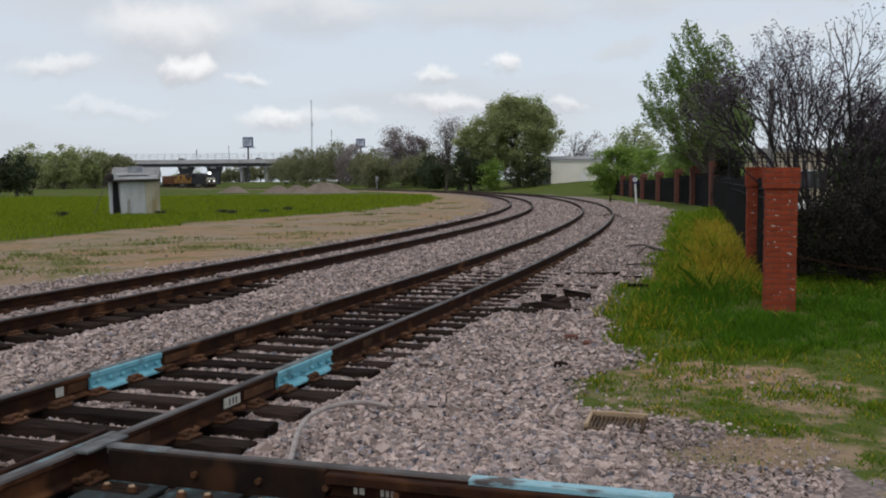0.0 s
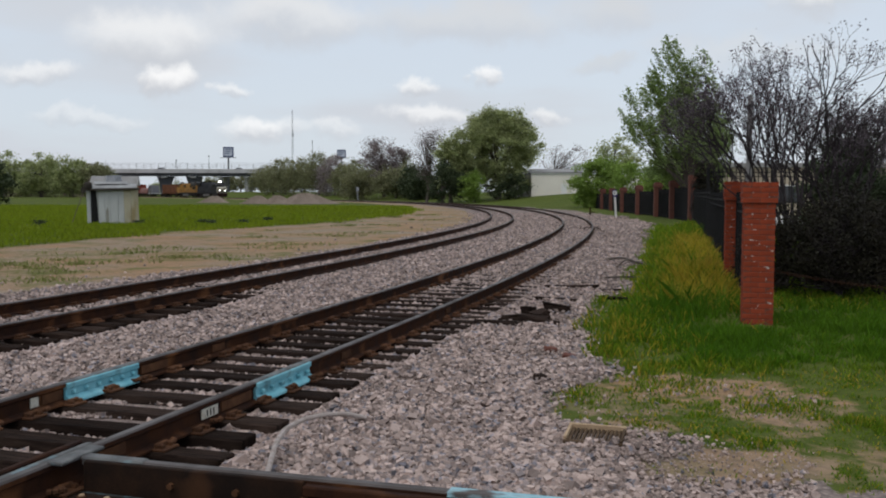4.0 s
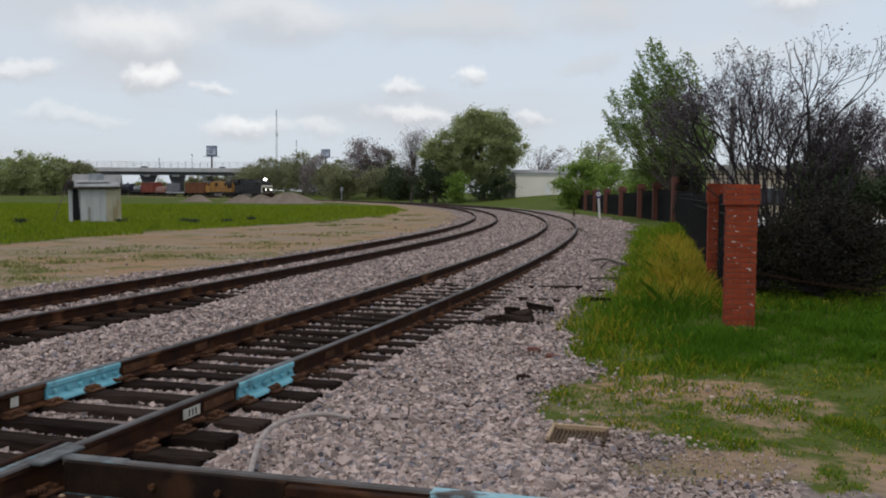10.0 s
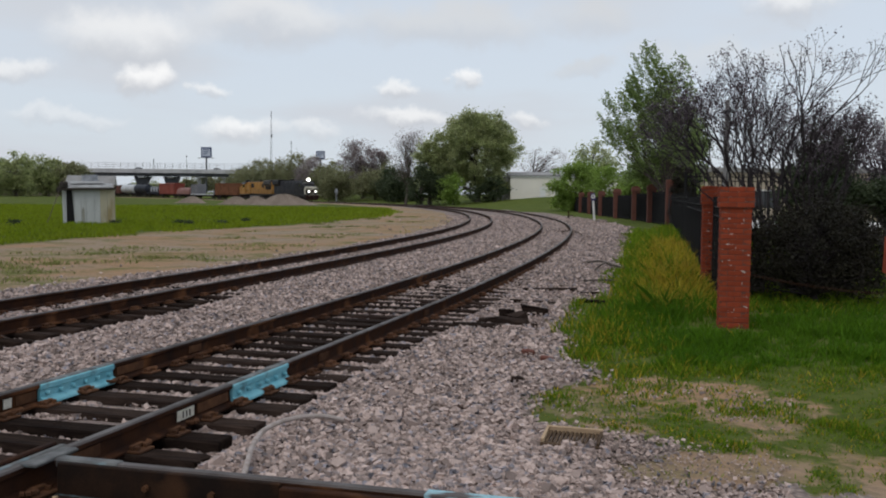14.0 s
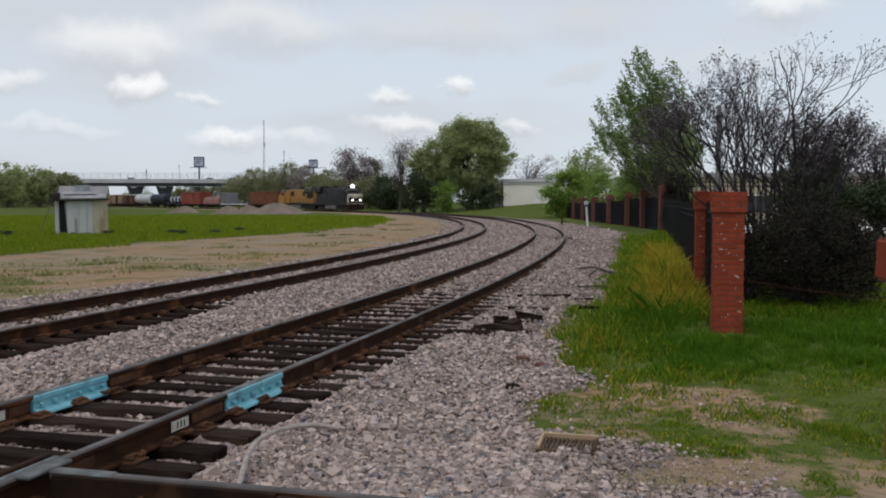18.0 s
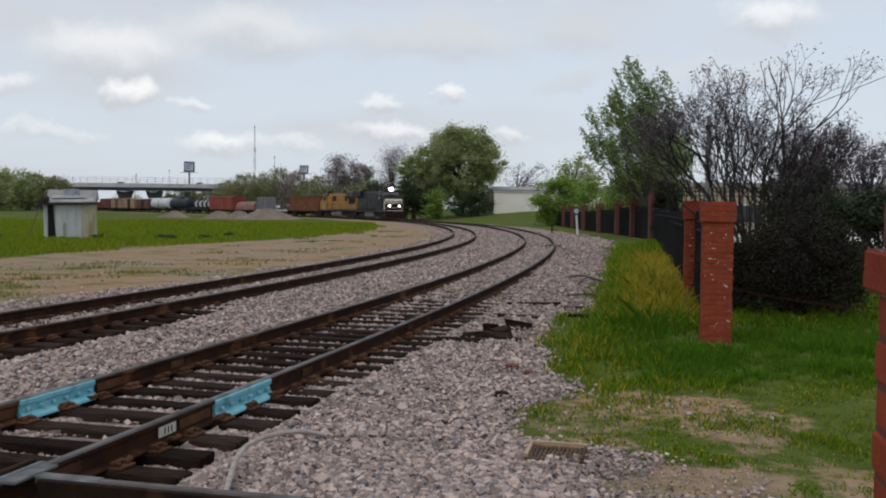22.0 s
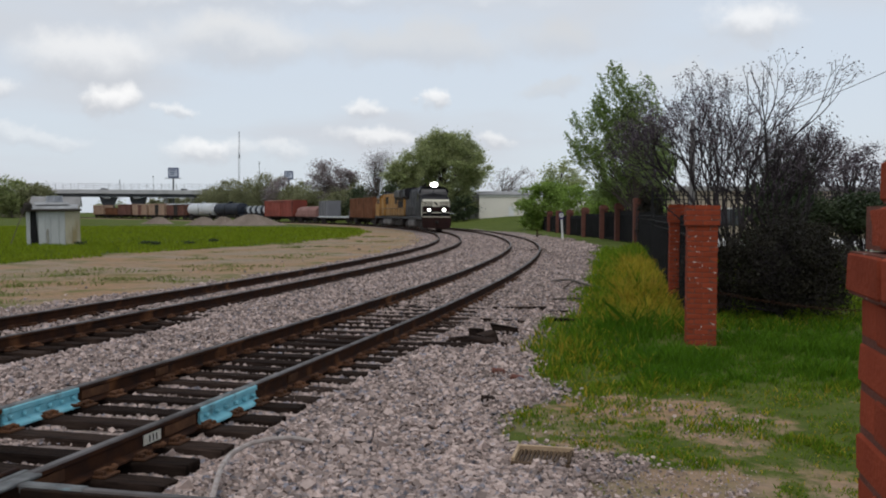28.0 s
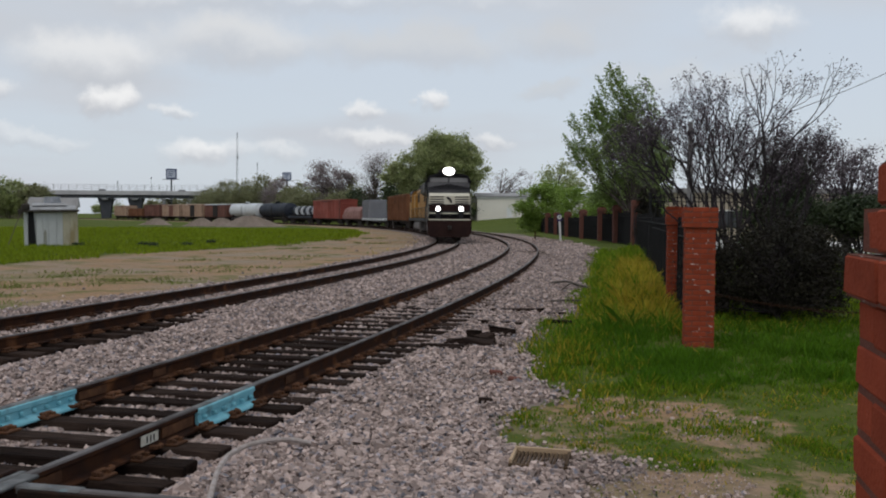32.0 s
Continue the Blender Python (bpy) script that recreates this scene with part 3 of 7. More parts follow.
def axis_steps(lo, hi, fine_lo, fine_hi, step, grow):
    mid = list(np.arange(fine_lo, fine_hi, step))
    a, d = [], step
    v = fine_hi
    while v < hi:
        a.append(v)
        d *= grow
        v += d
    a.append(hi)
    b, d, v = [], step, fine_lo
    while v > lo:
        d *= grow
        v -= d
        b.append(max(v, lo))
    return np.array(b[::-1] + mid + a)


def build_ground():
    xs = axis_steps(-2500, 2500, -9, 9, 0.19, 1.04)
    ys = axis_steps(-300, 4000, 3.5, 22, 0.19, 1.035)
    gx, gy = np.meshgrid(xs, ys)
    x, y = gx.ravel(), gy.ravel()
    dA, _ = lateral(LINE_A, x, y)
    dB, _ = lateral(LINE_B, x, y)
    z = height(x, y, dB, dA)
    st, ea, dr = cover(x, y, dA, dB)
    w, h = len(xs), len(ys)
    i = (np.arange(h - 1)[:, None] * w + np.arange(w - 1)).ravel()
    me = mesh_np("ground", np.c_[x, y, z], np.c_[i, i + 1, i + 1 + w, i + w], ground_material())
    ca = me.color_attributes.new("cover", "FLOAT_COLOR", "POINT")
    ca.data.foreach_set("color", np.c_[st, ea, dr, np.ones(len(x))].astype(np.float32).ravel())
    me.polygons.foreach_set("use_smooth", np.ones(len(me.polygons), dtype=bool))
    ob = new("ground", me)
    return tagged(ob, "level ground of grey ballast, tan bare earth and green spring grass", "ground", kind="structure")


ground = build_ground()


def ground_at(x, y):
    dB, _ = lateral(LINE_B, [x], [y])
    return float(height(np.array([x]), np.array([y]), dB)[0])


# ---- tracks ----
RAIL_PROFILE = [(-0.070, 0), (0.070, 0), (0.070, 0.014), (0.012, 0.034), (0.010, 0.125), (0.036, 0.140), (0.036, 0.168), (0.026, 0.180), (-0.026, 0.180), (-0.036, 0.168), (-0.036, 0.140), (-0.010, 0.125), (-0.012, 0.034), (-0.070, 0.014)]


def sweep(points, headings, profile, top_faces=()):
    """A profile drawn along points; headings are measured from +y towards +x."""
    n = len(profile)
    verts, faces, idx = [], [], []
    for (x, y, z), th in zip(points, headings):
        c, s = math.cos(th), math.sin(th)
        verts += [(x + u * c, y - u * s, z + v) for u, v in profile]
    for k in range(len(points) - 1):
        for j in range(n):
            a, b = k * n + j, k * n + (j + 1) % n
            faces.append((a, a + n, b + n, b))
            idx.append(1 if j in top_faces else 0)
    faces += [tuple(range(n))[::-1], tuple(range((len(points) - 1) * n, len(points) * n))]
    idx += [0, 0]
    return verts, faces, idx


def rail_mesh(line, s0, s1, side, step):
    S = np.arange(s0, s1, step)
    pts, hd = [], []
    for s in S:
        x, y, th = on_line(line, s)
        pts.append((x + side * 0.755 * math.cos(th), y - side * 0.755 * math.sin(th), 0.0))
        hd.append(th)
    v, f, i = sweep(pts, hd, RAIL_PROFILE, (7, 6, 8))
    return mesh_from("rail", v, f, [M["rail_side"], M["rail_top"]], i)


def tie_mesh(seed):
    rnd = random.Random(seed)
    bm = box(-1.3, 1.3, -0.115, 0.115, -0.17, 0.0, 0.012)
    for v in bm.verts:
        v.co += Vector((rnd.uniform(-0.02, 0.02), rnd.uniform(-0.008, 0.008), rnd.uniform(-0.006, 0.006)))
    return bm_mesh("tie", bm, M["tie"])


TIES = [tie_mesh(k) for k in range(5)]


def tie_plate_mesh():
    bm = box(-0.17, 0.17, -0.09, 0.09, 0.0, 0.018, 0.004)
    for sx in (-0.125, 0.125):
        for sy in (-0.05, 0.05):
            box(sx - 0.016, sx + 0.016, sy - 0.016, sy + 0.016, 0.014, 0.045, 0.004, bm)
    for sx in (-0.085, 0.085):
        box(sx - 0.018, sx + 0.018, -0.07, 0.07, 0.012, 0.05, 0.006, bm)
    return bm_mesh("tie_plate", bm, M["rust"])


PLATE = tie_plate_mesh()


def build_track(line, s0, s1, label, tie_range, sink, spread):
    track = thing("railway_track", label, "railway track")
    for side in (-1, 1):
        part("rail", rail_mesh(line, s0, s1, side, 0.5), None, track)
    rnd = random.Random(7)
    s = tie_range[0]
    while s < tie_range[1]:
        x, y, th = on_line(line, s)
        dz = sink(s) + rnd.uniform(-0.012, 0.008)
        part("tie", TIES[rnd.randrange(5)], None, track, at=pose(x + rnd.uniform(-0.05, 0.05), y, dz, 0, 0, -math.degrees(th) + rnd.uniform(-1.5, 1.5)))
        if s < spread:
            for side in (-1, 1):
                px, py = x + side * 0.755 * math.cos(th), y - side * 0.755 * math.sin(th)
                part("tie_plate", PLATE, None, track, at=pose(px, py, max(dz, -0.02) + 0.002, 0, 0, -math.degrees(th)))
        s += (0.50 if s < 12 else 0.57) + rnd.uniform(-0.03, 0.03)
    return track


track_near = build_track(LINE_A, -9, 212, "curving railway track with rusty steel rails on dark wooden ties", (-6, 53), lambda s: 0.0 if s < 14 else -0.006, 34)
track_far = build_track(LINE_B, -9, 716, "curving railway track with dark rails sunk in grey ballast", (2, 56), lambda s: -0.012 if s < 17 else -0.05, 15)

# ---- brick pillars ----
FENCE_TURN = -12.9          # the pillars stand square to the fence
BRICK_H, COURSE = 0.0620, 0.0720


def brick_mesh(l, w, seed):
    rnd = random.Random(seed)
    bm = box(-l / 2, l / 2, -w / 2, w / 2, 0, BRICK_H, 0.004)
    for v in bm.verts:
        v.co += Vector([rnd.uniform(-0.0012, 0.0012) for _ in range(3)])
    return bm_mesh("brick", bm, M["brick"])


BRICKS = {}


def brick(l, w, k):
    key = (round(l, 3), round(w, 3), k % 4)
    if key not in BRICKS:
        BRICKS[key] = brick_mesh(l, w, hash(key[2]) + int(l * 1000))
    return BRICKS[key]


def brick_pillar(x, y, width, courses, label, out=lambda k: 0.0, turn=FENCE_TURN, z0=-0.08):
    """A square pillar laid brick by brick, each course turned against the one below."""
    pil = thing("brick_pillar", label, "pillar", pose(x, y, z0, 0, 0, turn), "brick fence pillars")
    rnd = random.Random(int(x * 100))
    core = bmesh.new()
    k0 = 0
    while k0 < courses:
        k1 = k0
        while k1 < courses and out(k1) == out(k0):
            k1 += 1
        h = width / 2 + out(k0) - 0.005
        box(-h, h, -h, h, k0 * COURSE, k1 * COURSE - 0.004, 0, core)
        k0 = k1
    part("mortar_core", core, M["mortar"], pil, "pale mortar joints")
    for k in range(courses):
        w = width + 2 * out(k)
        d = w * 0.25
        half = w / 2
        z = k * COURSE + 0.004
        rows = []
        for sy in (-1, 1):
            for sx in (-1, 1):
                rows.append((sx * w / 4, sy * (half - d / 2), w / 2 - 0.009, d, 0))
        for sx in (-1, 1):
            rows.append((sx * (half - d / 2), 0, w - 2 * d - 0.018, d, 90))
        for j, (bx, by, l, wd, a) in enumerate(rows):
            m = Matrix.Rotation(radians(90 * (k % 2)), 4, "Z") @ Matrix.Translation((bx, by, z)) @ Matrix.Rotation(radians(a + rnd.uniform(-0.4, 0.4)), 4, "Z")
            part("brick", brick(l, wd, k + j), None, pil, at=m)
    return pil


def cap_main(k):
    return 0.028 if k >= 24 else 0.0


def cap_near(k):
    return 0.018 if k == 25 else (-0.002 if k == 26 else (-0.022 if k > 26 else 0.0))


brick_pillar(4.12, 12.95, 0.408, 28, "red brick fence pillar with white-flecked mortar and a stepped cap", cap_main)
brick_pillar(5.30, 18.0, 0.415, 29, "red brick fence pillar standing behind another in tall grass", cap_main)
brick_pillar(0.871, 1.228, 0.40, 28, "red brick gate pillar with corbelled courses at its head", cap_near, -14.0, z0=-0.145)

FAR_PILLARS = [(14.37, 57.8, 2.88), (14.86, 65.2, 2.69), (15.30, 72.5, 2.62), (15.2, 79.6, 2.48), (15.2, 87.2, 2.34), (15.6, 96.1, 2.31), (16.1, 105.5, 2.29), (16.4, 114.3, 2.24)]


def far_pillar(x, y, top, capped):
    pil = thing("brick_pillar", "distant weathered brick fence pillar" + (" with a wider cap" if capped else " without a cap"), "pillar", pose(x, y, 0, 0, 0, -6), "brick fence pillars")
    z0 = ground_at(x, y) - 0.1
    part("shaft", box(-0.3, 0.3, -0.3, 0.3, z0, top - (0.42 if capped else 0), 0.015), M["brick_far"], pil)
    if capped:
        part("cap", box(-0.345, 0.345, -0.345, 0.345, top - 0.42, top - 0.15, 0.03), M["brick_far"], pil)
        part("cap_top", prism([(-0.31, top - 0.15), (0.31, top - 0.15), (0.27, top - 0.06), (0.14, top), (-0.14, top), (-0.27, top - 0.06)], "y", -0.29, 0.29), M["brick_far"], pil, "rounded cap")
    return pil


for k, (x, y, top) in enumerate(FAR_PILLARS):
    far_pillar(x, y, top, k > 0)


# ---- iron fences ----
def picket_mesh(h, r=0.010):
    bm = box(-r, r, -r, r, 0, h)
    bmesh.ops.create_cone(bm, cap_ends=True, segments=4, radius1=0.022, radius2=0.001, depth=0.09, matrix=Matrix.Translation((0, 0, h + 0.045)))
    return bm_mesh("picket", bm, M["iron"])


def iron_fence(a, b, h, label, single, gap=0.125, z=0.0, r=0.010):
    a, b = Vector((*a, z)), Vector((*b, z))
    d = b - a
    length = d.length
    th = math.degrees(math.atan2(d.y, d.x))
    f = thing("iron_fence", label, "fence", pose(a.x, a.y, a.z, 0, 0, th), "black iron fence")
    for zz in (0.12, h - 0.28, h - 0.12):
        part("rail", box(0, length, -0.018, 0.018, zz, zz + 0.035, 0.004), M["iron"], f)
    n = int(length / gap)
    me = picket_mesh(h, r)
    if single:
        for i in range(n):
            part("picket", me, None, f, at=pose((i + 0.5) * length / n, 0, 0))
    else:
        bm = bmesh.new()
        for i in range(n):
            x = (i + 0.5) * length / n
            box(x - 0.011, x + 0.011, -0.011, 0.011, 0, h, 0, bm)
        tagged(part("picket_panel", bm, M["iron"], f), kind="stuff")
    m = max(1, int(length / 2.4))
    for i in range(m + 1):
        x = min(max(i * length / m, 0.03), length - 0.03)
        part("post", box(x - 0.03, x + 0.03, -0.03, 0.03, -0.1, h + 0.08, 0.006), M["iron"], f)
    return f


iron_fence((4.20, 13.33), (5.25, 17.75), 1.72, "black iron picket fence between two brick pillars", True)
iron_fence((5.36, 18.25), (8.65, 32.4), 1.72, "black iron picket fence beside tall yellowing grass", True)
iron_fence((8.65, 32.4), (14.3, 57.3), 1.9, "black iron picket fence running beside the railway", False)
for k in range(len(FAR_PILLARS) - 1):
    (x0, y0, t0), (x1, y1, t1) = FAR_PILLARS[k], FAR_PILLARS[k + 1]
    iron_fence((x0, y0 + 0.32), (x1, y1 - 0.32), min(t0, t1) - 0.55, "black iron fence panel between distant brick pillars", False, 0.11)
iron_fence((9.3, 35.4), (29.0, 36.4), 2.68, "tall black iron picket fence behind the shrubs", True, 0.17, 0.0, 0.015)


# ---- trees ----
def tube_arrays(points, radii, sides=5):
    P = np.asarray(points, dtype=float)
    T = np.gradient(P, axis=0)
    T /= np.linalg.norm(T, axis=1)[:, None] + 1e-9
    ref = np.where(np.abs(T[:, 2:3]) > 0.9, [[1.0, 0, 0]], [[0, 0, 1.0]])
    U = np.cross(T, ref)
    U /= np.linalg.norm(U, axis=1)[:, None] + 1e-9
    V = np.cross(T, U)
    a = np.arange(sides) * 2 * np.pi / sides
    ring = U[:, None] * np.cos(a)[None, :, None] + V[:, None] * np.sin(a)[None, :, None]
    verts = (P[:, None] + ring * np.asarray(radii)[:, None, None]).reshape(-1, 3)
    k, j = np.meshgrid(np.arange(len(P) - 1), np.arange(sides), indexing="ij")
    a0, b0 = k * sides + j, k * sides + (j + 1) % sides
    return verts, np.stack([a0, b0, b0 + sides, a0 + sides], -1).reshape(-1, 4)


def join_tubes(tubes):
    vs, fs, o = [], [], 0
    for v, f in tubes:
        vs.append(v)
        fs.append(f + o)
        o += len(v)
    return np.concatenate(vs), np.concatenate(fs)


def leaf_quads(rng, centres, size, flat=0.55):
    """One pointed leaf at each centre, turned at random."""
    n = len(centres)
    d = rng.normal(size=(n, 3))
    d[:, 2] *= flat
    d /= np.linalg.norm(d, axis=1)[:, None]
    w = np.cross(d, rng.normal(size=(n, 3)))
    w /= np.linalg.norm(w, axis=1)[:, None] + 1e-9
    s = size * rng.uniform(0.6, 1.3, size=(n, 1))
    v = np.stack([centres - d * s * 0.5, centres + w * s * 0.28, centres + d * s * 0.5, centres - w * s * 0.28], 1)
    return v.reshape(-1, 3), np.arange(4 * n).reshape(n, 4)


def tree(x, y, label, crowns, leaf_mat, leaves, leaf, trunk_r, top, clumps=70, spread=0.55, limbs=26, seed=1, bark="bark", name="tree", lean=(0, 0), z=None, twigs=0, sweep=None):
    """crowns: ellipsoids (x, y, z, rx, ry, rz) over the foot; limbs reach the clumps of leaves."""
    rng = np.random.default_rng(seed)
    z = ground_at(x, y) - 0.05 if z is None else z
    t = thing(name, label, "shrub" if name == "shrub" else "tree", pose(x, y, z))
    vol = np.array([c[3] * c[4] * c[5] for c in crowns]) ** 0.8
    pick = rng.choice(len(crowns), clumps, p=vol / vol.sum())
    C = np.array(crowns)[pick]
    d = rng.normal(size=(clumps, 3))
    d /= np.linalg.norm(d, axis=1)[:, None]
    r = rng.uniform(0.25, 1.0, clumps) ** 0.5 * rng.uniform(0.82, 1.12, clumps)
    cen = C[:, :3] + d * C[:, 3:] * r[:, None]
    cen[:, 2] = np.maximum(cen[:, 2], 0.25)
    tubes = []
    hs = np.linspace(0, 1, 7)
    bend = np.c_[hs ** 1.5 * lean[0] + 0.03 * top * np.sin(hs * 5 + seed), hs ** 1.5 * lean[1] + 0.02 * top * np.sin(hs * 4 + 2 * seed), hs * top]
    bend -= bend[0]
    tubes.append(tube_arrays(bend, trunk_r * (1 - 0.86 * hs) * (1 + 0.6 * np.exp(-hs * 14)), 8))
    order = np.argsort(-np.linalg.norm(d * r[:, None], axis=1))[:limbs]
    for i in order:
        e = cen[i]
        h0 = np.clip(e[2] / top * rng.uniform(0.25, 0.75), 0.12, 0.9)
        a = np.array([np.interp(h0, hs, bend[:, k]) for k in range(3)])
        mid = a + (e - a) * 0.5 + np.array([0, 0, 0.12 * np.linalg.norm(e - a)]) + rng.normal(size=3) * 0.06 * np.linalg.norm(e - a)
        u = np.linspace(0, 1, 6)[:, None]
        p = a * (1 - u) ** 2 + 2 * mid * u * (1 - u) + e * u ** 2
        r0 = trunk_r * (1 - 0.86 * h0) * 0.5
        tubes.append(tube_arrays(p, np.linspace(r0, max(r0 * 0.12, 0.004), 6), 5))
        for _ in range(twigs):
            q = p[rng.integers(2, 6)]
            g = q + (rng.normal(size=3) * [1, 1, 0.5] + [0, 0, 0.8]) * spread * 1.1
            m2 = (q + g) / 2 + rng.normal(size=3) * spread * 0.15
            tubes.append(tube_arrays(np.array([q, m2, g]), np.array([r0 * 0.25, r0 * 0.15, r0 * 0.05]), 3))
    v, f = join_tubes(tubes)
    part("trunk", mesh_np("trunk", v, f, M[bark]), None, t)
    if leaves:
        which = rng.integers(0, clumps, leaves)
        pos = cen[which] + rng.normal(size=(leaves, 3)) * spread * np.array([1, 1, 0.75]) * rng.uniform(0.4, 1.2, (clumps, 1))[which]
        if sweep:
            pos += rng.uniform(-0.6, 0.6, (leaves, 1)) * np.array(sweep)
        pos[:, 2] = np.maximum(pos[:, 2], 0.05)
        v, f = leaf_quads(rng, pos, leaf)
        part("crown", mesh_np("crown", v, f, M[leaf_mat]), None, t)
    return t


def bare_shrub(x, y, label, stems, h, seed, pods, fan=0.42, depth=5, r=0.035):
    """Many stems from one root, forking into twigs that carry dry seed heads."""
    rng = np.random.default_rng(seed)
    t = thing("shrub", label, "shrub", pose(x, y, ground_at(x, y) - 0.03))
    tubes, tips = [], []
    def grow(p, d, length, rad, left):
        n = 4
        pts = [p]
        for _ in range(n):
            d = d + rng.normal(size=3) * 0.11 + np.array([0, 0, 0.05])
            d = d / np.linalg.norm(d)
            pts.append(pts[-1] + d * length / n)
        tubes.append(tube_arrays(np.array(pts), np.linspace(rad, rad * 0.68, n + 1), 5 if left > 2 else 3))
        if left == 0 or pts[-1][2] > h * 1.17:
            tips.append(pts[-1])
            return
        for _ in range(2 if rng.random() < 0.72 else 3):
            side = rng.normal(size=3)
            side -= d * side.dot(d)
            side /= np.linalg.norm(side) + 1e-9
            e = d + side * rng.uniform(0.22, 0.6)
            grow(pts[-1], e / np.linalg.norm(e), length * rng.uniform(0.56, 0.80), rad * 0.66, left - 1)
        if left < 2:
            tips.append(pts[2])
    for i in range(stems):
        a = 2 * np.pi * i / stems + rng.uniform(-0.3, 0.3)
        k = rng.uniform(0.3, 1.0) * fan * (0.15 if math.cos(a) < -0.3 else (0.45 if math.sin(a) < -0.3 else 1.0))
        d = np.array([math.cos(a) * k, math.sin(a) * k * 0.8, 1.0])
        grow(np.array([math.cos(a) * 0.12, math.sin(a) * 0.12, 0.0]), d / np.linalg.norm(d), h * rng.uniform(0.34, 0.44), r * rng.uniform(0.7, 1.1), depth)
    v, f = join_tubes(tubes)
    part("trunk", mesh_np("trunk", v, f, M["twig"]), None, t)
    tips = np.array(tips)
    if pods:
        which = rng.integers(0, len(tips), pods)
        v, f = leaf_quads(rng, tips[which] + rng.normal(size=(pods, 3)) * 0.05, 0.042)
        part("crown", mesh_np("crown", v, f, M["pod"]), None, t)
    return t


# beside the fence
tree(15.1, 62.0, "tall spring-green tree with airy wind-blown leaves", [(-1.3, 0, 9.3, 1.5, 1.2, 2.4), (-2.7, 0, 7.2, 1.8, 1.3, 2.3), (0.3, 0, 8.5, 1.5, 1.2, 2.5), (-0.9, 0, 5.6, 2.7, 1.8, 1.6), (0.9, 0, 5.7, 1.7, 1.4, 2.3), (-3.3, 0, 5.8, 0.9, 0.8, 0.9), (-0.6, 0, 4.4, 2.8, 1.6, 1.0), (-0.8, 0, 7.6, 1.5, 1.3, 2.2)], "leaf_tall", 33000, 0.16, 0.15, 10.2, 520, 0.13, 60, 11, lean=(-1.2, 0), twigs=2, sweep=(-0.45, 0, 0.95))
tree(17.0, 65.0, "dark reddish-leaved tree beside the fence", [(0.2, 0, 5.2, 1.6, 1.5, 2.8), (-1.0, 0, 3.8, 1.7, 1.4, 1.3)], "leaf_deep", 13000, 0.18, 0.10, 6.6, 200, 0.3, 14, 12, twigs=0)
tree(15.9, 68.5, "green bush under the tall tree", [(0, 0, 3.6, 2.4, 1.6, 1.1)], "leaf_tall", 6000, 0.22, 0.10, 3.6, 90, 0.3, 14, 13)
bare_shrub(5.98, 17.4, "bare many-stemmed shrub with dark dry seed heads", 10, 3.8, 5, 12000, 0.42, 6, 0.040)
bare_shrub(7.25, 18.0, "bare many-stemmed shrub with thin twigs", 8, 3.05, 9, 9000, 0.34, 6, 0.046)
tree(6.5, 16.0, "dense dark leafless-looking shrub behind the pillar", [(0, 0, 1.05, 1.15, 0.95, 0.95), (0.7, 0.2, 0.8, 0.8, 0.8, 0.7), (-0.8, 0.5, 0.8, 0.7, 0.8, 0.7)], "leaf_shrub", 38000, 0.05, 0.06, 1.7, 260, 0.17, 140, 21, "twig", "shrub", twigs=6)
tree(9.0, 21.9, "dark evergreen shrub behind the bare stems", [(0, 0, 1.5, 1.1, 1.0, 1.4), (0.1, 0, 2.7, 0.6, 0.6, 0.9)], "leaf_dark", 26000, 0.09, 0.09, 3.2, 200, 0.18, 40, 23, "twig", "shrub")
tree(10.9, 22.2, "dark evergreen shrub beside the iron fence", [(0, 0, 1.95, 1.1, 0.9, 0.40)], "leaf_dark", 8000, 0.10, 0.06, 2.0, 100, 0.18, 30, 24, "twig", "shrub")
tree(15.2, 31.8, "dark brownish tree behind the iron fence", [(0, 0, 2.7, 1.6, 1.5, 1.5), (0.5, 0, 3.5, 0.9, 0.9, 0.8)], "pod", 6000, 0.10, 0.10, 4.0, 140, 0.3, 70, 25, "twig", twigs=5)
tree(19.5, 32.4, "dark evergreen tree behind the iron fence", [(0, 0, 2.4, 2.0, 1.6, 1.7)], "leaf_dark", 5000, 0.15, 0.12, 3.6, 80, 0.3, 30, 26)
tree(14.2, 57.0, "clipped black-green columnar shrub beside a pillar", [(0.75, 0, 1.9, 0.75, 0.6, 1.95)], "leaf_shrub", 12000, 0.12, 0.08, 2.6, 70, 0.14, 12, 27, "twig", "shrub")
for k, (x, y, h) in enumerate([(16.4, 67.2, 1.6), (16.8, 75.4, 1.5), (16.8, 83.7, 1.5), (17.2, 93.1, 1.5), (17.8, 102.5, 1.4)]):
    tree(x, y, "dark hedge shrub behind the fence", [(0, -1.6, h * 0.5, 0.8, 1.8, h * 0.55), (0, 1.6, h * 0.5, 0.8, 1.8, h * 0.55)], "leaf_dark", 2600, 0.22, 0.06, h * 0.7, 60, 0.25, 12, 30 + k, "twig", "shrub")
tree(16.6, 113.1, "bright spring-green round bush", [(0, 0, 3.2, 2.9, 2.6, 2.9), (-1.4, 0, 2.4, 2.0, 2, 2.0), (1.2, 0, 4.6, 1.6, 1.6, 1.6), (-0.4, 0, 1.2, 2.6, 2.2, 1.1)], "leaf_spring", 16000, 0.28, 0.16, 5.2, 160, 0.45, 24, 41)
tree(19.6, 103.7, "bright green bush behind the distant pillars", [(0, 0, 2.8, 2.7, 2.4, 2.6), (0, 0, 1.0, 2.4, 2.2, 1.0)], "leaf_spring", 9000, 0.28, 0.14, 4.4, 110, 0.45, 20, 42)
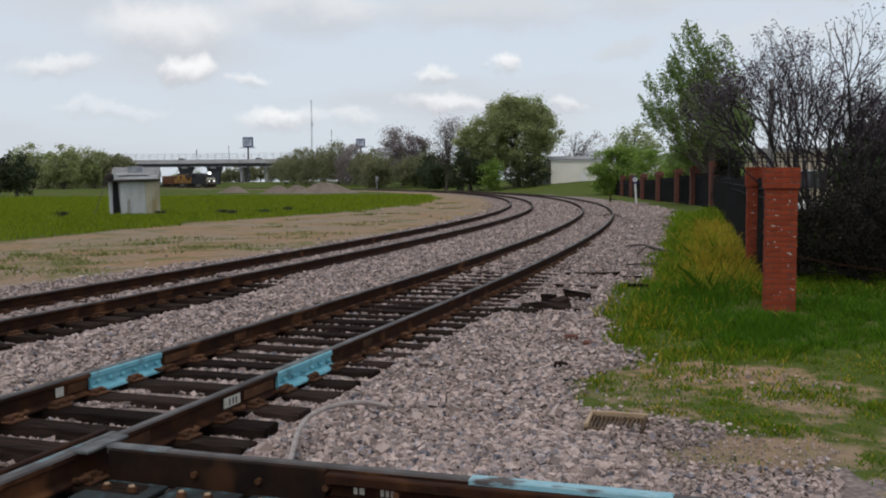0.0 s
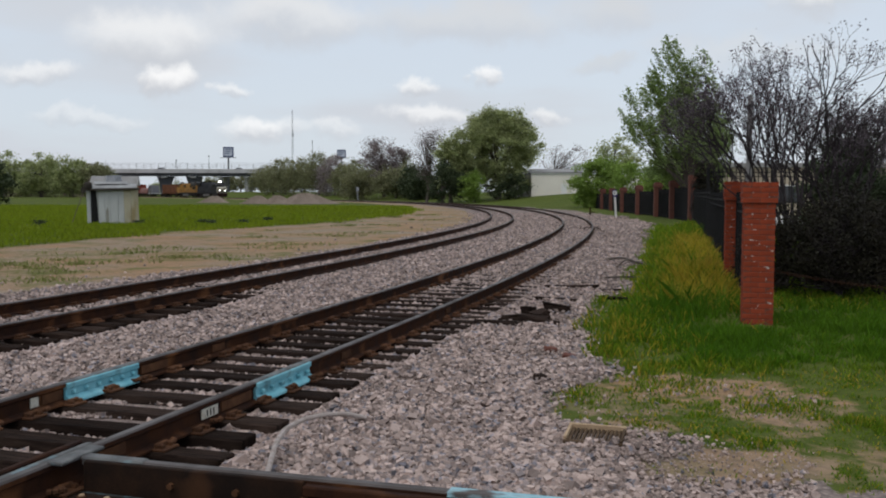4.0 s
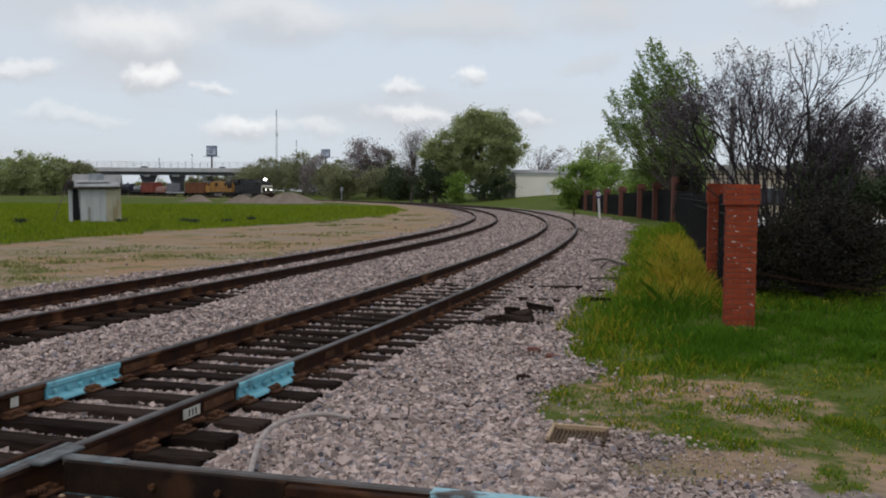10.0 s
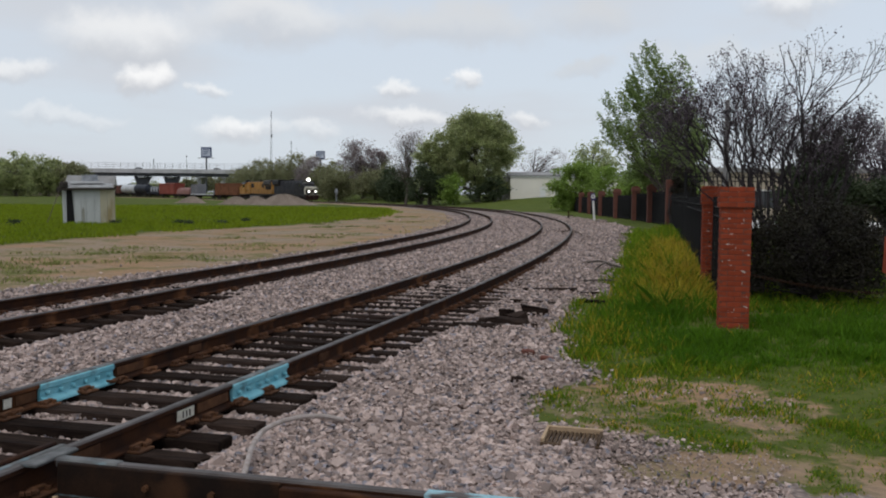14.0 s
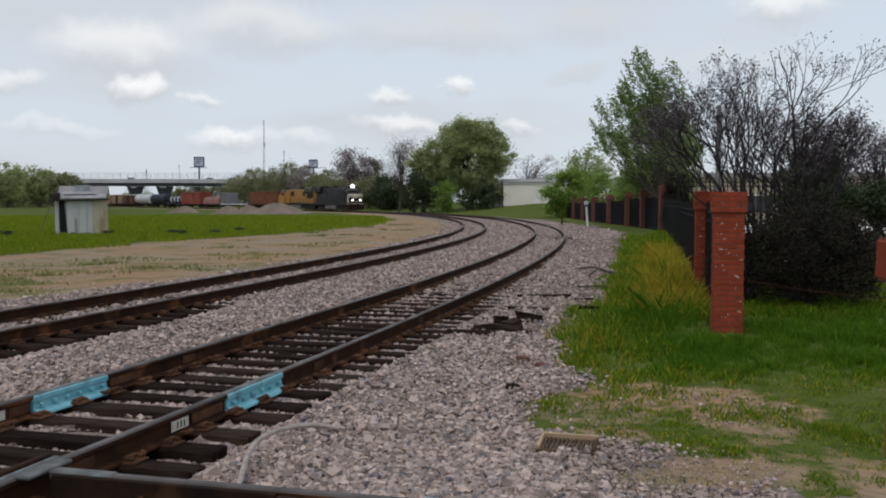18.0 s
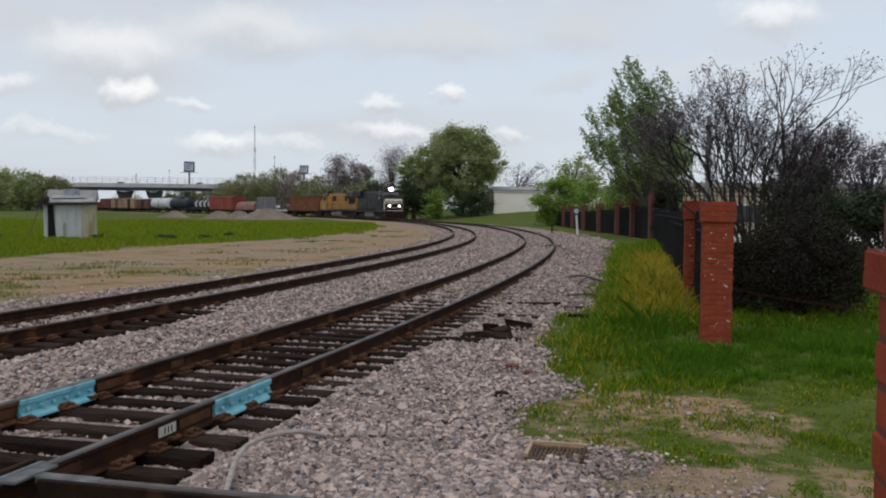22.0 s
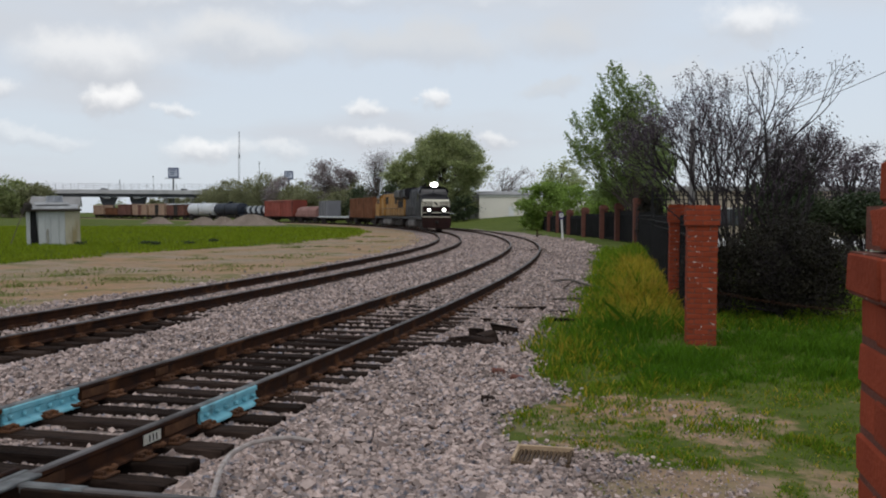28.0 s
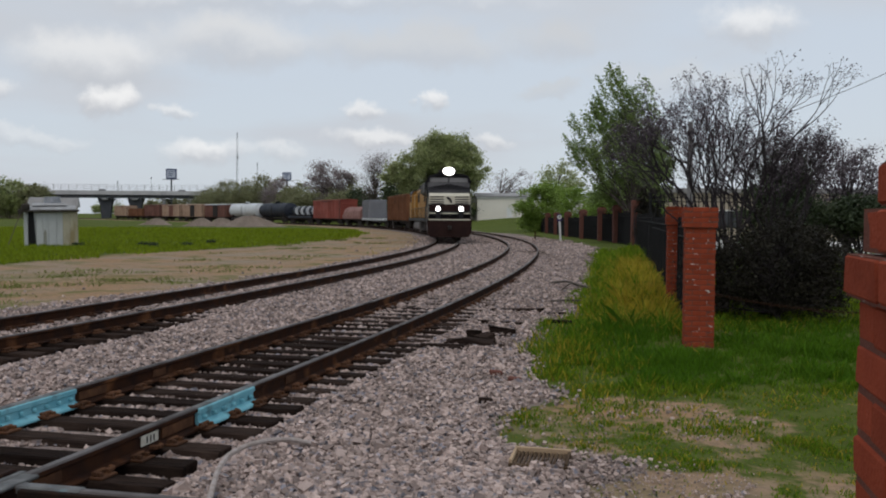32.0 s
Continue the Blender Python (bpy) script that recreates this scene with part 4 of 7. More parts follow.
tree(18.4, 82.5, "green bush with pale blossom behind the pillars", [(0, 0, 2.4, 2.4, 2.0, 2.2)], "leaf_spring", 7500, 0.26, 0.12, 3.8, 100, 0.4, 14, 43)
tree(17.5, 70.7, "green bush behind the pillars", [(0, 0, 2.6, 2.2, 2.0, 2.0)], "leaf_spring", 7000, 0.24, 0.12, 3.6, 90, 0.4, 14, 44)

# across the railway
tree(6.8, 167.4, "large spreading oak with fresh green leaves", [(0, 0, 9.2, 6.6, 5.5, 5.6), (0.0, 0, 13.2, 4.8, 4.2, 3.2), (4.6, 0, 9.8, 3.2, 3.2, 4.0), (-4.2, 0, 10.4, 3.6, 3, 3.6), (-2.6, 0, 13.0, 3.2, 3, 2.6), (3.2, 0, 13.2, 2.8, 3, 2.4), (2.5, 0, 4.6, 4.4, 4, 3.2), (-4, 0, 5, 3.6, 3, 4)], "leaf_mid", 60000, 0.38, 0.45, 13.0, 420, 0.75, 40, 51, twigs=1)
tree(-1.6, 168.5, "dull green tree beside the oak", [(0, 0, 7.0, 3.2, 3, 5.4), (2.4, 0, 6, 2.8, 2.5, 5)], "leaf_mid", 10000, 0.5, 0.3, 10, 110, 0.7, 30, 52)
tree(-3.0, 163.8, "dark brushy tree at the foot of the oak", [(0, 0, 3.8, 2.6, 2.4, 3.6), (3, 0, 3, 2.6, 2.4, 2.8)], "leaf_dark", 6000, 0.4, 0.2, 6, 90, 0.6, 26, 53)
tree(2.6, 160.3, "bright young spring-green tree", [(0, 0, 3.0, 2.0, 2.0, 2.6), (-0.8, 0, 1.8, 1.8, 1.6, 1.6)], "leaf_spring", 3500, 0.4, 0.12, 4.6, 60, 0.5, 18, 54)
tree(9.6, 161.5, "dark shrub in the shade of the oak", [(0, 0, 2.2, 2.4, 2.0, 2.2), (-3, 0, 1.5, 2, 2, 1.5)], "leaf_dark", 4000, 0.35, 0.12, 3.4, 60, 0.5, 16, 55, "twig", "shrub")
tree(-6.2, 173.3, "bare grey-twigged tree beside the wood", [(0, 0, 9.0, 2.6, 2.4, 4.2), (1.5, 0, 11.5, 2, 2, 2)], "leaf_brown", 2600, 0.20, 0.2, 10, 70, 1.0, 56, 56, twigs=20)
tree(-18.2, 223.9, "tree with reddish-brown spring buds", [(0, 0, 10.4, 5.2, 4.5, 3.6), (-2.5, 0, 8.5, 3.2, 3, 3.0), (3, 0, 9, 3, 3, 3.2), (0, 0, 5, 4.5, 4, 4)], "leaf_brown", 12000, 0.40, 0.35, 12, 150, 0.85, 50, 57, twigs=3)
for k, (x, y, h, w, lm) in enumerate([(-23.5, 215.7, 8.2, 4.0, "leaf_olive"), (-14.5, 212.1, 7.4, 4.2, "leaf_olive"), (-9.6, 202.7, 7.6, 3.4, "leaf_dark"), (-7.5, 192.1, 5.6, 3.4, "leaf_dark"), (-13, 223.9, 9.0, 3.6, "leaf_olive"),
                                      (-29, 245.1, 9.5, 4.4, "leaf_olive"), (-34, 254.6, 11.0, 4.6, "leaf_brown"), (-40, 265.2, 12.4, 4.8, "leaf_olive"), (-46.5, 273.4, 11.2, 5.0, "leaf_olive"), (-53, 282.9, 12.0, 5.0, "leaf_olive"), (-59, 294.7, 10.0, 4.6, "leaf_olive"), (-66, 315.9, 9.0, 5.0, "leaf_olive")]):
    tree(x, y, "budding brown-green tree in the wood beside the railway", [(0, 0, h * 0.62, w, w, h * 0.36), (-w * 0.5, 0, h * 0.38, w * 0.7, w * 0.7, h * 0.36), (w * 0.5, 0, h * 0.34, w * 0.8, w * 0.7, h * 0.32)], lm, 9000, 0.42, 0.2, h * 0.85, 120, 0.85, 40, 60 + k, twigs=2)
for k, (x, y, h, w, lm) in enumerate([(-152, 308.8, 15.0, 6.5, "leaf_mid"), (-137, 304.1, 15.0, 6.8, "leaf_mid"), (-125, 300.0, 13.5, 5.5, "leaf_mid"), (-117, 300.0, 12.0, 5.0, "leaf_olive"), (-131, 330.0, 12.0, 6.0, "leaf_olive"), (-144, 318.0, 13.0, 6.5, "leaf_mid"), (-168, 308.8, 14.0, 6.5, "leaf_olive"), (-183, 300.5, 19.0, 6.5, "leaf_olive"), (-196, 300.5, 20.0, 7.0, "leaf_mid"), (-147, 335.9, 8, 7, "leaf_olive"), (-160, 330.0, 8, 7, "leaf_olive"), (-175, 330.0, 8, 8, "leaf_olive")]):
    tree(x, y, "green tree at the far edge of the field", [(0, 0, h * 0.6, w, w, h * 0.38), (-w * 0.6, 0, h * 0.35, w * 0.7, w * 0.7, h * 0.34), (w * 0.6, 0, h * 0.32, w * 0.8, w * 0.7, h * 0.3)], lm, 6500, 0.75, 0.25, h * 0.85, 110, 0.9, 30, 90 + k, twigs=1)
tree(-66.5, 132.0, "dark round evergreen bush in the field", [(0, 0, 3.2, 3.0, 2.6, 3.2), (-2.5, 0, 2.4, 2.5, 2.4, 2.4)], "leaf_dark", 8000, 0.35, 0.2, 5.0, 90, 0.5, 20, 120)
for k, (x, y, h, w, lm) in enumerate([(-92, 446, 11.5, 8, "leaf_olive"), (-106, 450, 11.0, 8, "leaf_olive"), (-118, 455, 9.5, 7, "leaf_olive"), (-131, 470, 5.2, 8, "leaf_olive"), (-147, 470, 5.0, 8, "leaf_mid"), (-78, 440, 12.0, 8, "leaf_olive")]):
    tree(x, y, "hazy green tree in the distance beyond the overpass", [(0, 0, h * 0.55, w, w * 0.6, h * 0.42), (-w * 0.6, 0, h * 0.35, w * 0.7, w * 0.6, h * 0.32), (w * 0.6, 0, h * 0.36, w * 0.8, w * 0.6, h * 0.33)], lm, 3200, 0.95, 0.25, h * 0.8, 90, 1.0, 20, 130 + k)
tree(-185, 292, "tall thin bare tree at the edge of the field", [(0, 0, 15, 3.0, 2.5, 5.5), (1, 0, 19, 1.6, 1.5, 3)], "leaf_brown", 900, 0.4, 0.3, 20, 70, 0.9, 46, 140, twigs=6)
tree(21.5, 207.4, "bare grey tree behind the pale building", [(0, 0, 6.4, 4.0, 3, 3.8), (4.5, 0, 6.8, 4, 3, 3.8)], "leaf_brown", 1500, 0.3, 0.2, 10, 90, 0.6, 80, 121, twigs=6)
tree(31, 188.6, "green tree behind the pale building", [(0, 0, 6.5, 5, 4, 4.5)], "leaf_mid", 4000, 0.5, 0.3, 9, 80, 0.8, 30, 122)


# ---- pale building, shed, overpass ----
def pale_building():
    z = 1.3
    b = thing("warehouse", "long low pale metal warehouse with a white eaves strip", "building", pose(12.6, 165, z, 0, 0, -3))
    part("wall", box(0.0, 34, 0, 14, -1.6, 4.0), M["wall_pale"], b, "pale grey-cream metal siding")
    part("end_wall", box(-2.4, -0.003, 1.2, 13, -1.6, 3.9), M["roof_grey"], b, "dark grey-brown annexe wall")
    part("eave_strip", box(-0.15, 34.15, -0.18, 0.0, 3.72, 4.02, 0.03), M["white_paint"], b, "white eaves strip")
    part("roof", prism([(-0.35, 4.03), (14.3, 4.03), (14.3, 4.18), (7, 4.9), (-0.35, 4.18)], "x", -0.4, 34.4), M["roof_grey"], b)
    part("door", box(5.2, 6.2, -0.06, 0.0, -0.2, 2.1, 0.02), M["white_paint"], b, "white door")
    for k in range(33):
        part("seam", box(0.97 + k, 1.03 + k, -0.03, 0.0, -0.2, 3.70), M["wall_pale"], b)
    return b


pale_building()


def tan_building():
    b = thing("low_building", "low tan building behind the iron fence", "building", pose(19, 78, 0, 0, 0, -4))
    part("wall", box(0, 22, 0, 12, -0.3, 3.9), M["wall_tan"], b)
    part("roof", box(-0.5, 22.5, -0.5, 12.5, 3.9, 4.3, 0.05), M["roof_grey"], b)
    for k in range(4):
        w = part("window", box(2 + 5 * k, 4.2 + 5 * k, -0.04, 0.0, 1.0, 2.4), M["glass"], b)
        part("frame", box(1.9 + 5 * k, 4.3 + 5 * k, -0.06, -0.041, 2.4, 2.5), M["white_paint"], w)
    return b


tan_building()
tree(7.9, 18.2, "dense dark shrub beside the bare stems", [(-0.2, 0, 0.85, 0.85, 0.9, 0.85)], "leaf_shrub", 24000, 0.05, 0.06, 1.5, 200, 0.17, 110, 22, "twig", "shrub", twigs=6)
tagged(new("pavement", bm_mesh("pavement", box(18, 56, 41, 73, -0.02, 0.075), mat("pale_concrete_paving", (0.58, 0.56, 0.53), (0.50, 0.48, 0.46), 0.4, 0.9))), "pale concrete lot behind the fence", "pavement", kind="structure")


M["under_eave"] = mat("dark_eave_wood", (0.03, 0.026, 0.022), (0.06, 0.05, 0.042), 4, 0.95)


M["shed_cream"] = mat("stained_cream_metal", (0.46, 0.42, 0.30), (0.36, 0.33, 0.25), 1.3, 0.85, 0.0, 0.2, 30, 0.004, spots=((0.27, 0.22, 0.12), 1.6, 0.54, 0.70), stretch=(1, 1, 0.3))
M["old_wash"] = mat("rain_washed_metal", (0.31, 0.31, 0.27), (0.25, 0.24, 0.20), 2.0, 0.9)


def shed():
    s = thing("shed", "small leaning whitewashed metal shed in the grass", "shed", pose(-18.95, 50.9, -0.05, 0.6, -1.2, 23))
    part("wall", box(-1.35, 1.28, 0.05, 2.3, 0, 1.98), M["shed_metal"], s)
    rnd = random.Random(3)
    x, k = -0.80, 0
    while x < 1.2:
        w = (0.34, 0.26, 0.42, 0.30, 0.36, 0.44)[k % 6]
        w = min(w, 1.29 - x)
        bm = box(x + 0.004, x + w - 0.004, -0.045, 0.045, 0.03 + rnd.uniform(0, 0.06), 1.95 - rnd.uniform(0, 0.03), 0.012)
        for v in bm.verts:
            v.co.y += rnd.uniform(-0.014, 0.014)
        part("panel", bm, M["shed_cream" if x > 0.25 else "shed_metal"], s)
        x += w
        k += 1
    # no real hole: a darker grey piece set on the panels
    part("hole", prism([(-0.42, 0.06), (-0.28, 0.06), (-0.29, 0.85), (-0.36, 1.02), (-0.43, 0.80)], "y", -0.068, -0.064), M["old_wash"], s, "darker grey patch in the shape of a hole in the wall")
    part("panel", box(-1.38, -1.20, -0.03, 0.045, 0.05, 1.9, 0.01), M["shed_metal"], s, "pale torn strip beside the opening")
    # the gap's inner darkness is a black sheet in front of the solid wall
    part("opening", prism([(-1.16, 1.95), (-0.90, 1.95), (-0.81, 0.0), (-1.19, 0.0)], "y", 0.0, 0.046), M["iron"], s, "black sheet that paints the darkness of a gap in the wall")
    part("roof", prism([(-0.22, 1.99), (2.5, 2.05), (2.5, 2.10), (1.5, 2.27), (0.6, 2.26), (0.0, 2.17), (-0.22, 2.06)], "x", -1.42, 1.22), M["shed_roof"], s, "weathered pale grey roof sheet")
    # darker strip just below the front edge of the roof
    part("roof_edge", box(-1.50, 1.36, -0.27, -0.222, 1.92, 2.03, 0.02), M["under_eave"], s, "dark strip along the roof edge")
    part("roof_sheet", prism([(0.2, 2.27), (1.6, 2.30), (1.5, 2.42), (0.4, 2.38)], "x", -0.95, 0.75), M["shed_roof"], s, "loose sheet on the roof")
    part("bracket", box(-1.52, -1.08, -0.30, 0.0, 2.0, 2.40, 0.09), M["under_eave"], s, "dark clutter on the roof's corner")
    part("bracket", box(-1.66, -1.42, -0.26, -0.1, 1.80, 2.12, 0.06), M["under_eave"], s, "dark clutter under the roof's corner")
    part("pipe", tube((-1.3, -0.2, 2.1), (-1.22, -0.2, 2.6), 0.035), M["old_wood"], s)
    part("pipe", tube((-2.25, -0.3, 0.0), (-1.55, -0.35, 1.85), 0.022), M["old_wood"], s, "thin leaning pole")
    part("tank", tube((0.1, 1.4, 2.1), (0.1, 1.4, 2.75), 0.48, 0.40, 12), M["steel_grey"], s)
    return s


shed()


M["pale_concrete"] = mat("pale_bridge_concrete", (0.52, 0.51, 0.52), (0.42, 0.41, 0.42), 0.3, 0.9, 0, 0.3, 6, 0.02, spots=((0.26, 0.26, 0.26), 0.6, 0.60, 0.75))


def overpass():
    o = thing("road_overpass", "long concrete road overpass on dark piers with a mesh railing", "bridge", pose(-150, 372, 0, 0, 0, -0.8))
    part("deck", box(-40, 125, -6, 6, 9.3, 9.996, 0.05), M["pale_concrete"], o, "pale concrete deck edge")
    part("girder", box(-40, 125, -5.4, -4.9, 8.2, 9.296, 0.03), M["girder"], o, "dark steel girder")
    part("girder", box(-40, 125, 4.9, 5.4, 8.2, 9.296, 0.03), M["girder"], o, "dark steel girder")
    part("girder", box(-40, 125, -0.3, 0.3, 8.2, 9.296, 0.03), M["girder"], o, "dark steel girder")
    for y in (-6, 5.75):
        part("parapet", box(-40, 125, y, y + 0.25, 10.0, 10.9, 0.03), M["pale_concrete"], o, "pale concrete parapet")
    for k, x in enumerate((14, 33.5, 45, 56, 66, 76, 95)):
        if k in (1, 2):
            part("pier", prism([(x - 3.2, 8.0), (x + 3.2, 8.0), (x + 2.2, 5.2), (x + 1.6, 0), (x - 1.6, 0), (x - 2.2, 5.2)], "y", -4, -2), M["girder"], o, "dark flared pier")
        else:
            part("pier", tube((x, -3.5, -0.3), (x, -3.5, 8.0), 0.8, 0.8, 12), M["concrete"], o)
            part("pier", tube((x, 3.5, -0.3), (x, 3.5, 8.0), 0.8, 0.8, 12), M["concrete"], o)
        part("pier_cap", box(x - 1.0, x + 1.0, -5.5, 5.5, 7.35, 7.99, 0.08), M["concrete"], o)
    post = bm_mesh("post", box(-0.06, 0.06, -0.05, 0.05, 0, 2.3), M["steel_grey"])
    for k in range(56):
        part("post", post, None, o, at=pose(-38 + 2.9 * k, -5.87, 10.9))
    for z in (11.6, 12.4, 13.15):
        part("rail", box(-40, 125, -5.9, -5.84, z, z + 0.06), M["steel_grey"], o)
    bm = bmesh.new()
    for k in range(330):
        box(-39.6 + 0.5 * k, -39.58 + 0.5 * k, -5.88, -5.86, 10.9, 13.2, 0, bm)
    tagged(part("mesh", bm, M["steel_grey"], o), kind="stuff")
    part("abutment", prism([(-40, 8.0), (6, 8.0), (14, 0), (-40, -0.3)], "y", -7.5, 7.5), M["mound"], o, "earth slope under the end of the bridge")
    part("abutment", prism([(97, -0.3), (125, -0.3), (125, 8.0), (112, 8.0)], "y", -7.5, 7.5), M["leaf_olive"], o, "green slope under the end of the bridge")
    return o


overpass()


def road_vehicle(x, y, z, colour, label):
    c = thing("car", label, "car", pose(x, y, z), "cars on the overpass")
    part("body", box(-2.2, 2.2, -0.9, 0.9, 0.35, 0.95, 0.12), M[colour], c)
    part("cabin", prism([(-1.5, 0.95), (1.4, 0.95), (0.8, 1.5), (-1.0, 1.5)], "y", -0.8, 0.8), M["glass"], c)
    for wx in (-1.4, 1.4):
        for wy in (-0.85, 0.85):
            part("wheel", tube((wx, wy - 0.1, 0.33), (wx, wy + 0.1, 0.33), 0.33, 0.33, 12), M["iron"], c)
    return c


for x, col, lab in ((-88, "white_paint", "pale car crossing the overpass"), (-79, "glass", "dark car crossing the overpass"), (-119, "steel_grey", "grey car crossing the overpass")):
    road_vehicle(x, 371.5, 10.0, col, lab)


def pole_sign(x, y, top, w, h, label):
    s = thing("pole_sign", label, "sign", pose(x, y, 0))
    part("pole", tube((0, 0, -0.3), (0, 0, top - h), 0.45, 0.35, 10), M["girder"], s)
    part("cabinet", box(-w / 2, w / 2, -0.5, 0.5, top - h, top, 0.06), M["sign_blue"], s, "dark blue sign frame")
    part("face", box(-w * 0.40, w * 0.40, -0.56, -0.5, top - h * 0.86, top - h * 0.14), M["sign_face"], s, "pale sign face")
    for k in range(3):
        part("bar", box(-w * 0.3, w * 0.3 - k * 0.4, -0.6, -0.562, top - h * (0.3 + 0.2 * k), top - h * (0.22 + 0.2 * k)), M["sign_blue"], s)
    part("catwalk", box(-w * 0.8, w * 0.8, -0.9, -0.6, top - h - 0.35, top - h - 0.15), M["girder"], s)
    return s


pole_sign(-104.5, 420.8, 22.2, 4.6, 4.6, "tall pole sign with a pale face behind the overpass")
pole_sign(-53.2, 419.6, 21.0, 3.9, 3.6, "tall pole sign with a pale face above the wood")


def mast(x, y, top, label, r):
    m = thing("radio_mast", label, "mast", pose(x, y, 0))
    for k in range(3):
        a = k * 2.094
        part("leg", tube((r * math.cos(a), r * math.sin(a), -0.3), (0.3 * r * math.cos(a), 0.3 * r * math.sin(a), top), 0.07, 0.05, 5), M["steel_grey"], m)
    n = int(top / 2.5)
    bm = bmesh.new()
    for i in range(n):
        z0, z1 = i * top / n, (i + 1) * top / n
        for k in range(3):
            a, b = k * 2.094, (k + 1) * 2.094
            f0, f1 = 1 - 0.7 * z0 / top, 1 - 0.7 * z1 / top
            tube((r * f0 * math.cos(a), r * f0 * math.sin(a), z0), (r * f1 * math.cos(b), r * f1 * math.sin(b), z1), 0.03, 0.03, 4, bm)
    tagged(part("lattice", bm, M["steel_grey"], m), kind="stuff")
    part("antenna", tube((0, 0, top), (0, 0, top + 1.5), 0.25, 0.2, 8), M["steel_grey"], m)
    part("antenna", tube((0.3, 0, top * 0.72), (0.3, 0, top * 0.72 + 1.6), 0.3, 0.3, 8), M["steel_grey"], m)
    return m


mast(-84.5, 471.4, 41.5, "slim lattice radio mast behind the wood", 0.8)
mast(-74.5, 471.4, 26.5, "thin lattice mast behind the wood", 0.4)
mast(-131, 430.2, 15.5, "short lattice tower behind the overpass", 1.4)


def street_lamp(x, y, top, label):
    s = thing("street_lamp", label, "street lamp", pose(x, y, 0))
    part("pole", tube((0, 0, -0.1), (0, 0, top), 0.085, 0.06, 8), M["iron"], s)
    part("arm", tube((0, 0, top), (0.35, 0, top + 0.12), 0.035), M["iron"], s)
    part("lantern", box(-0.24, 0.24, -0.24, 0.24, top, top + 0.5, 0.06), M["glass"], s)
    return s


street_lamp(17.2, 70.0, 8.4, "thin black street lamp behind the fence")
street_lamp(-108, 400.7, 17, "tall grey street lamp behind the overpass")

def field_house():
    h = thing("field_building", "low grey-roofed building at the edge of the field", "building", pose(-76, 205, 0, 0, 0, 14))
    part("wall", box(-4.5, 4.5, -3, 3, -0.2, 3.2), M["wall_tan"], h)
    part("roof", prism([(-3.5, 3.2), (3.5, 3.2), (0, 5.3)], "x", -5, 5), M["roof_grey"], h)
    part("door", box(-0.5, 0.5, -3.05, -3.003, 0, 2.1), M["girder"], h)
    return h


field_house()
M["pole_wood"] = mat("grey_pole_wood", (0.22, 0.21, 0.205), (0.16, 0.15, 0.15), 3, 0.9, stretch=(1, 1, 0.2))
pole = thing("utility_pole", "grey wooden utility pole behind the bare shrub", "utility pole", pose(9.2, 30.0, 0))
part("post", tube((0, 0, -0.2), (0, 0, 4.9), 0.10, 0.08, 10), M["pole_wood"], pole)
part("bracket", box(-0.09, 0.09, -0.12, 0.12, 4.5, 4.6, 0.01), M["girder"], pole)


def mound(x, y, rx, ry, h, seed, label):
    rng = np.random.default_rng(seed)
    n, k = 40, 12
    verts, faces = [(0, 0, h)], []
    for i in range(1, k + 1):
        f = i / k
        for j in range(n):
            a = 2 * math.pi * j / n
            w = 1 + 0.18 * math.sin(3 * a + seed) + 0.1 * math.sin(7 * a + 2 * seed)
            z = h * (math.cos(f * math.pi) * 0.5 + 0.5) * (1 + rng.uniform(-0.06, 0.06)) - (0.15 if i == k else 0)
            verts.append((rx * f * w * math.cos(a), ry * f * w * math.sin(a), z))
    for j in range(n):
        faces.append((0, 1 + j, 1 + (j + 1) % n))
    for i in range(k - 1):
        for j in range(n):
            a, b = 1 + i * n + j, 1 + i * n + (j + 1) % n
            faces.append((a, a + n, b + n, b))
    me = mesh_from("gravel_pile", verts, faces, M["mound"])
    return thing("mound", label, "gravel pile", pose(x, y, ground_at(x, y)), "gravel piles", shape=me)


mound(-24.4, 146.1, 5.5, 2.8, 1.70, 1, "grey-brown gravel pile at the edge of the field")
mound(-29.6, 150.9, 3.1, 2.0, 1.36, 2, "small gravel pile at the edge of the field")
mound(-32.8, 151.5, 3.1, 2.0, 1.27, 3, "small gravel pile at the edge of the field")
mound(-44.0, 167.4, 3.1, 2.0, 1.19, 4, "low pale gravel pile in the field")

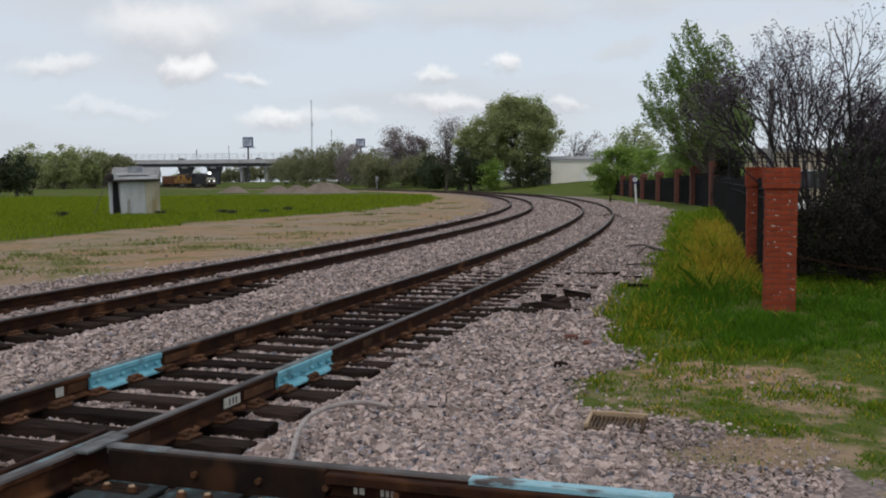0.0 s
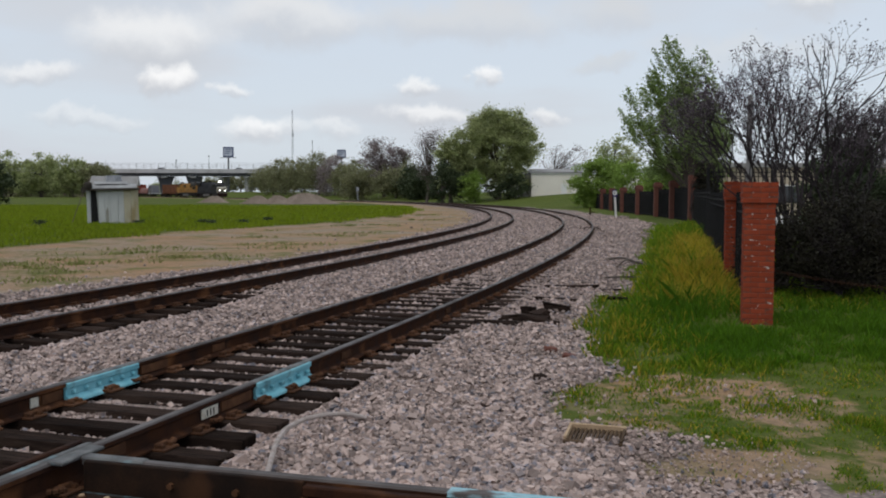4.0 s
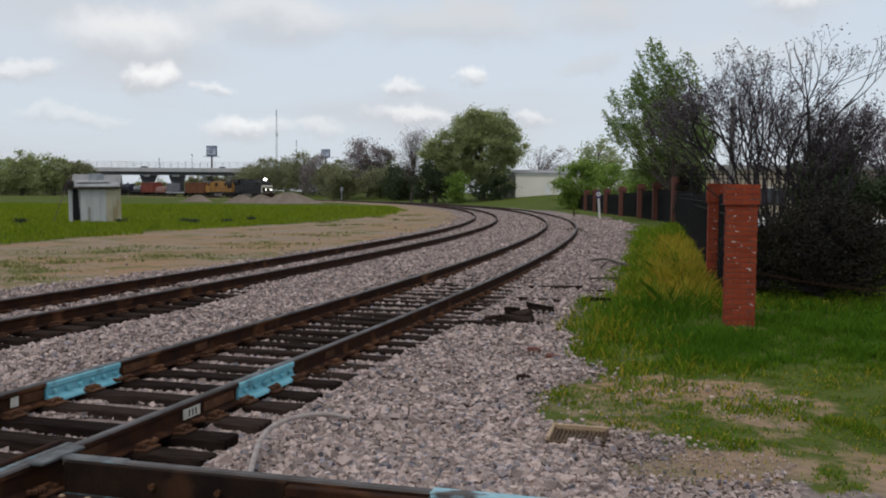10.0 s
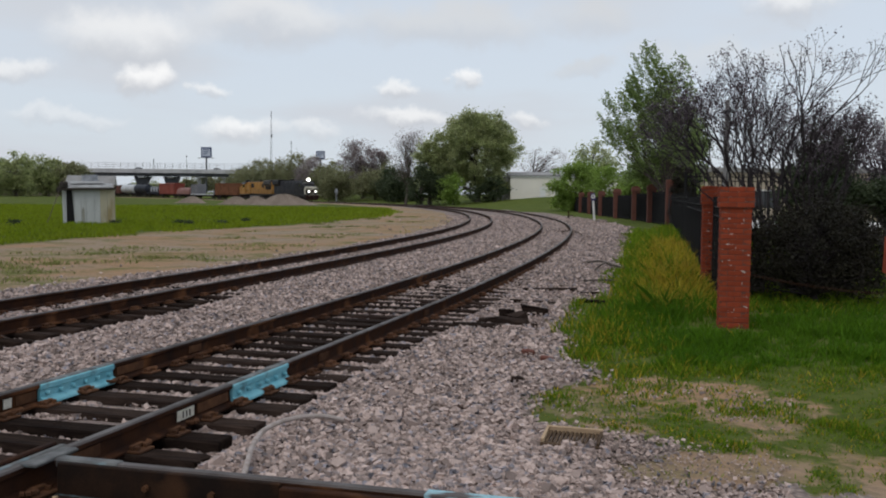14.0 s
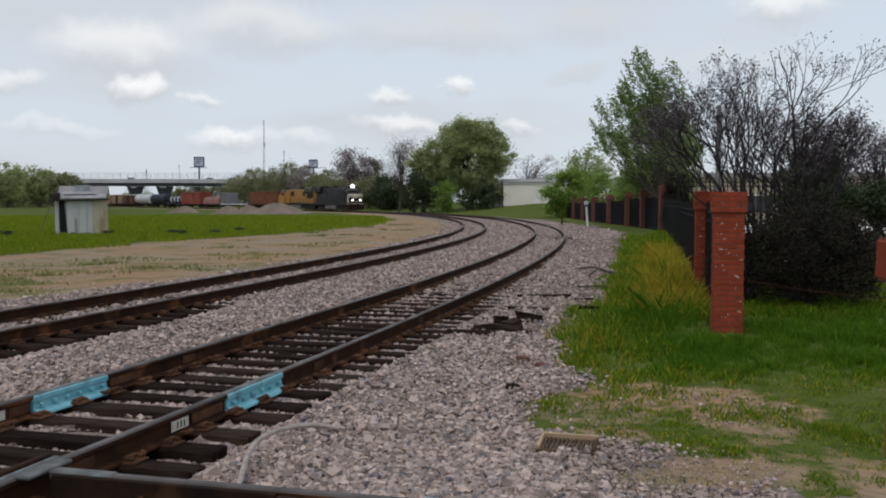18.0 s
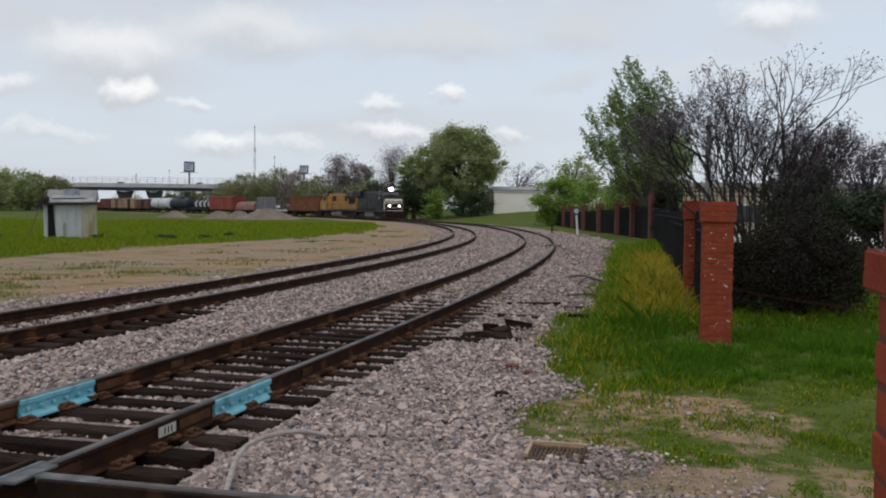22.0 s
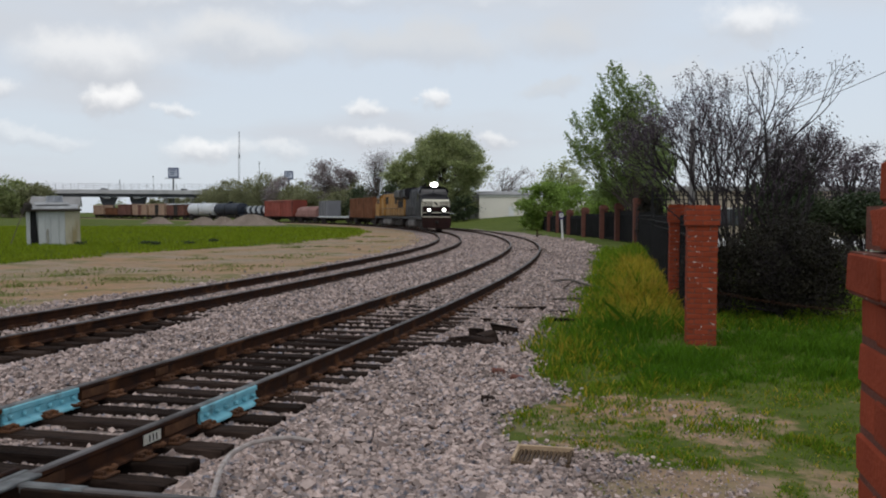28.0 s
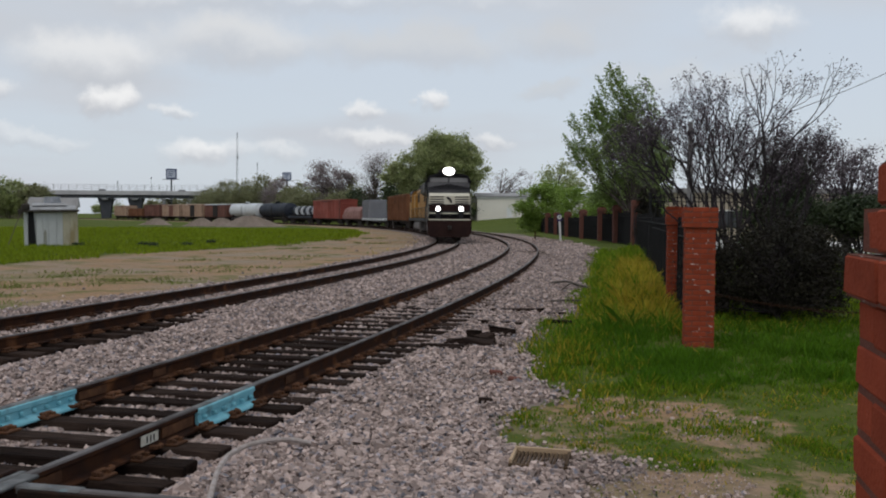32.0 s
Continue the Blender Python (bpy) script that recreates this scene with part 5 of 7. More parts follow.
# ---- the train ----
T = dict(
    black=mat("black_locomotive_paint", (0.010, 0.010, 0.012), (0.020, 0.018, 0.020), 1.2, 0.6, 0, 0.1, 20, spec=0.2),
    slate=mat("slate_hood_paint", (0.016, 0.016, 0.021), (0.026, 0.026, 0.033), 0.8, 0.5, 0, 0.1, 20),
    white=mat("white_stripe_paint", (0.62, 0.58, 0.47), (0.52, 0.48, 0.38), 2, 0.6),
    yellow=mat("golden_yellow_paint", (0.38, 0.195, 0.046), (0.29, 0.145, 0.04), 0.8, 0.55, 0, 0.1, 12, spots=((0.20, 0.11, 0.04), 1.2, 0.6, 0.75)),
    grey=mat("grey_roof_paint", (0.07, 0.066, 0.064), (0.045, 0.042, 0.04), 1, 0.6),
    rust=mat("rusty_brown_steel", (0.20, 0.088, 0.045), (0.14, 0.062, 0.034), 0.6, 0.85, 0, 0.3, 14, spots=((0.11, 0.05, 0.03), 1.3, 0.55, 0.72)),
    red=mat("faded_red_paint", (0.27, 0.065, 0.045), (0.20, 0.052, 0.04), 0.5, 0.7, 0, 0.2, 12, spots=((0.15, 0.06, 0.045), 1.1, 0.58, 0.75)),
    pink=mat("dull_reddish_cover", (0.27, 0.14, 0.12), (0.20, 0.105, 0.09), 0.7, 0.75, 0, 0.2, 12),
    tank=mat("black_tank_paint", (0.016, 0.020, 0.030), (0.028, 0.033, 0.045), 0.6, 0.6, 0, 0.1, 12, spec=0.15),
    pale=mat("pale_grey_car_paint", (0.60, 0.62, 0.63), (0.50, 0.52, 0.53), 0.5, 0.6, 0, 0.1, 10),
    load=mat("grey_load_cover", (0.19, 0.19, 0.205), (0.15, 0.15, 0.16), 0.5, 0.8, 0, 0.2, 8),
    tan=mat("tan_boxcar_paint", (0.40, 0.27, 0.19), (0.31, 0.21, 0.15), 0.5, 0.8, 0, 0.2, 12, spots=((0.2, 0.12, 0.08), 1.0, 0.6, 0.75)),
    brown=mat("brown_boxcar_paint", (0.17, 0.075, 0.055), (0.12, 0.055, 0.045), 0.5, 0.8, 0, 0.2, 12),
    under=mat("sooty_underframe", (0.022, 0.019, 0.018), (0.04, 0.032, 0.028), 2, 0.85),
    # the sky reflected in the cab glass is put into its grey base colour
    pane=mat("sky_grey_cab_glass", (0.24, 0.23, 0.225), (0.19, 0.18, 0.178), 2, 0.15, 0, 0, spec=0.6),
    wheel=mat("dull_wheel_steel", (0.05, 0.045, 0.042), (0.09, 0.07, 0.06), 4, 0.6, 0.4),
    pilot=mat("grimy_red_black_paint", (0.022, 0.011, 0.010), (0.034, 0.018, 0.015), 1.5, 0.8, 0, 0.2, 15, spec=0.08),
    # paler grey, which puts the light caught by the fuel tanks into their colour
    lit_grey=mat("lit_look_grey_steel", (0.17, 0.16, 0.155), (0.11, 0.10, 0.095), 1.2, 0.8, 0, 0.2, 15),
    haze=mat("worn_grey_paint", (0.14, 0.134, 0.138), (0.10, 0.096, 0.10), 1.2, 0.5),
    lamp=glow("lit_headlight", (1.0, 0.97, 0.92), 6.0),
)


def wheel_mesh():
    bm = tube((-0.755 - 0.065, 0, 0.47), (-0.755 + 0.065, 0, 0.47), 0.47, 0.47, 20)
    tube((-0.69, 0, 0.47), (-0.66, 0, 0.47), 0.50, 0.50, 20, bm)
    tube((0.755 - 0.065, 0, 0.47), (0.755 + 0.065, 0, 0.47), 0.47, 0.47, 20, bm)
    tube((0.66, 0, 0.47), (0.69, 0, 0.47), 0.50, 0.50, 20, bm)
    tube((-0.75, 0, 0.47), (0.75, 0, 0.47), 0.09, 0.09, 10, bm)
    return bm_mesh("wheelset", bm, T["wheel"])


WHEELSET = wheel_mesh()


def truck(car, y, axles):
    half = 1.05 if axles == 2 else 2.0
    bm = bmesh.new()
    for sx in (-1.0, 1.0):
        p = [(y - half - 0.35, 0.42), (y - half, 0.30), (y + half, 0.30), (y + half + 0.35, 0.42), (y + half + 0.3, 0.68), (y + 0.5, 0.95), (y - 0.5, 0.95), (y - half - 0.3, 0.68)]
        prism(p, "x", sx - 0.09, sx + 0.09, bm)
    box(-1.05, 1.05, y - 0.25, y + 0.25, 0.5, 0.95, 0.03, bm)
    t = part("truck", bm, T["under"], car)
    ys = (-0.88, 0.88) if axles == 2 else (-1.75, 0.0, 1.75)
    for dy in ys:
        part("wheelset", WHEELSET, None, t, at=pose(0, y + dy, 0))
    return t


def coupler(car, y, way):
    part("coupler", box(-0.12, 0.12, min(y, y + 0.7 * way), max(y, y + 0.7 * way), 0.75, 1.02, 0.03), T["under"], car)


def rails_along(car, x, y0, y1, z, n, material, name="handrail"):
    part(name, tube((x, y0, z), (x, y1, z), 0.03, 0.03, 6), material, car)
    for k in range(n):
        yy = y0 + (y1 - y0) * k / max(1, n - 1)
        part("stanchion", tube((x, yy, 1.42), (x, yy, z), 0.022, 0.022, 5), material, car)


def locomotive(label, paint, roof, striped, way):
    """A wide-nosed road locomotive, 22 m long; way: 1 with its cab ahead, -1 with its cab behind."""
    L = thing("locomotive", label, "locomotive", group="the freight train")
    w = way
    def yb(a, b):
        return (min(a * w, b * w), max(a * w, b * w))
    def bx(name, x0, x1, y0, y1, z0, z1, m, bev=0.03, lab=""):
        a, b = yb(y0, y1)
        return part(name, box(x0, x1, a, b, z0, z1, bev), m, L, lab)
    bx("frame", -1.45, 1.45, -11.0, 11.0, 1.12, 1.42, T["black"])
    bx("fuel_tank", -1.4, 1.4, -3.4, 3.2, 0.32, 1.11, T["lit_grey"], 0.15, "fuel tank with its lit look in pale grey")
    for e in (1, -1):
        part("pilot", prism([(-1.43, 1.44), (1.43, 1.44), (1.43, 0.5), (1.22, 0.27), (-1.22, 0.27), (-1.43, 0.55)], "y", *sorted((e * 11.01, e * 11.28))), T["pilot"], L, "black plough-shaped pilot")
        coupler(L, e * 11.28, e)
        for sx in (-1, 1):
            part("step", box(sx * 1.24 - 0.16, sx * 1.24 + 0.16, *sorted((e * 10.2, e * 10.9)), 0.45, 1.1, 0.02), T["under"], L)
    nose = part("nose", prism([(8.6 * w, 1.42), (10.55 * w, 1.42), (10.72 * w, 1.75), (10.62 * w, 2.95), (10.35 * w, 3.2), (8.6 * w, 3.58)], "x", -1.37, 1.37), paint, L)
    cab = part("cab", prism([(-1.42, 1.42), (1.42, 1.42), (1.44, 3.88), (1.2, 4.27), (0.55, 4.40), (-0.55, 4.40), (-1.2, 4.27), (-1.44, 3.88)], "y", *yb(6.2, 8.75)), paint, L)
    part("cab_roof", prism([(-1.54, 3.92), (-1.28, 4.36), (-0.6, 4.49), (0.6, 4.49), (1.28, 4.36), (1.54, 3.92), (1.47, 3.92), (1.22, 4.29), (0.56, 4.415), (-0.56, 4.415), (-1.22, 4.29), (-1.47, 3.92)], "y", *yb(6.1, 8.95)), roof, L)
    for sx in (-1, 1):
        a, b = sorted((sx * 0.04, sx * 1.28))
        part("windshield", box(a, b, *yb(8.755, 8.79), 3.90, 4.22, 0.03), T["pane"], L, "windshield with the sky's reflection in its grey colour")
        part("side_window", box(*sorted((sx * 1.432, sx * 1.465)), *yb(6.8, 8.2), 3.1, 3.75, 0.03), M["glass"], L)
        part("headlight_bracket", box(sx * 0.75 - 0.16, sx * 0.75 + 0.16, *yb(10.95, 11.15), 1.42, 2.28, 0.03), T["black"], L)
    part("brow", box(-1.22, 1.22, *yb(8.76, 8.86), 4.24, 4.32, 0.03), roof, L)
    hb = part("headlight_box", box(-0.44, 0.44, *yb(8.5, 9.0), 4.36, 4.92, 0.06), T["black"], L)
    if striped:
        # one glowing oval for the twin lenses, oversized to include the lamp's glare
        part("headlight", prism([(0.39 * math.cos(a), 4.64 + 0.26 * math.sin(a)) for a in [i * math.pi / 10 for i in range(20)]], "y", 9.0, 9.04), T["lamp"], hb, "lit white headlight enlarged to take in its glare")
        # ditch light discs also drawn wide, for their bloom
        for sx in (-0.75, 0.75):
            part("ditch_light", tube((sx, 11.15 * w, 2.10), (sx, 11.19 * w, 2.10), 0.15, 0.15, 16), T["lamp"], L, "lit white ditch light widened for its glare")
        def slope(z):
            return 10.72 - (z - 1.75) / 1.2 * 0.10
        part("panel", box(-1.33, 1.33, slope(2.75) - 0.06, slope(2.75) + 0.03, 2.40, 2.95), T["white"], nose, "cream-white nose panel")
        part("panel", prism([(slope(2.95) - 0.05, 2.951), (slope(2.95) + 0.02, 2.951), (10.42, 3.14), (10.33, 3.14)], "x", -1.33, 1.33), T["white"], nose, "cream-white nose panel")
        for z in (2.88, 2.72, 2.56, 2.44):
            for sx in (-1, 1):
                a, b = sorted((sx * 0.36, sx * 1.25))
                part("stripe", box(a, b, slope(2.75) + 0.031, slope(2.75) + 0.045, z - 0.032, z + 0.032), T["black"], nose, "black nose stripe")
        part("emblem", prism([(-0.18, 2.46), (-0.06, 2.52), (0.02, 2.66), (0.17, 2.78), (0.20, 2.90), (0.06, 2.88), (-0.10, 2.76), (-0.16, 2.62)], "y", slope(2.75) + 0.032, slope(2.75) + 0.05), T["black"], nose, "dark plain emblem shape")
        part("cab_front", box(-1.40, 1.40, 8.752, 8.775, 3.42, 3.89), T["haze"], cab, "grey panel under the windshield")
        part("chevron", prism([(-1.38, 3.45), (1.38, 3.45), (1.38, 3.56), (0.0, 3.80), (-1.38, 3.56)], "y", 8.776, 8.80), T["black"], cab, "black peaked band above the nose")
        part("stripe", box(-1.36, 1.36, 11.29, 11.31, 1.36, 1.44), T["white"], L, "white sill stripe")
        part("stripe", box(-1.34, 1.34, slope(1.8) - 0.03, slope(1.8) + 0.02, 1.77, 1.86), T["white"], nose, "white nose stripe")
        part("walkway", box(-1.40, 1.40, 10.75, 11.0, 1.43, 1.50, 0.01), T["pilot"], L)
        part("headlight_panel", box(-1.30, 1.30, slope(2.2) - 0.02, slope(2.2) + 0.03, 1.95, 2.38, 0.01), T["pilot"], nose, "dark panel between the ditch lights")
        for sx in (-1, 1):
            part("frame_edge", box(*sorted((sx * 1.375, sx * 1.40)), 10.2, 10.70, 1.45, 2.9), T["white"], L, "white edge line")
    hood = part("hood", box(-0.98, 0.98, *yb(-10.55, 6.19), 1.43, 4.35, 0.12), paint if not striped else T["slate"], L)
    part("hood_roof", box(-0.9, 0.9, *yb(-10.3, 6.0), 4.353, 4.52, 0.06), roof, L)
    part("radiator", prism([(-0.99, 3.4), (-1.52, 3.75), (-1.52, 4.5), (-1.2, 4.7), (1.2, 4.7), (1.52, 4.5), (1.52, 3.75), (0.99, 3.4)], "y", *yb(-10.3, -6.3)), roof, L, "flared radiator section")
    part("equipment_cabinet", box(-1.25, 1.25, *yb(3.6, 6.18), 1.44, 3.9, 0.08), paint, L)
    for k in range(10):
        for sx in (-1, 1):
            y = -5.9 + 0.95 * k
            part("hood_door", box(*sorted((sx * 0.985, sx * 1.005)), *yb(y, y + 0.85), 1.7, 3.6, 0.01), paint if not striped else T["slate"], hood)
    if not striped:
        for sx in (-1, 1):
            for y0, y1, z0, z1 in ((-10.2, -6.5, 2.5, 3.35), (1.2, 3.4, 3.0, 4.0), (-5.6, -4.0, 3.0, 3.9)):
                part("louvre", box(*sorted((sx * 1.006, sx * 1.02)), *yb(y0, y1), z0, z1, 0.005), T["under"], hood, "dark air intake louvres")
    for y in (-9.5, -8.2, -7.0):
        part("fan", tube((0, y * w, 4.7), (0, y * w, 4.82), 0.6, 0.6, 16), T["under"], L)
    part("exhaust", box(-0.3, 0.3, *yb(-1.5, -0.3), 4.52, 4.85, 0.05), T["under"], L)
    part("horn", tube((0.5, 5.0 * w, 4.5), (0.5, 5.6 * w, 4.8), 0.06, 0.12, 8), T["under"], L)
    for sx in (-1.48, 1.48):
        rails_along(L, sx, -10.8 * w, 6.0 * w, 2.4, 10, T["grey"])
    for sx in (-1.35, -0.5, 0.5, 1.35):
        part("handrail", tube((sx, 11.0 * w, 1.44), (sx, 11.0 * w, 2.4), 0.025, 0.025, 5), T["black"], L)
    truck(L, -7.2, 3)
    truck(L, 7.2, 3)
    return L


def car_base(name, label, length, category="freight car"):
    c = thing(name, label, category, group="the freight train")
    h = length / 2 - 0.5
    part("underframe", box(-1.2, 1.2, -h, h, 0.92, 1.12, 0.03), T["under"], c)
    part("centre_sill", box(-0.3, 0.3, -h - 0.1, h + 0.1, 0.62, 0.92, 0.03), T["under"], c)
    for e in (1, -1):
        coupler(c, e * h, e)
        truck(c, e * (h - 1.9), 2)
    return c, h


def ladder(c, x, y, z0, z1):
    for sy in (-0.2, 0.2):
        part("ladder_rail", tube((x, y + sy, z0), (x, y + sy, z1), 0.025, 0.025, 5), T["under"], c)
    n = int((z1 - z0) / 0.4)
    for k in range(n):
        z = z0 + 0.2 + 0.4 * k
        part("rung", tube((x, y - 0.2, z), (x, y + 0.2, z), 0.018, 0.018, 4), T["under"], c)


def ribbed_car(label, paint, length, top, name="gondola_car", ribs=12):
    c, h = car_base(name, label, length)
    bm = box(-1.48, 1.48, -h, h, 1.13, top)
    part("body", bm, paint, c)
    part("top_chord", box(-1.56, 1.56, -h - 0.05, h + 0.05, top, top + 0.16, 0.03), paint, c)
    for k in range(ribs):
        y = -h + 0.15 + (2 * h - 0.3) * k / (ribs - 1)
        for sx in (-1, 1):
            part("rib", box(*sorted((sx * 1.483, sx * 1.59)), y - 0.07, y + 0.07, 1.13, top, 0.01), paint, c)
    for e in (1, -1):
        for x in (-0.9, 0, 0.9):
            part("end_rib", box(x - 0.07, x + 0.07, *sorted((e * (h + 0.003), e * (h + 0.1))), 1.13, top, 0.01), paint, c)
    return c


def box_car(label, paint, length, top, door=None, cover=None):
    door, cover = door or paint, cover or paint
    c, h = car_base("box_car", label, length)
    part("body", box(-1.5, 1.5, -h, h, 1.13, top - 0.25), paint, c)
    part("roof", prism([(-1.58, top - 0.25), (1.58, top - 0.25), (1.5, top - 0.12), (0, top), (-1.5, top - 0.12)], "y", -h - 0.08, h + 0.08), cover, c)
    for sx in (-1, 1):
        part("door", box(*sorted((sx * 1.503, sx * 1.58)), -1.6, 1.6, 1.2, top - 0.4, 0.02), door, c)
        part("door_track", box(*sorted((sx * 1.503, sx * 1.62)), -3.3, 3.3, top - 0.4, top - 0.3), T["under"], c)
        for k in range(10):
            y = -h + 0.4 + k * (2 * h - 0.8) / 9
            if abs(y) > 1.75:
                part("side_post", box(*sorted((sx * 1.503, sx * 1.55)), y - 0.05, y + 0.05, 1.15, top - 0.28, 0.01), paint, c)
        ladder(c, sx * 1.56, h - 0.45, 1.0, top - 0.3)
    for e in (1, -1):
        for k in range(5):
            z = 1.5 + k * (top - 2.0) / 5
            part("end_rib", box(-1.4, 1.4, *sorted((e * (h + 0.003), e * (h + 0.08))), z, z + 0.18, 0.03), paint, c)
    return c


def tank_car(label, paint, length, r, name="tank_car", bands=()):
    c, h = car_base(name, label, length)
    zc = 1.18 + r
    bm = tube((0, -h + 0.75, zc), (0, h - 0.75, zc), r, r, 28)
    tube((0, h - 0.75, zc), (0, h - 0.25, zc), r, r * 0.45, 28, bm)
    tube((0, -h + 0.75, zc), (0, -h + 0.25, zc), r, r * 0.45, 28, bm)
    part("tank", bm, paint, c)
    part("dome", tube((0, 0, zc + r - 0.05), (0, 0, zc + r + 0.4), 0.5, 0.45, 16), paint, c)
    part("walkway", box(-0.7, 0.7, -1.4, 1.4, zc + r + 0.02, zc + r + 0.08), T["under"], c)
    for e in (1, -1):
        part("saddle", box(-1.2, 1.2, e * (h - 2.2) - 0.3, e * (h - 2.2) + 0.3, 1.12, zc - r * 0.55, 0.05), T["under"], c)
        part("end_platform", box(-1.45, 1.45, *sorted((e * (h - 0.6), e * h)), 1.13, 1.25), T["under"], c)
    ladder(c, r + 0.02, 0.0, 1.2, zc + r * 0.7)
    return c


def flat_car(label, length, load):
    c, h = car_base("flat_car", label, length)
    part("deck", box(-1.5, 1.5, -h, h, 1.13, 1.30, 0.02), T["load"], c)
    for sx in (-1, 1):
        part("side_sill", box(*sorted((sx * 1.503, sx * 1.55)), -h, h, 0.98, 1.30, 0.01), T["pale"], c, "pale side sill")
        for k in range(9):
            y = -h + 0.8 + k * (2 * h - 1.6) / 8
            part("stake_pocket", box(*sorted((sx * 1.553, sx * 1.62)), y - 0.08, y + 0.08, 1.0, 1.26), T["under"], c)
    if load == "block":
        for e in (1, -1):
            part("bulkhead", box(-1.45, 1.45, *sorted((e * (h - 0.25), e * (h - 0.05))), 1.30, 3.9 if e < 0 else 2.2, 0.02), T["load"], c)
    return c


def coil_car(label, length):
    c, h = car_base("coil_car", label, length)
    part("sides", box(-1.45, 1.45, -h, h, 1.13, 1.75, 0.03), T["pink"], c)
    prof = [(-1.4, 1.76)] + [(-1.38 * math.cos(a), 1.95 + 1.15 * math.sin(a)) for a in [i * math.pi / 10 for i in range(1, 10)]] + [(1.4, 1.76)]
    part("cover", prism(prof, "y", -h + 0.5, -0.1), T["pink"], c, "rounded dull red hood")
    part("cover", prism(prof, "y", 0.1, h - 0.5), T["pink"], c, "rounded dull red hood")
    return c


def roll_car(label, length):
    c, h = car_base("roll_car", label, length)
    part("deck", box(-1.5, 1.5, -h, h, 1.13, 1.55, 0.02), T["tank"], c)
    for k in range(4):
        y = -h + 2.2 + k * (2 * h - 4.4) / 3
        roll = part("roll", tube((0, y - 0.8, 2.5), (0, y + 0.8, 2.5), 0.95, 0.95, 24), T["tank"], c, "dark wrapped roll")
        part("roll_end", tube((0, y + 0.8, 2.5), (0, y + 0.9, 2.5), 0.93, 0.9, 24), T["pale"], roll, "white roll end")
        part("cradle", box(-1.2, 1.2, y - 0.5, y + 0.5, 1.55, 1.8, 0.03), T["under"], c)
    return c


CONSIST = [
    (locomotive("black locomotive with white nose stripes and lit headlights", T["black"], T["black"], True, 1), 22.6),
    (locomotive("golden yellow locomotive with a grey roof", T["yellow"], T["grey"], False, -1), 22.6),
    (ribbed_car("rusty brown open hopper car with ribbed sides", T["rust"], 18.3, 4.0, "hopper_car", 14), 18.7),
    (flat_car("bulkhead flat car with a pale side sill", 21.2, "block"), 21.6),
    (coil_car("low dull red covered coil car", 13.9), 14.3),
    (box_car("faded red box car with a sliding door", T["red"], 18.7, 4.5), 19.1),
    (roll_car("black flat car carrying rolls with white ends", 15.5), 15.9),
    (tank_car("black tank car with a small dome", T["tank"], 18.1, 1.5), 18.5),
    (tank_car("pale grey tank car with a small dome", T["pale"], 19.0, 1.55), 19.4),
    (box_car("dark brown box car with a pale roof", T["brown"], 16.0, 4.3, T["under"], T["pale"]), 16.4),
    (box_car("tan box car with rust-stained sides and a dark open door", T["tan"], 16.6, 4.4, T["under"]), 17.0),
    (box_car("tan box car with a dark door", T["tan"], 16.6, 4.4, T["brown"]), 17.0),
    (box_car("dark brown box car with ribbed ends", T["brown"], 16.6, 4.5), 17.0),
    (ribbed_car("rusty open gondola car with ribbed sides", T["rust"], 16.0, 3.2), 16.4),
    (box_car("tan box car at the tail of the visible train", T["tan"], 16.6, 4.4), 17.0),
]
CARGO = thing("cargo_block", "tall grey wrapped block lashed on a flat car", "cargo", group="the freight train")
part("block", box(-1.35, 1.35, -4.2, 0.9, 0.0, 2.75, 0.08), T["load"], CARGO)
for yy in (-3.4, -1.6, 0.1):
    part("strap", box(-1.37, 1.37, yy - 0.05, yy + 0.05, 0.0, 2.77), T["under"], CARGO)

# seconds and the place of the leading pilot along the far line
RUN = [(0, 314.6), (3.5, 286.6), (7, 258.3), (10, 234.0), (13, 210.0), (17, 178.8), (19, 163.0), (21, 146.8), (23, 130.1), (25, 113.7), (28, 89.8), (30, 74.0), (32, 58.2)]


def run_at(t):
    ts, ss = [a for a, _ in RUN], [b for _, b in RUN]
    g = np.gradient(ss, ts)
    k = min(max(int(np.searchsorted(ts, t)) - 1, 0), len(ts) - 2)
    h = ts[k + 1] - ts[k]
    u = (t - ts[k]) / h
    return (ss[k] * (2 * u ** 3 - 3 * u ** 2 + 1) + h * g[k] * (u ** 3 - 2 * u ** 2 + u) + ss[k + 1] * (3 * u ** 2 - 2 * u ** 3) + h * g[k + 1] * (u ** 3 - u ** 2))


def vehicle_pose(s_mid, half):
    xa, ya, _ = on_line(LINE_B, s_mid - half)
    xb, yb, _ = on_line(LINE_B, s_mid + half)
    return pose((xa + xb) / 2, (ya + yb) / 2, 0.18, 0, 0, -math.degrees(math.atan2(xa - xb, ya - yb)))


def motions():
    times = [0.5 * k for k in range(65)]
    offset = 0.0
    for k, (car, length) in enumerate(CONSIST):
        mid = offset + length / 2
        walk(car, [(t, vehicle_pose(run_at(t) + mid, length * 0.33)) for t in times])
        if k == 3:
            walk(CARGO, [(t, vehicle_pose(run_at(t) + mid, length * 0.33) @ pose(0, -5.6, 1.30)) for t in times])
        offset += length

# ---- the crossing and its hardware ----
CROSS_AT, CROSS_TURN = (-2.13, 5.50), -15.2


def straight_rail(length, extra=0.0):
    v, f, i = sweep([(0, -length / 2, 0), (0, length / 2, 0)], [0, 0], [(u, w + (extra if w > 0.1 else 0)) for u, w in RAIL_PROFILE], (7, 6, 8))
    return mesh_from("rail", v, f, [M["rail_side"], M["rail_top"]], i)


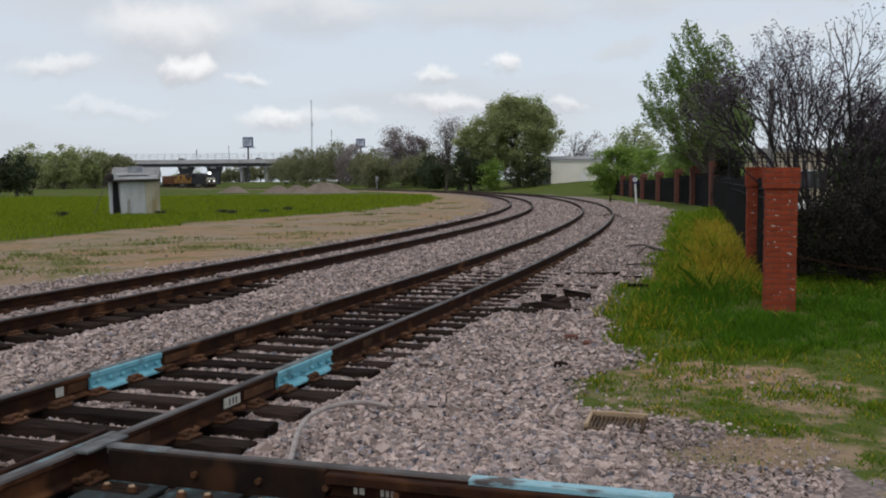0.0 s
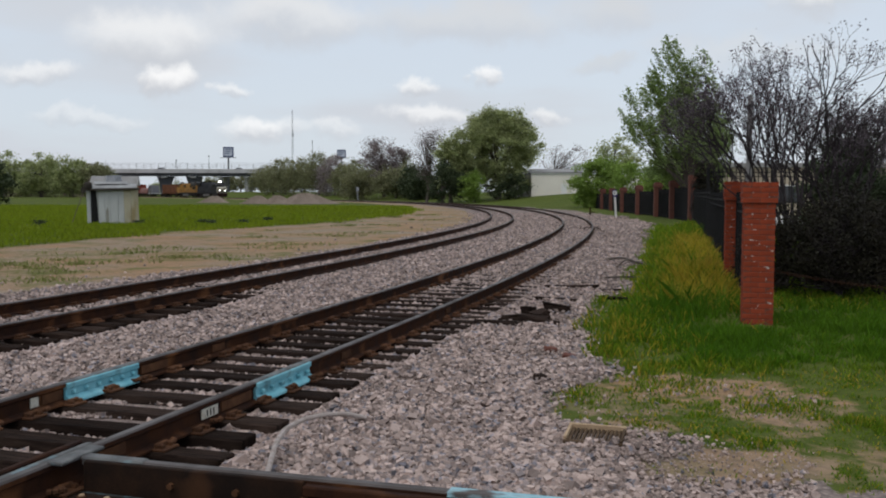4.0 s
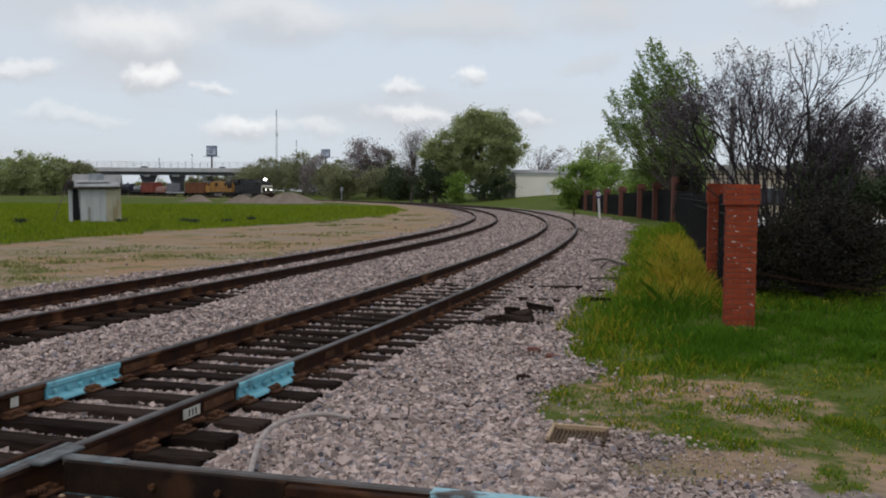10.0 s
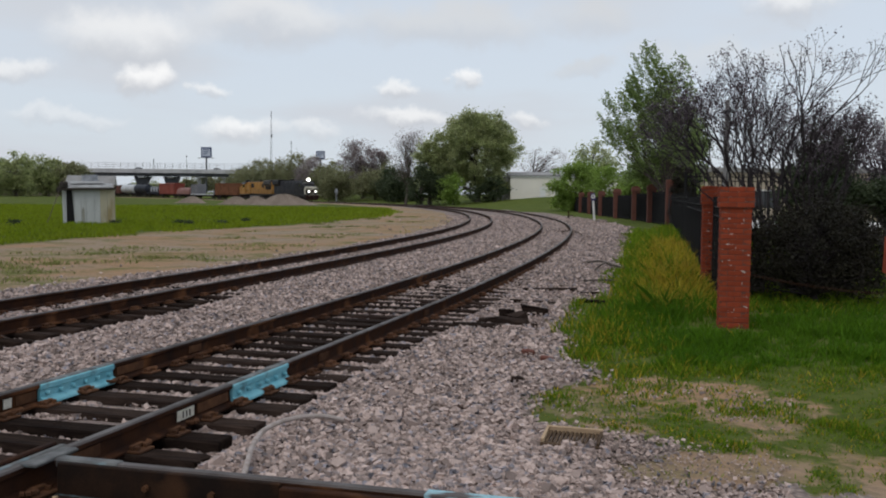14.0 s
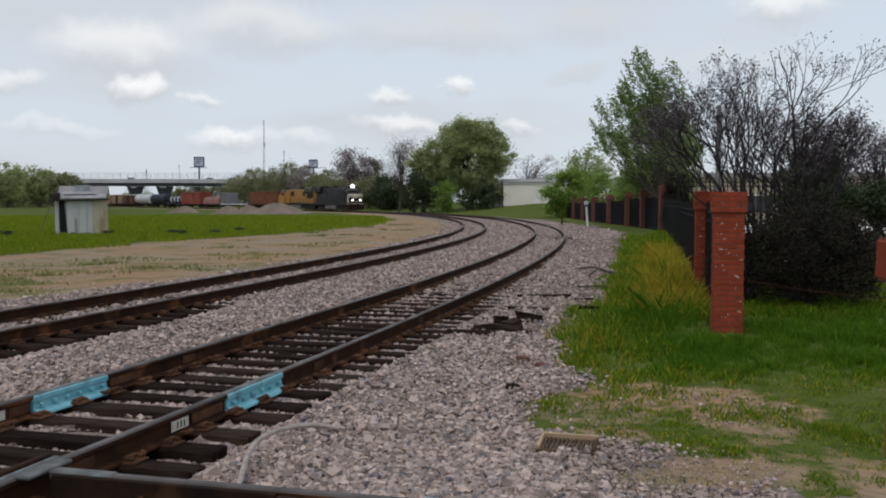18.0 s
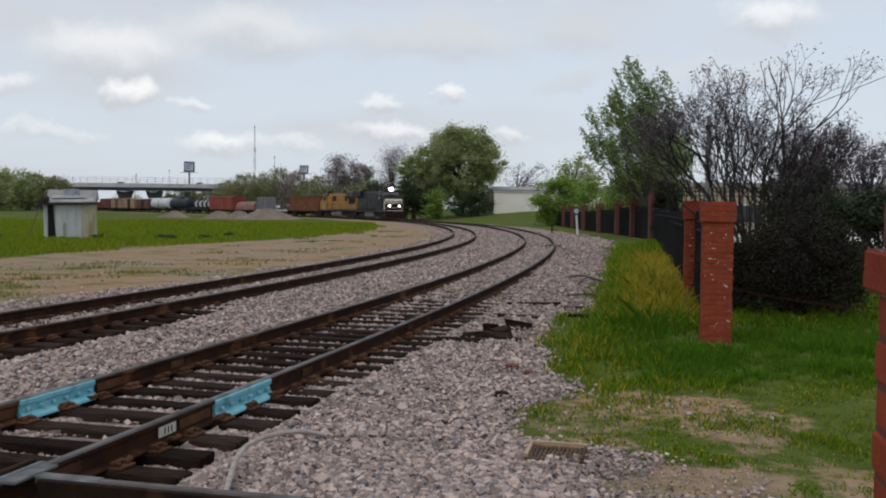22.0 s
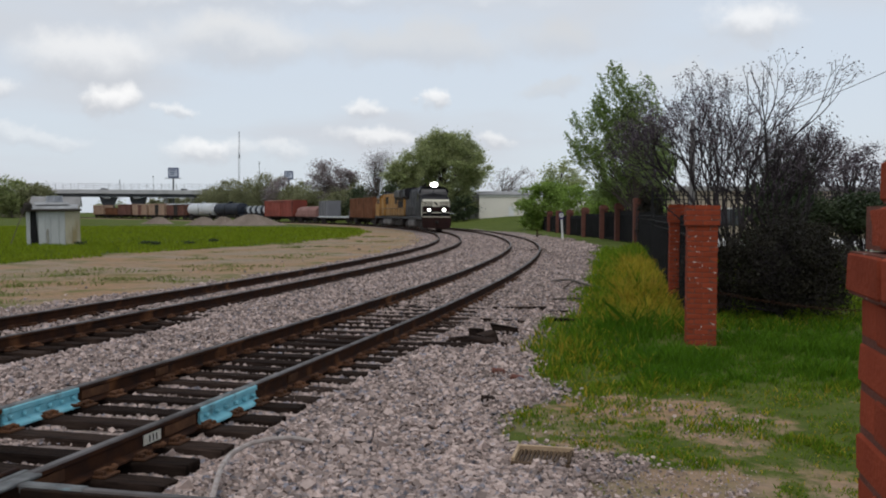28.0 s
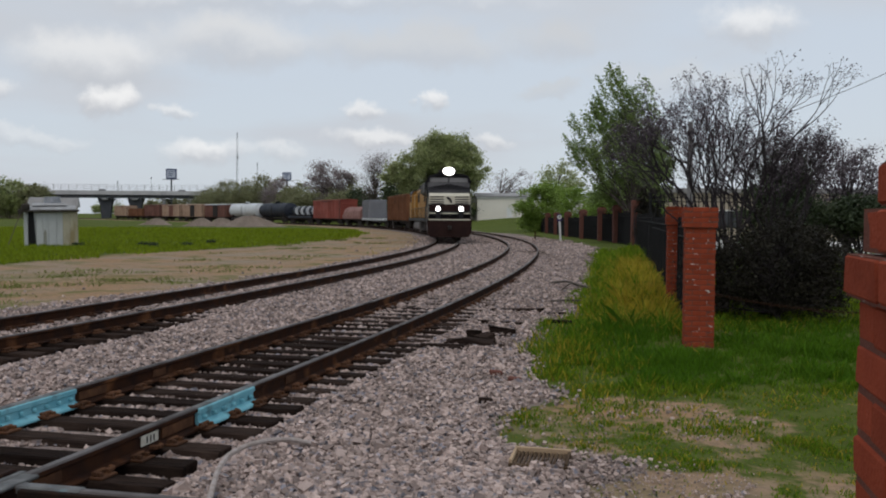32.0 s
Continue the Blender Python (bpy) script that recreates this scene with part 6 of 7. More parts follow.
def crossing():
    c = thing("track_crossing", "rusty crossing rails with a blue-painted crossing frog", "railway track", pose(CROSS_AT[0], CROSS_AT[1], 0.002, 0, 0, CROSS_TURN))
    along = Matrix.Rotation(radians(-90), 4, "Z")
    part("rail", straight_rail(7.4), None, c, at=Matrix.Translation((3.55, 0, 0)) @ along)
    part("rail", straight_rail(12.0), None, c, at=Matrix.Translation((1.5, -1.51, 0)) @ along)
    # guard bars beside both running rails
    part("guard_rail", box(1.34, 7.0, -0.115, -0.055, 0.10, 0.160, 0.008), M["rail_side"], c)
    part("guard_rail", box(-0.36, -0.305, -1.4, 0.30, 0.05, 0.172, 0.01), M["blue_worn"], c, "worn steel guard bar")
    part("guard_rail", box(-0.47, -0.42, -1.3, 0.35, 0.03, 0.165, 0.01), M["rail_side"], c, "worn steel guard bar")
    part("frog", box(-0.265, -0.15, -0.2, 0.2, 0.165, 0.187, 0.006), M["blue_worn"], c, "worn pale blue crossing frog")
    part("frog", box(-0.139, 0.28, -0.045, 0.045, 0.13, 0.1855, 0.01), M["blue_worn"], c, "worn pale blue rail head")
    # makes the near face of the crossing rail darker than the other rails
    part("web_plate", box(-0.10, 1.33, -0.080, -0.037, -0.03, 0.172, 0.006), M["web_black"], c, "near-black plate over the rail's web")
    # timber bearers and base plates on the near side
    for k in range(9):
        x = 0.1 + 0.5 * k
        part("timber", box(x - 0.2, x + 0.2, -2.7, -0.085, -0.24, -0.035 - 0.006 * (k % 2), 0.015), M["tie"], c)
        part("base_plate", box(x - 0.22, x + 0.22, -0.42, -0.085, -0.032, -0.010, 0.004), M["rail_side"] if k > 2 else M["blue_dull"], c)
        for dx in (-0.09, 0.08):
            b = part("bolt", tube((x + dx, -0.24, -0.010), (x + dx, -0.24, 0.022), 0.03, 0.026, 6), M["rust"], c)
            part("nut", tube((x + dx, -0.24, 0.022), (x + dx, -0.24, 0.030), 0.018, 0.016, 6), M["tan_wood"], b)
    for k in range(8):
        part("bolt", tube((0.5 + 0.42 * k, -0.055, 0.075), (0.5 + 0.42 * k, -0.105, 0.075), 0.022, 0.02, 6), M["rust"], c)
    # chalked letters worn past reading, as bars
    for x, w in ((1.50, 0.022), (1.535, 0.03), (1.66, 0.018), (1.69, 0.018), (1.72, 0.018)):
        part("mark", box(x, x + w, -0.0745, -0.0715, 0.05, 0.115), M["chalk"], c, "chalk mark")
    part("joint_bar", prism([(-0.040, 0.145), (-0.071, 0.14), (-0.071, 0.03), (-0.03, 0.0)], "x", 1.36, 2.13), M["rail_side"], c, "rust-brown rail joint bar")
    part("joint_bar", prism([(-0.044, 0.155), (-0.075, 0.15), (-0.07, 0.08), (-0.12, 0.02), (-0.12, 0.0), (-0.03, 0.0)], "x", 2.15, 3.25), M["blue"], c, "light blue insulated joint bar")
    part("joint_head", box(2.15, 3.22, -0.042, 0.042, 0.14, 0.186, 0.008), M["blue_chipped"], c, "chipped light blue rail head")
    return c


M["blue_dull"] = mat("grimy_blue_steel", (0.045, 0.055, 0.055), (0.03, 0.03, 0.03), 7, 0.8, 0.0, 0.2, 60, 0.002, spots=((0.09, 0.16, 0.18), 6.0, 0.55, 0.7))
M["blue_chipped"] = mat("chipped_light_blue_paint", (0.20, 0.43, 0.50), (0.38, 0.55, 0.59), 9, 0.6, 0.0, 0.3, 70, 0.003, spots=((0.10, 0.085, 0.08), 9, 0.58, 0.66), stretch=(0.4, 1, 1))
M["blue_worn"] = mat("worn_blue_steel", (0.15, 0.15, 0.145), (0.085, 0.085, 0.085), 7, 0.6, 0.2, 0.2, 60, 0.002, spots=((0.19, 0.31, 0.35), 5.0, 0.55, 0.72))
crossing()


def s_near(y):
    S, X, Y, T_ = LINE_A
    return float(np.interp(y, Y, S))


def joint(side, y0, y1):
    """Blue insulated joint bars on both faces of one rail."""
    s0, s1 = s_near(y0), s_near(y1)
    pts, hd = [], []
    for s in np.linspace(s0, s1, 5):
        x, y, th = on_line(LINE_A, s)
        pts.append((x + side * 0.755 * math.cos(th), y - side * 0.755 * math.sin(th), 0.0))
        hd.append(th)
    for face in (1, -1):
        prof = [(0.038, 0.172), (0.052, 0.165), (0.052, 0.128), (0.034, 0.118), (0.036, 0.060), (0.088, 0.036), (0.100, 0.020), (0.100, 0.004), (0.012, 0.016), (0.012, 0.13)]
        prof = [(u * face, v) for u, v in prof]
        if face < 0:
            prof = prof[::-1]
        v, f, _ = sweep(pts, hd, prof)
        bar = part("joint_bar", mesh_from("joint_bar", v, f, M["blue"]), None, track_near, "light blue insulated joint bar")
        for k in range(6):
            s = s0 + (s1 - s0) * (k + 0.5) / 6
            x, y, th = on_line(LINE_A, s)
            o = side * 0.755 + face * 0.03
            a = Vector((x + o * math.cos(th), y - o * math.sin(th), 0.088))
            d = Vector((math.cos(th), -math.sin(th), 0)) * face
            part("bolt", tube(a, a + d * 0.045, 0.020, 0.018, 6), M["blue"], bar)
    v, f, _ = sweep([(p[0], p[1], p[2]) for p in pts], hd, [(-0.039, 0.15), (0.039, 0.15), (0.039, 0.172), (0.028, 0.1815), (-0.028, 0.1815), (-0.039, 0.172)])
    part("joint_head", mesh_from("joint_head", v, f, M["blue_worn"]), None, track_near, "worn blue rail head")


joint(1, 7.98, 9.0)
joint(-1, 7.50, 8.46)
for side, y0, half, mat_name in ((1, 7.30, 0.12, "chalk"), (-1, 7.16, 0.045, "chalk"), (-1, 9.9, 0.13, "rust"), (1, 13.6, 0.13, "rust"), (1, 9.9, 0.13, "rust"), (1, 7.70, 0.24, "rust"), (-1, 7.36, 0.12, "rust"), (-1, 8.75, 0.22, "rust"), (1, 6.1, 0.2, "rust")):
    x, y, th = on_line(LINE_A, s_near(y0))
    o = side * 0.755
    m = pose(x + o * math.cos(th), y - o * math.sin(th), 0, 0, 0, -math.degrees(th))
    mark = part("paint_mark", box(0.0125, 0.022, -half, half, 0.045, 0.125, 0.002), M[mat_name], track_near, "pale painted patch" if mat_name == "chalk" else "orange rust patch", at=m)
    if mat_name == "chalk" and side == 1:
        for k in (-0.05, 0.0, 0.045):
            part("mark", box(0.0222, 0.0235, k, k + 0.018, 0.06, 0.11), M["iron"], mark)


def anchor_mesh():
    bm = bmesh.new()
    for k in range(5):
        a, b = math.pi * k / 5, math.pi * (k + 1) / 5
        tube((0.075 + 0.045 * math.sin(a), -0.05 * math.cos(a), 0.03), (0.075 + 0.045 * math.sin(b), -0.05 * math.cos(b), 0.03), 0.018, 0.018, 6, bm)
    return bm_mesh("rail_clip", bm, M["rust"])


CLIP = anchor_mesh()
rnd = random.Random(12)
for side in (-1, 1):
    for k in range(44):
        s = 2.2 + 0.62 * k + rnd.uniform(-0.1, 0.1)
        x, y, th = on_line(LINE_A, s)
        o = side * 0.755
        part("rail_clip", CLIP, None, track_near, at=pose(x + o * math.cos(th), y - o * math.sin(th), rnd.uniform(-0.005, 0.01), 0, 0, -math.degrees(th) + rnd.uniform(-15, 15)))

# ---- small things on the ballast ----


def tube_thing(name, pts, r, material, label, category):
    P = np.array(pts)
    u = np.linspace(0, len(P) - 1, len(P) * 6)
    q = np.stack([np.interp(u, np.arange(len(P)), P[:, k]) for k in range(3)], 1)
    for _ in range(4):
        q[1:-1] = (q[:-2] + 2 * q[1:-1] + q[2:]) / 4
    v, f = tube_arrays(q, np.full(len(q), r), 8)
    return thing(name, label, category, shape=mesh_np(name, v, f, material))


tube_thing("conduit", [(-1.18, 5.5, 0.0), (-1.20, 5.8, 0.05), (-1.245, 6.2, 0.075), (-1.25, 6.6, 0.08), (-1.17, 6.88, 0.08), (-1.04, 7.06, 0.075), (-0.88, 7.20, 0.05), (-0.74, 7.27, 0.0)], 0.019, M["cable"], "pale bent plastic conduit half buried in ballast", "conduit")


def drain_frame():
    g = thing("drain_grate", "tan drain grate in a wooden frame on the ballast", "drain grate", pose(0.99, 6.71, 0.015, 6, 0, -16))
    # far and left frame sides are paler; near side, right side and slats darker
    part("frame", box(-0.21, 0.21, 0.120, 0.143, -0.03, 0.040, 0.004), M["tan_wood"], g)
    part("frame", box(-0.21, 0.21, -0.158, -0.135, -0.05, 0.012, 0.004), M["slat_tan"], g)
    part("frame", box(-0.21, -0.188, -0.135, 0.120, -0.03, 0.036, 0.004), M["tan_wood"], g)
    part("frame", box(0.188, 0.21, -0.135, 0.120, -0.03, 0.028, 0.004), M["slat_tan"], g)
    for k in range(12):
        x = -0.17 + 0.031 * k
        part("slat", box(x - 0.009, x + 0.009, -0.134, 0.119, -0.012, 0.010, 0.003), M["slat_tan"], g)
    return g


drain_frame()


def timber(x, y, l, w, h, turn, label, lean=0.0, material="tie"):
    bm = box(-l / 2, l / 2, -w / 2, w / 2, 0, h, 0.012)
    r = random.Random(int(x * 1000 + y))
    for v in bm.verts:
        v.co += Vector((r.uniform(-0.06, 0.06), r.uniform(-0.03, 0.03), r.uniform(-0.022, 0.022)))
    return thing("timber", label, "timber", pose(x, y, ground_at(x, y) - 0.012, 0, lean, turn), "discarded wood beside the track", shape=bm, material=M[material])


for x, y, l, w, h, a, le in ((1.00, 12.85, 0.40, 0.20, 0.11, -6, 4), (1.14, 13.1, 0.24, 0.18, 0.17, 38, -9), (0.72, 13.0, 0.34, 0.14, 0.09, 16, -8), (1.50, 14.4, 0.42, 0.16, 0.13, -12, 5), (0.98, 13.3, 0.20, 0.14, 0.19, 64, 8), (1.26, 12.75, 0.20, 0.12, 0.08, -30, 6), (0.86, 12.6, 0.16, 0.10, 0.06, 40, 0), (0.50, 12.6, 0.55, 0.15, 0.06, -12, 0), (2.10, 17.6, 0.95, 0.13, 0.08, -14, 0), (2.72, 17.2, 0.45, 0.09, 0.06, 4, 0), (2.62, 15.7, 0.40, 0.11, 0.06, -20, 0)):
    timber(x, y, l, w, h, a, "broken piece of dark weathered tie on the ballast", le)
for x, y, l, a in ((1.10, 14.15, 0.95, -20), (1.62, 15.6, 0.8, -24)):
    timber(x, y, l, 0.07, 0.05, a, "thin splintered dark board on the ballast", 2.0)
for x, y, a, m in ((1.03, 10.53, 20, "brick_far"), (1.19, 10.08, -15, "brick_far"), (0.78, 8.98, 50, "tie")):
    thing("loose_brick", "loose %s lying on the ballast" % ("reddish broken brick" if m == "brick_far" else "dark broken brick end"), "brick", pose(x, y, ground_at(x, y) + 0.01, 4, 8, a), "loose bricks", shape=box(-0.07, 0.07, -0.045, 0.045, 0, 0.06, 0.012), material=M[m])
for k, pts in enumerate(([(3.9, 25.0, 0), (4.2, 24.2, 0.12), (4.3, 23.1, 0.1), (4.6, 22.0, 0.05), (5.0, 21.3, 0.02)], [(4.3, 23.1, 0.08), (4.0, 22.4, 0.2), (3.7, 22.0, 0.05)], [(3.0, 19.4, 0.02), (3.4, 19.3, 0.06), (3.9, 19.2, 0.04)])):
    tube_thing("fallen_branch", pts, 0.028 if k == 0 else 0.02, M["bark"], "fallen dark branch beside the track", "branch")


def marker_post():
    p = thing("marker_post", "leaning white marker post with a small round-cornered sign", "post", pose(11.48, 68.8, -0.05, 0, -4, 0))
    part("post", box(-0.07, 0.07, -0.05, 0.05, 0, 1.75, 0.01), M["white_paint"], p)
    plate = part("sign_plate", box(-0.17, 0.17, -0.075, -0.052, 1.55, 2.1, 0.03), M["purple"], p, "dark purple sign plate")
    part("sign_face", tube((0, -0.08, 1.85), (0, -0.09, 1.85), 0.16, 0.16, 16), M["white_paint"], plate)
    part("mark", box(-0.04, 0.04, -0.096, -0.091, 1.78, 1.92, 0.01), M["purple"], plate)
    return p


marker_post()
stub = thing("switch_stand", "small dark rusty switch stand beside the track", "switch stand", pose(10.3, 74.0, -0.05))
part("post", tube((0, 0, 0), (0, 0, 0.75), 0.07, 0.05, 8), M["rail_side"], stub)
part("base", box(-0.3, 0.3, -0.15, 0.15, 0, 0.12, 0.02), M["rail_side"], stub)
part("lever", box(-0.05, 0.4, -0.03, 0.03, 0.3, 0.36, 0.01), M["rail_side"], stub)
cp = thing("signal_post", "short grey signal post beside the distant wood", "post", pose(-21.5, 196, 0))
part("post", tube((0, 0, -0.1), (0, 0, 2.8), 0.12, 0.1, 8), M["steel_grey"], cp)
part("box", box(-0.3, 0.3, -0.2, 0.2, 2.0, 2.9, 0.04), M["steel_grey"], cp)
tube_thing("power_line", [(9.2, 30.0, 4.05), (11.0, 30.0, 4.68), (13.04, 30.0, 5.48), (14.34, 30.0, 5.99), (15.61, 30.0, 6.55), (21, 30.0, 9.1)], 0.010, M["iron"], "thin black overhead cable", "cable")
for k, (x, y, l, a) in enumerate(((-17.2, 49.8, 0.9, 30), (-15.0, 54, 0.7, 5), (-13.9, 52, 0.6, -20), (-12.8, 55, 0.8, 10), (-21.6, 47.5, 1.1, 0), (-12.4, 60, 0.9, 0))):
    tree(x, y, "low dark weed clump in the field grass", [(0, 0, 0.14, l * 0.4, 0.25, 0.16)], "leaf_dark", 160, 0.12, 0.02, 0.4, 14, 0.08, 8, 300 + k, "twig", "shrub")



def gate_chain(a, b, sag, links):
    """A slack chain hung between two posts, every other link turned on edge."""
    c = thing("chain", "slack dark iron chain hung from a brick pillar across the grass", "chain")
    turn, wire = 12, 5
    verts, faces = [], []
    for k in range(turn):
        t = 2 * math.pi * k / turn
        for q in range(wire):
            f = 2 * math.pi * q / wire
            verts.append(((0.047 + 0.0045 * math.cos(f)) * math.cos(t), (0.016 + 0.0045 * math.cos(f)) * math.sin(t), 0.0045 * math.sin(f)))
            faces.append((k * wire + q, (k + 1) % turn * wire + q, (k + 1) % turn * wire + (q + 1) % wire, k * wire + (q + 1) % wire))
    link = mesh_from("link", verts, faces, M["rail_side"])
    a, b = Vector(a), Vector(b)
    at = [a.lerp(b, k / links) - Vector((0, 0, 4 * sag * (k / links) * (1 - k / links))) for k in range(links + 1)]
    for k in range(links):
        d = at[k + 1] - at[k]
        m = Matrix.Translation((at[k] + at[k + 1]) / 2) @ d.to_track_quat("X", "Z").to_matrix().to_4x4() @ Matrix.Rotation(radians(90 * (k % 2)), 4, "X")
        part("link", link, None, c, at=m)
    return c


gate_chain((4.33, 12.90, 0.72), (9.6, 13.4, 0.70), 0.28, 84)
gate_post = thing("gate_post", "plain black iron post that holds the chain", "post", pose(9.64, 13.4, -0.06))
part("post", tube((0, 0, 0), (0, 0, 0.86), 0.045, 0.045, 10), M["iron"], gate_post)
part("cap", tube((0, 0, 0.861), (0, 0, 0.90), 0.055, 0.03, 10), M["iron"], gate_post)

# ---- ballast stones ----


SHARD_V = np.array([(x, y, z) for x in (-1, 1) for y in (-1, 1) for z in (-1, 1)], dtype=float) * 0.72
SHARD_F = np.array([(0, 1, 3), (0, 3, 2), (4, 6, 7), (4, 7, 5), (0, 4, 5), (0, 5, 1), (2, 3, 7), (2, 7, 6), (0, 2, 6), (0, 6, 4), (1, 5, 7), (1, 7, 3)])


def stone_shape(rng):
    """An angular piece of crushed rock."""
    return SHARD_V * rng.uniform(0.7, 1.22, (8, 1)) * rng.uniform(0.62, 1.15, 3) + rng.normal(0, 0.10, (8, 3))


def spin(rng, n):
    q = rng.normal(size=(n, 4))
    q /= np.linalg.norm(q, axis=1)[:, None]
    w, x, y, z = q.T
    return np.stack([np.stack([1 - 2 * (y * y + z * z), 2 * (x * y - z * w), 2 * (x * z + y * w)], -1), np.stack([2 * (x * y + z * w), 1 - 2 * (x * x + z * z), 2 * (y * z - x * w)], -1), np.stack([2 * (x * z - y * w), 2 * (y * z + x * w), 1 - 2 * (x * x + y * y)], -1)], 1)


def scatter_ballast():
    rng = np.random.default_rng(4)
    shapes = np.stack([stone_shape(rng) for _ in range(24)])
    n = 250000
    y = 4.4 + 80 * rng.random(n) ** 3.1
    x = (rng.random(n) * 1.55 - 1.12) * (0.62 * y) + 0.12 * y
    dA, _ = lateral(LINE_A, x, y)
    dB, _ = lateral(LINE_B, x, y)
    jx = rng.normal(0, 0.10, n)
    st, ea, _ = cover(x + jx, y + rng.normal(0, 0.12, n), dA + jx, dB + jx)
    keep = ((st > 0.5) | ((ea > 0.5) & (rng.random(n) < np.where(y < 6.8, 0.3, np.where(x > 0, 0.10, 0.008))) & (dB > -6))) & (np.abs(np.abs(dA) - 0.755) > 0.075) & (np.abs(np.abs(dB) - 0.755) > 0.075)
    # none on the crossing rails
    cx, cy = x - CROSS_AT[0], y - CROSS_AT[1]
    c, s = math.cos(radians(CROSS_TURN)), math.sin(radians(CROSS_TURN))
    u, v = cx * c + cy * s, -cx * s + cy * c
    keep &= ~((np.abs(v) < 0.08) | (np.abs(v + 1.51) < 0.08))
    keep &= ~((v < 0.1) & (rng.random(n) < 0.88))
    keep &= (np.abs(x - 0.98) > 0.21) | (np.abs(y - 6.81) > 0.14)
    x, y, dA, dB = x[keep], y[keep], dA[keep], dB[keep]
    n = len(x)
    size = np.where((ea[keep] > 0.4) & (x > 0.8), 0.5, 1.0) * np.where((x > 1.1) & (y < 7.2), 0.65, 1.0) * (0.0125 + 0.021 * rng.random(n) ** 1.9) * (1 + 0.6 * (rng.random(n) < 0.05)) * (1 + np.clip(y - 8, 0, 60) * 0.020)
    inside = (np.abs(dA) < 1.32) | (np.abs(dB) < 1.32)
    z = height(x, y, dB, dA) + np.where(inside, 0.012, size * 0.3 + 0.028 * rng.random(n) ** 2 + 0.014 * hash_noise(x, y, 0.25, 9))
    V = shapes[rng.integers(0, 24, n)]
    V = np.einsum("nij,nkj->nki", spin(rng, n), V) * size[:, None, None]
    V[:, :, 2] *= 0.8
    V += np.stack([x, y, z], 1)[:, None]
    F = SHARD_F[None] + (np.arange(n) * 8)[:, None, None]
    bed = thing("ballast", "crushed pinkish grey granite ballast along the tracks", "ballast", kind="stuff", shape=mesh_np("ballast", V.reshape(-1, 3), F.reshape(-1, 3), M["stone"]))
    # the nearest stones lie loose, each by itself
    single = [mesh_np("stone", s0 * 0.026, SHARD_F, M["stone_one"]) for s0 in shapes[:12]]
    for k in range(300):
        px, py = rng.uniform(-0.7, 0.75), rng.uniform(5.25, 6.4)
        d, _ = lateral(LINE_B, [px], [py])
        part("stone", single[k % 12], None, bed, at=pose(px, py, float(height(np.array([px]), np.array([py]), d)[0]) + 0.028, *rng.uniform(0, 360, 3)))
    return bed


scatter_ballast()

# ---- grass ----


def blades(rng, x, y, z, h, w, lean=0.45):
    n = len(x)
    a = rng.uniform(0, 2 * np.pi, n)
    base = np.stack([x, y, z], 1)
    side = np.stack([np.cos(a), np.sin(a), np.zeros(n)], 1) * (w / 2)[:, None]
    tip = base + np.stack([rng.normal(0, lean, n) * h, rng.normal(0, lean, n) * h, h], 1)
    mid = base + (tip - base) * 0.55 + np.stack([np.zeros(n), np.zeros(n), 0.12 * h], 1)
    V = np.stack([base - side, base + side, mid + side * 0.7, tip, mid - side * 0.7], 1)
    f = np.arange(n)[:, None] * 5
    return V.reshape(-1, 3), f + np.array([[0, 1, 2, 3, 4]])


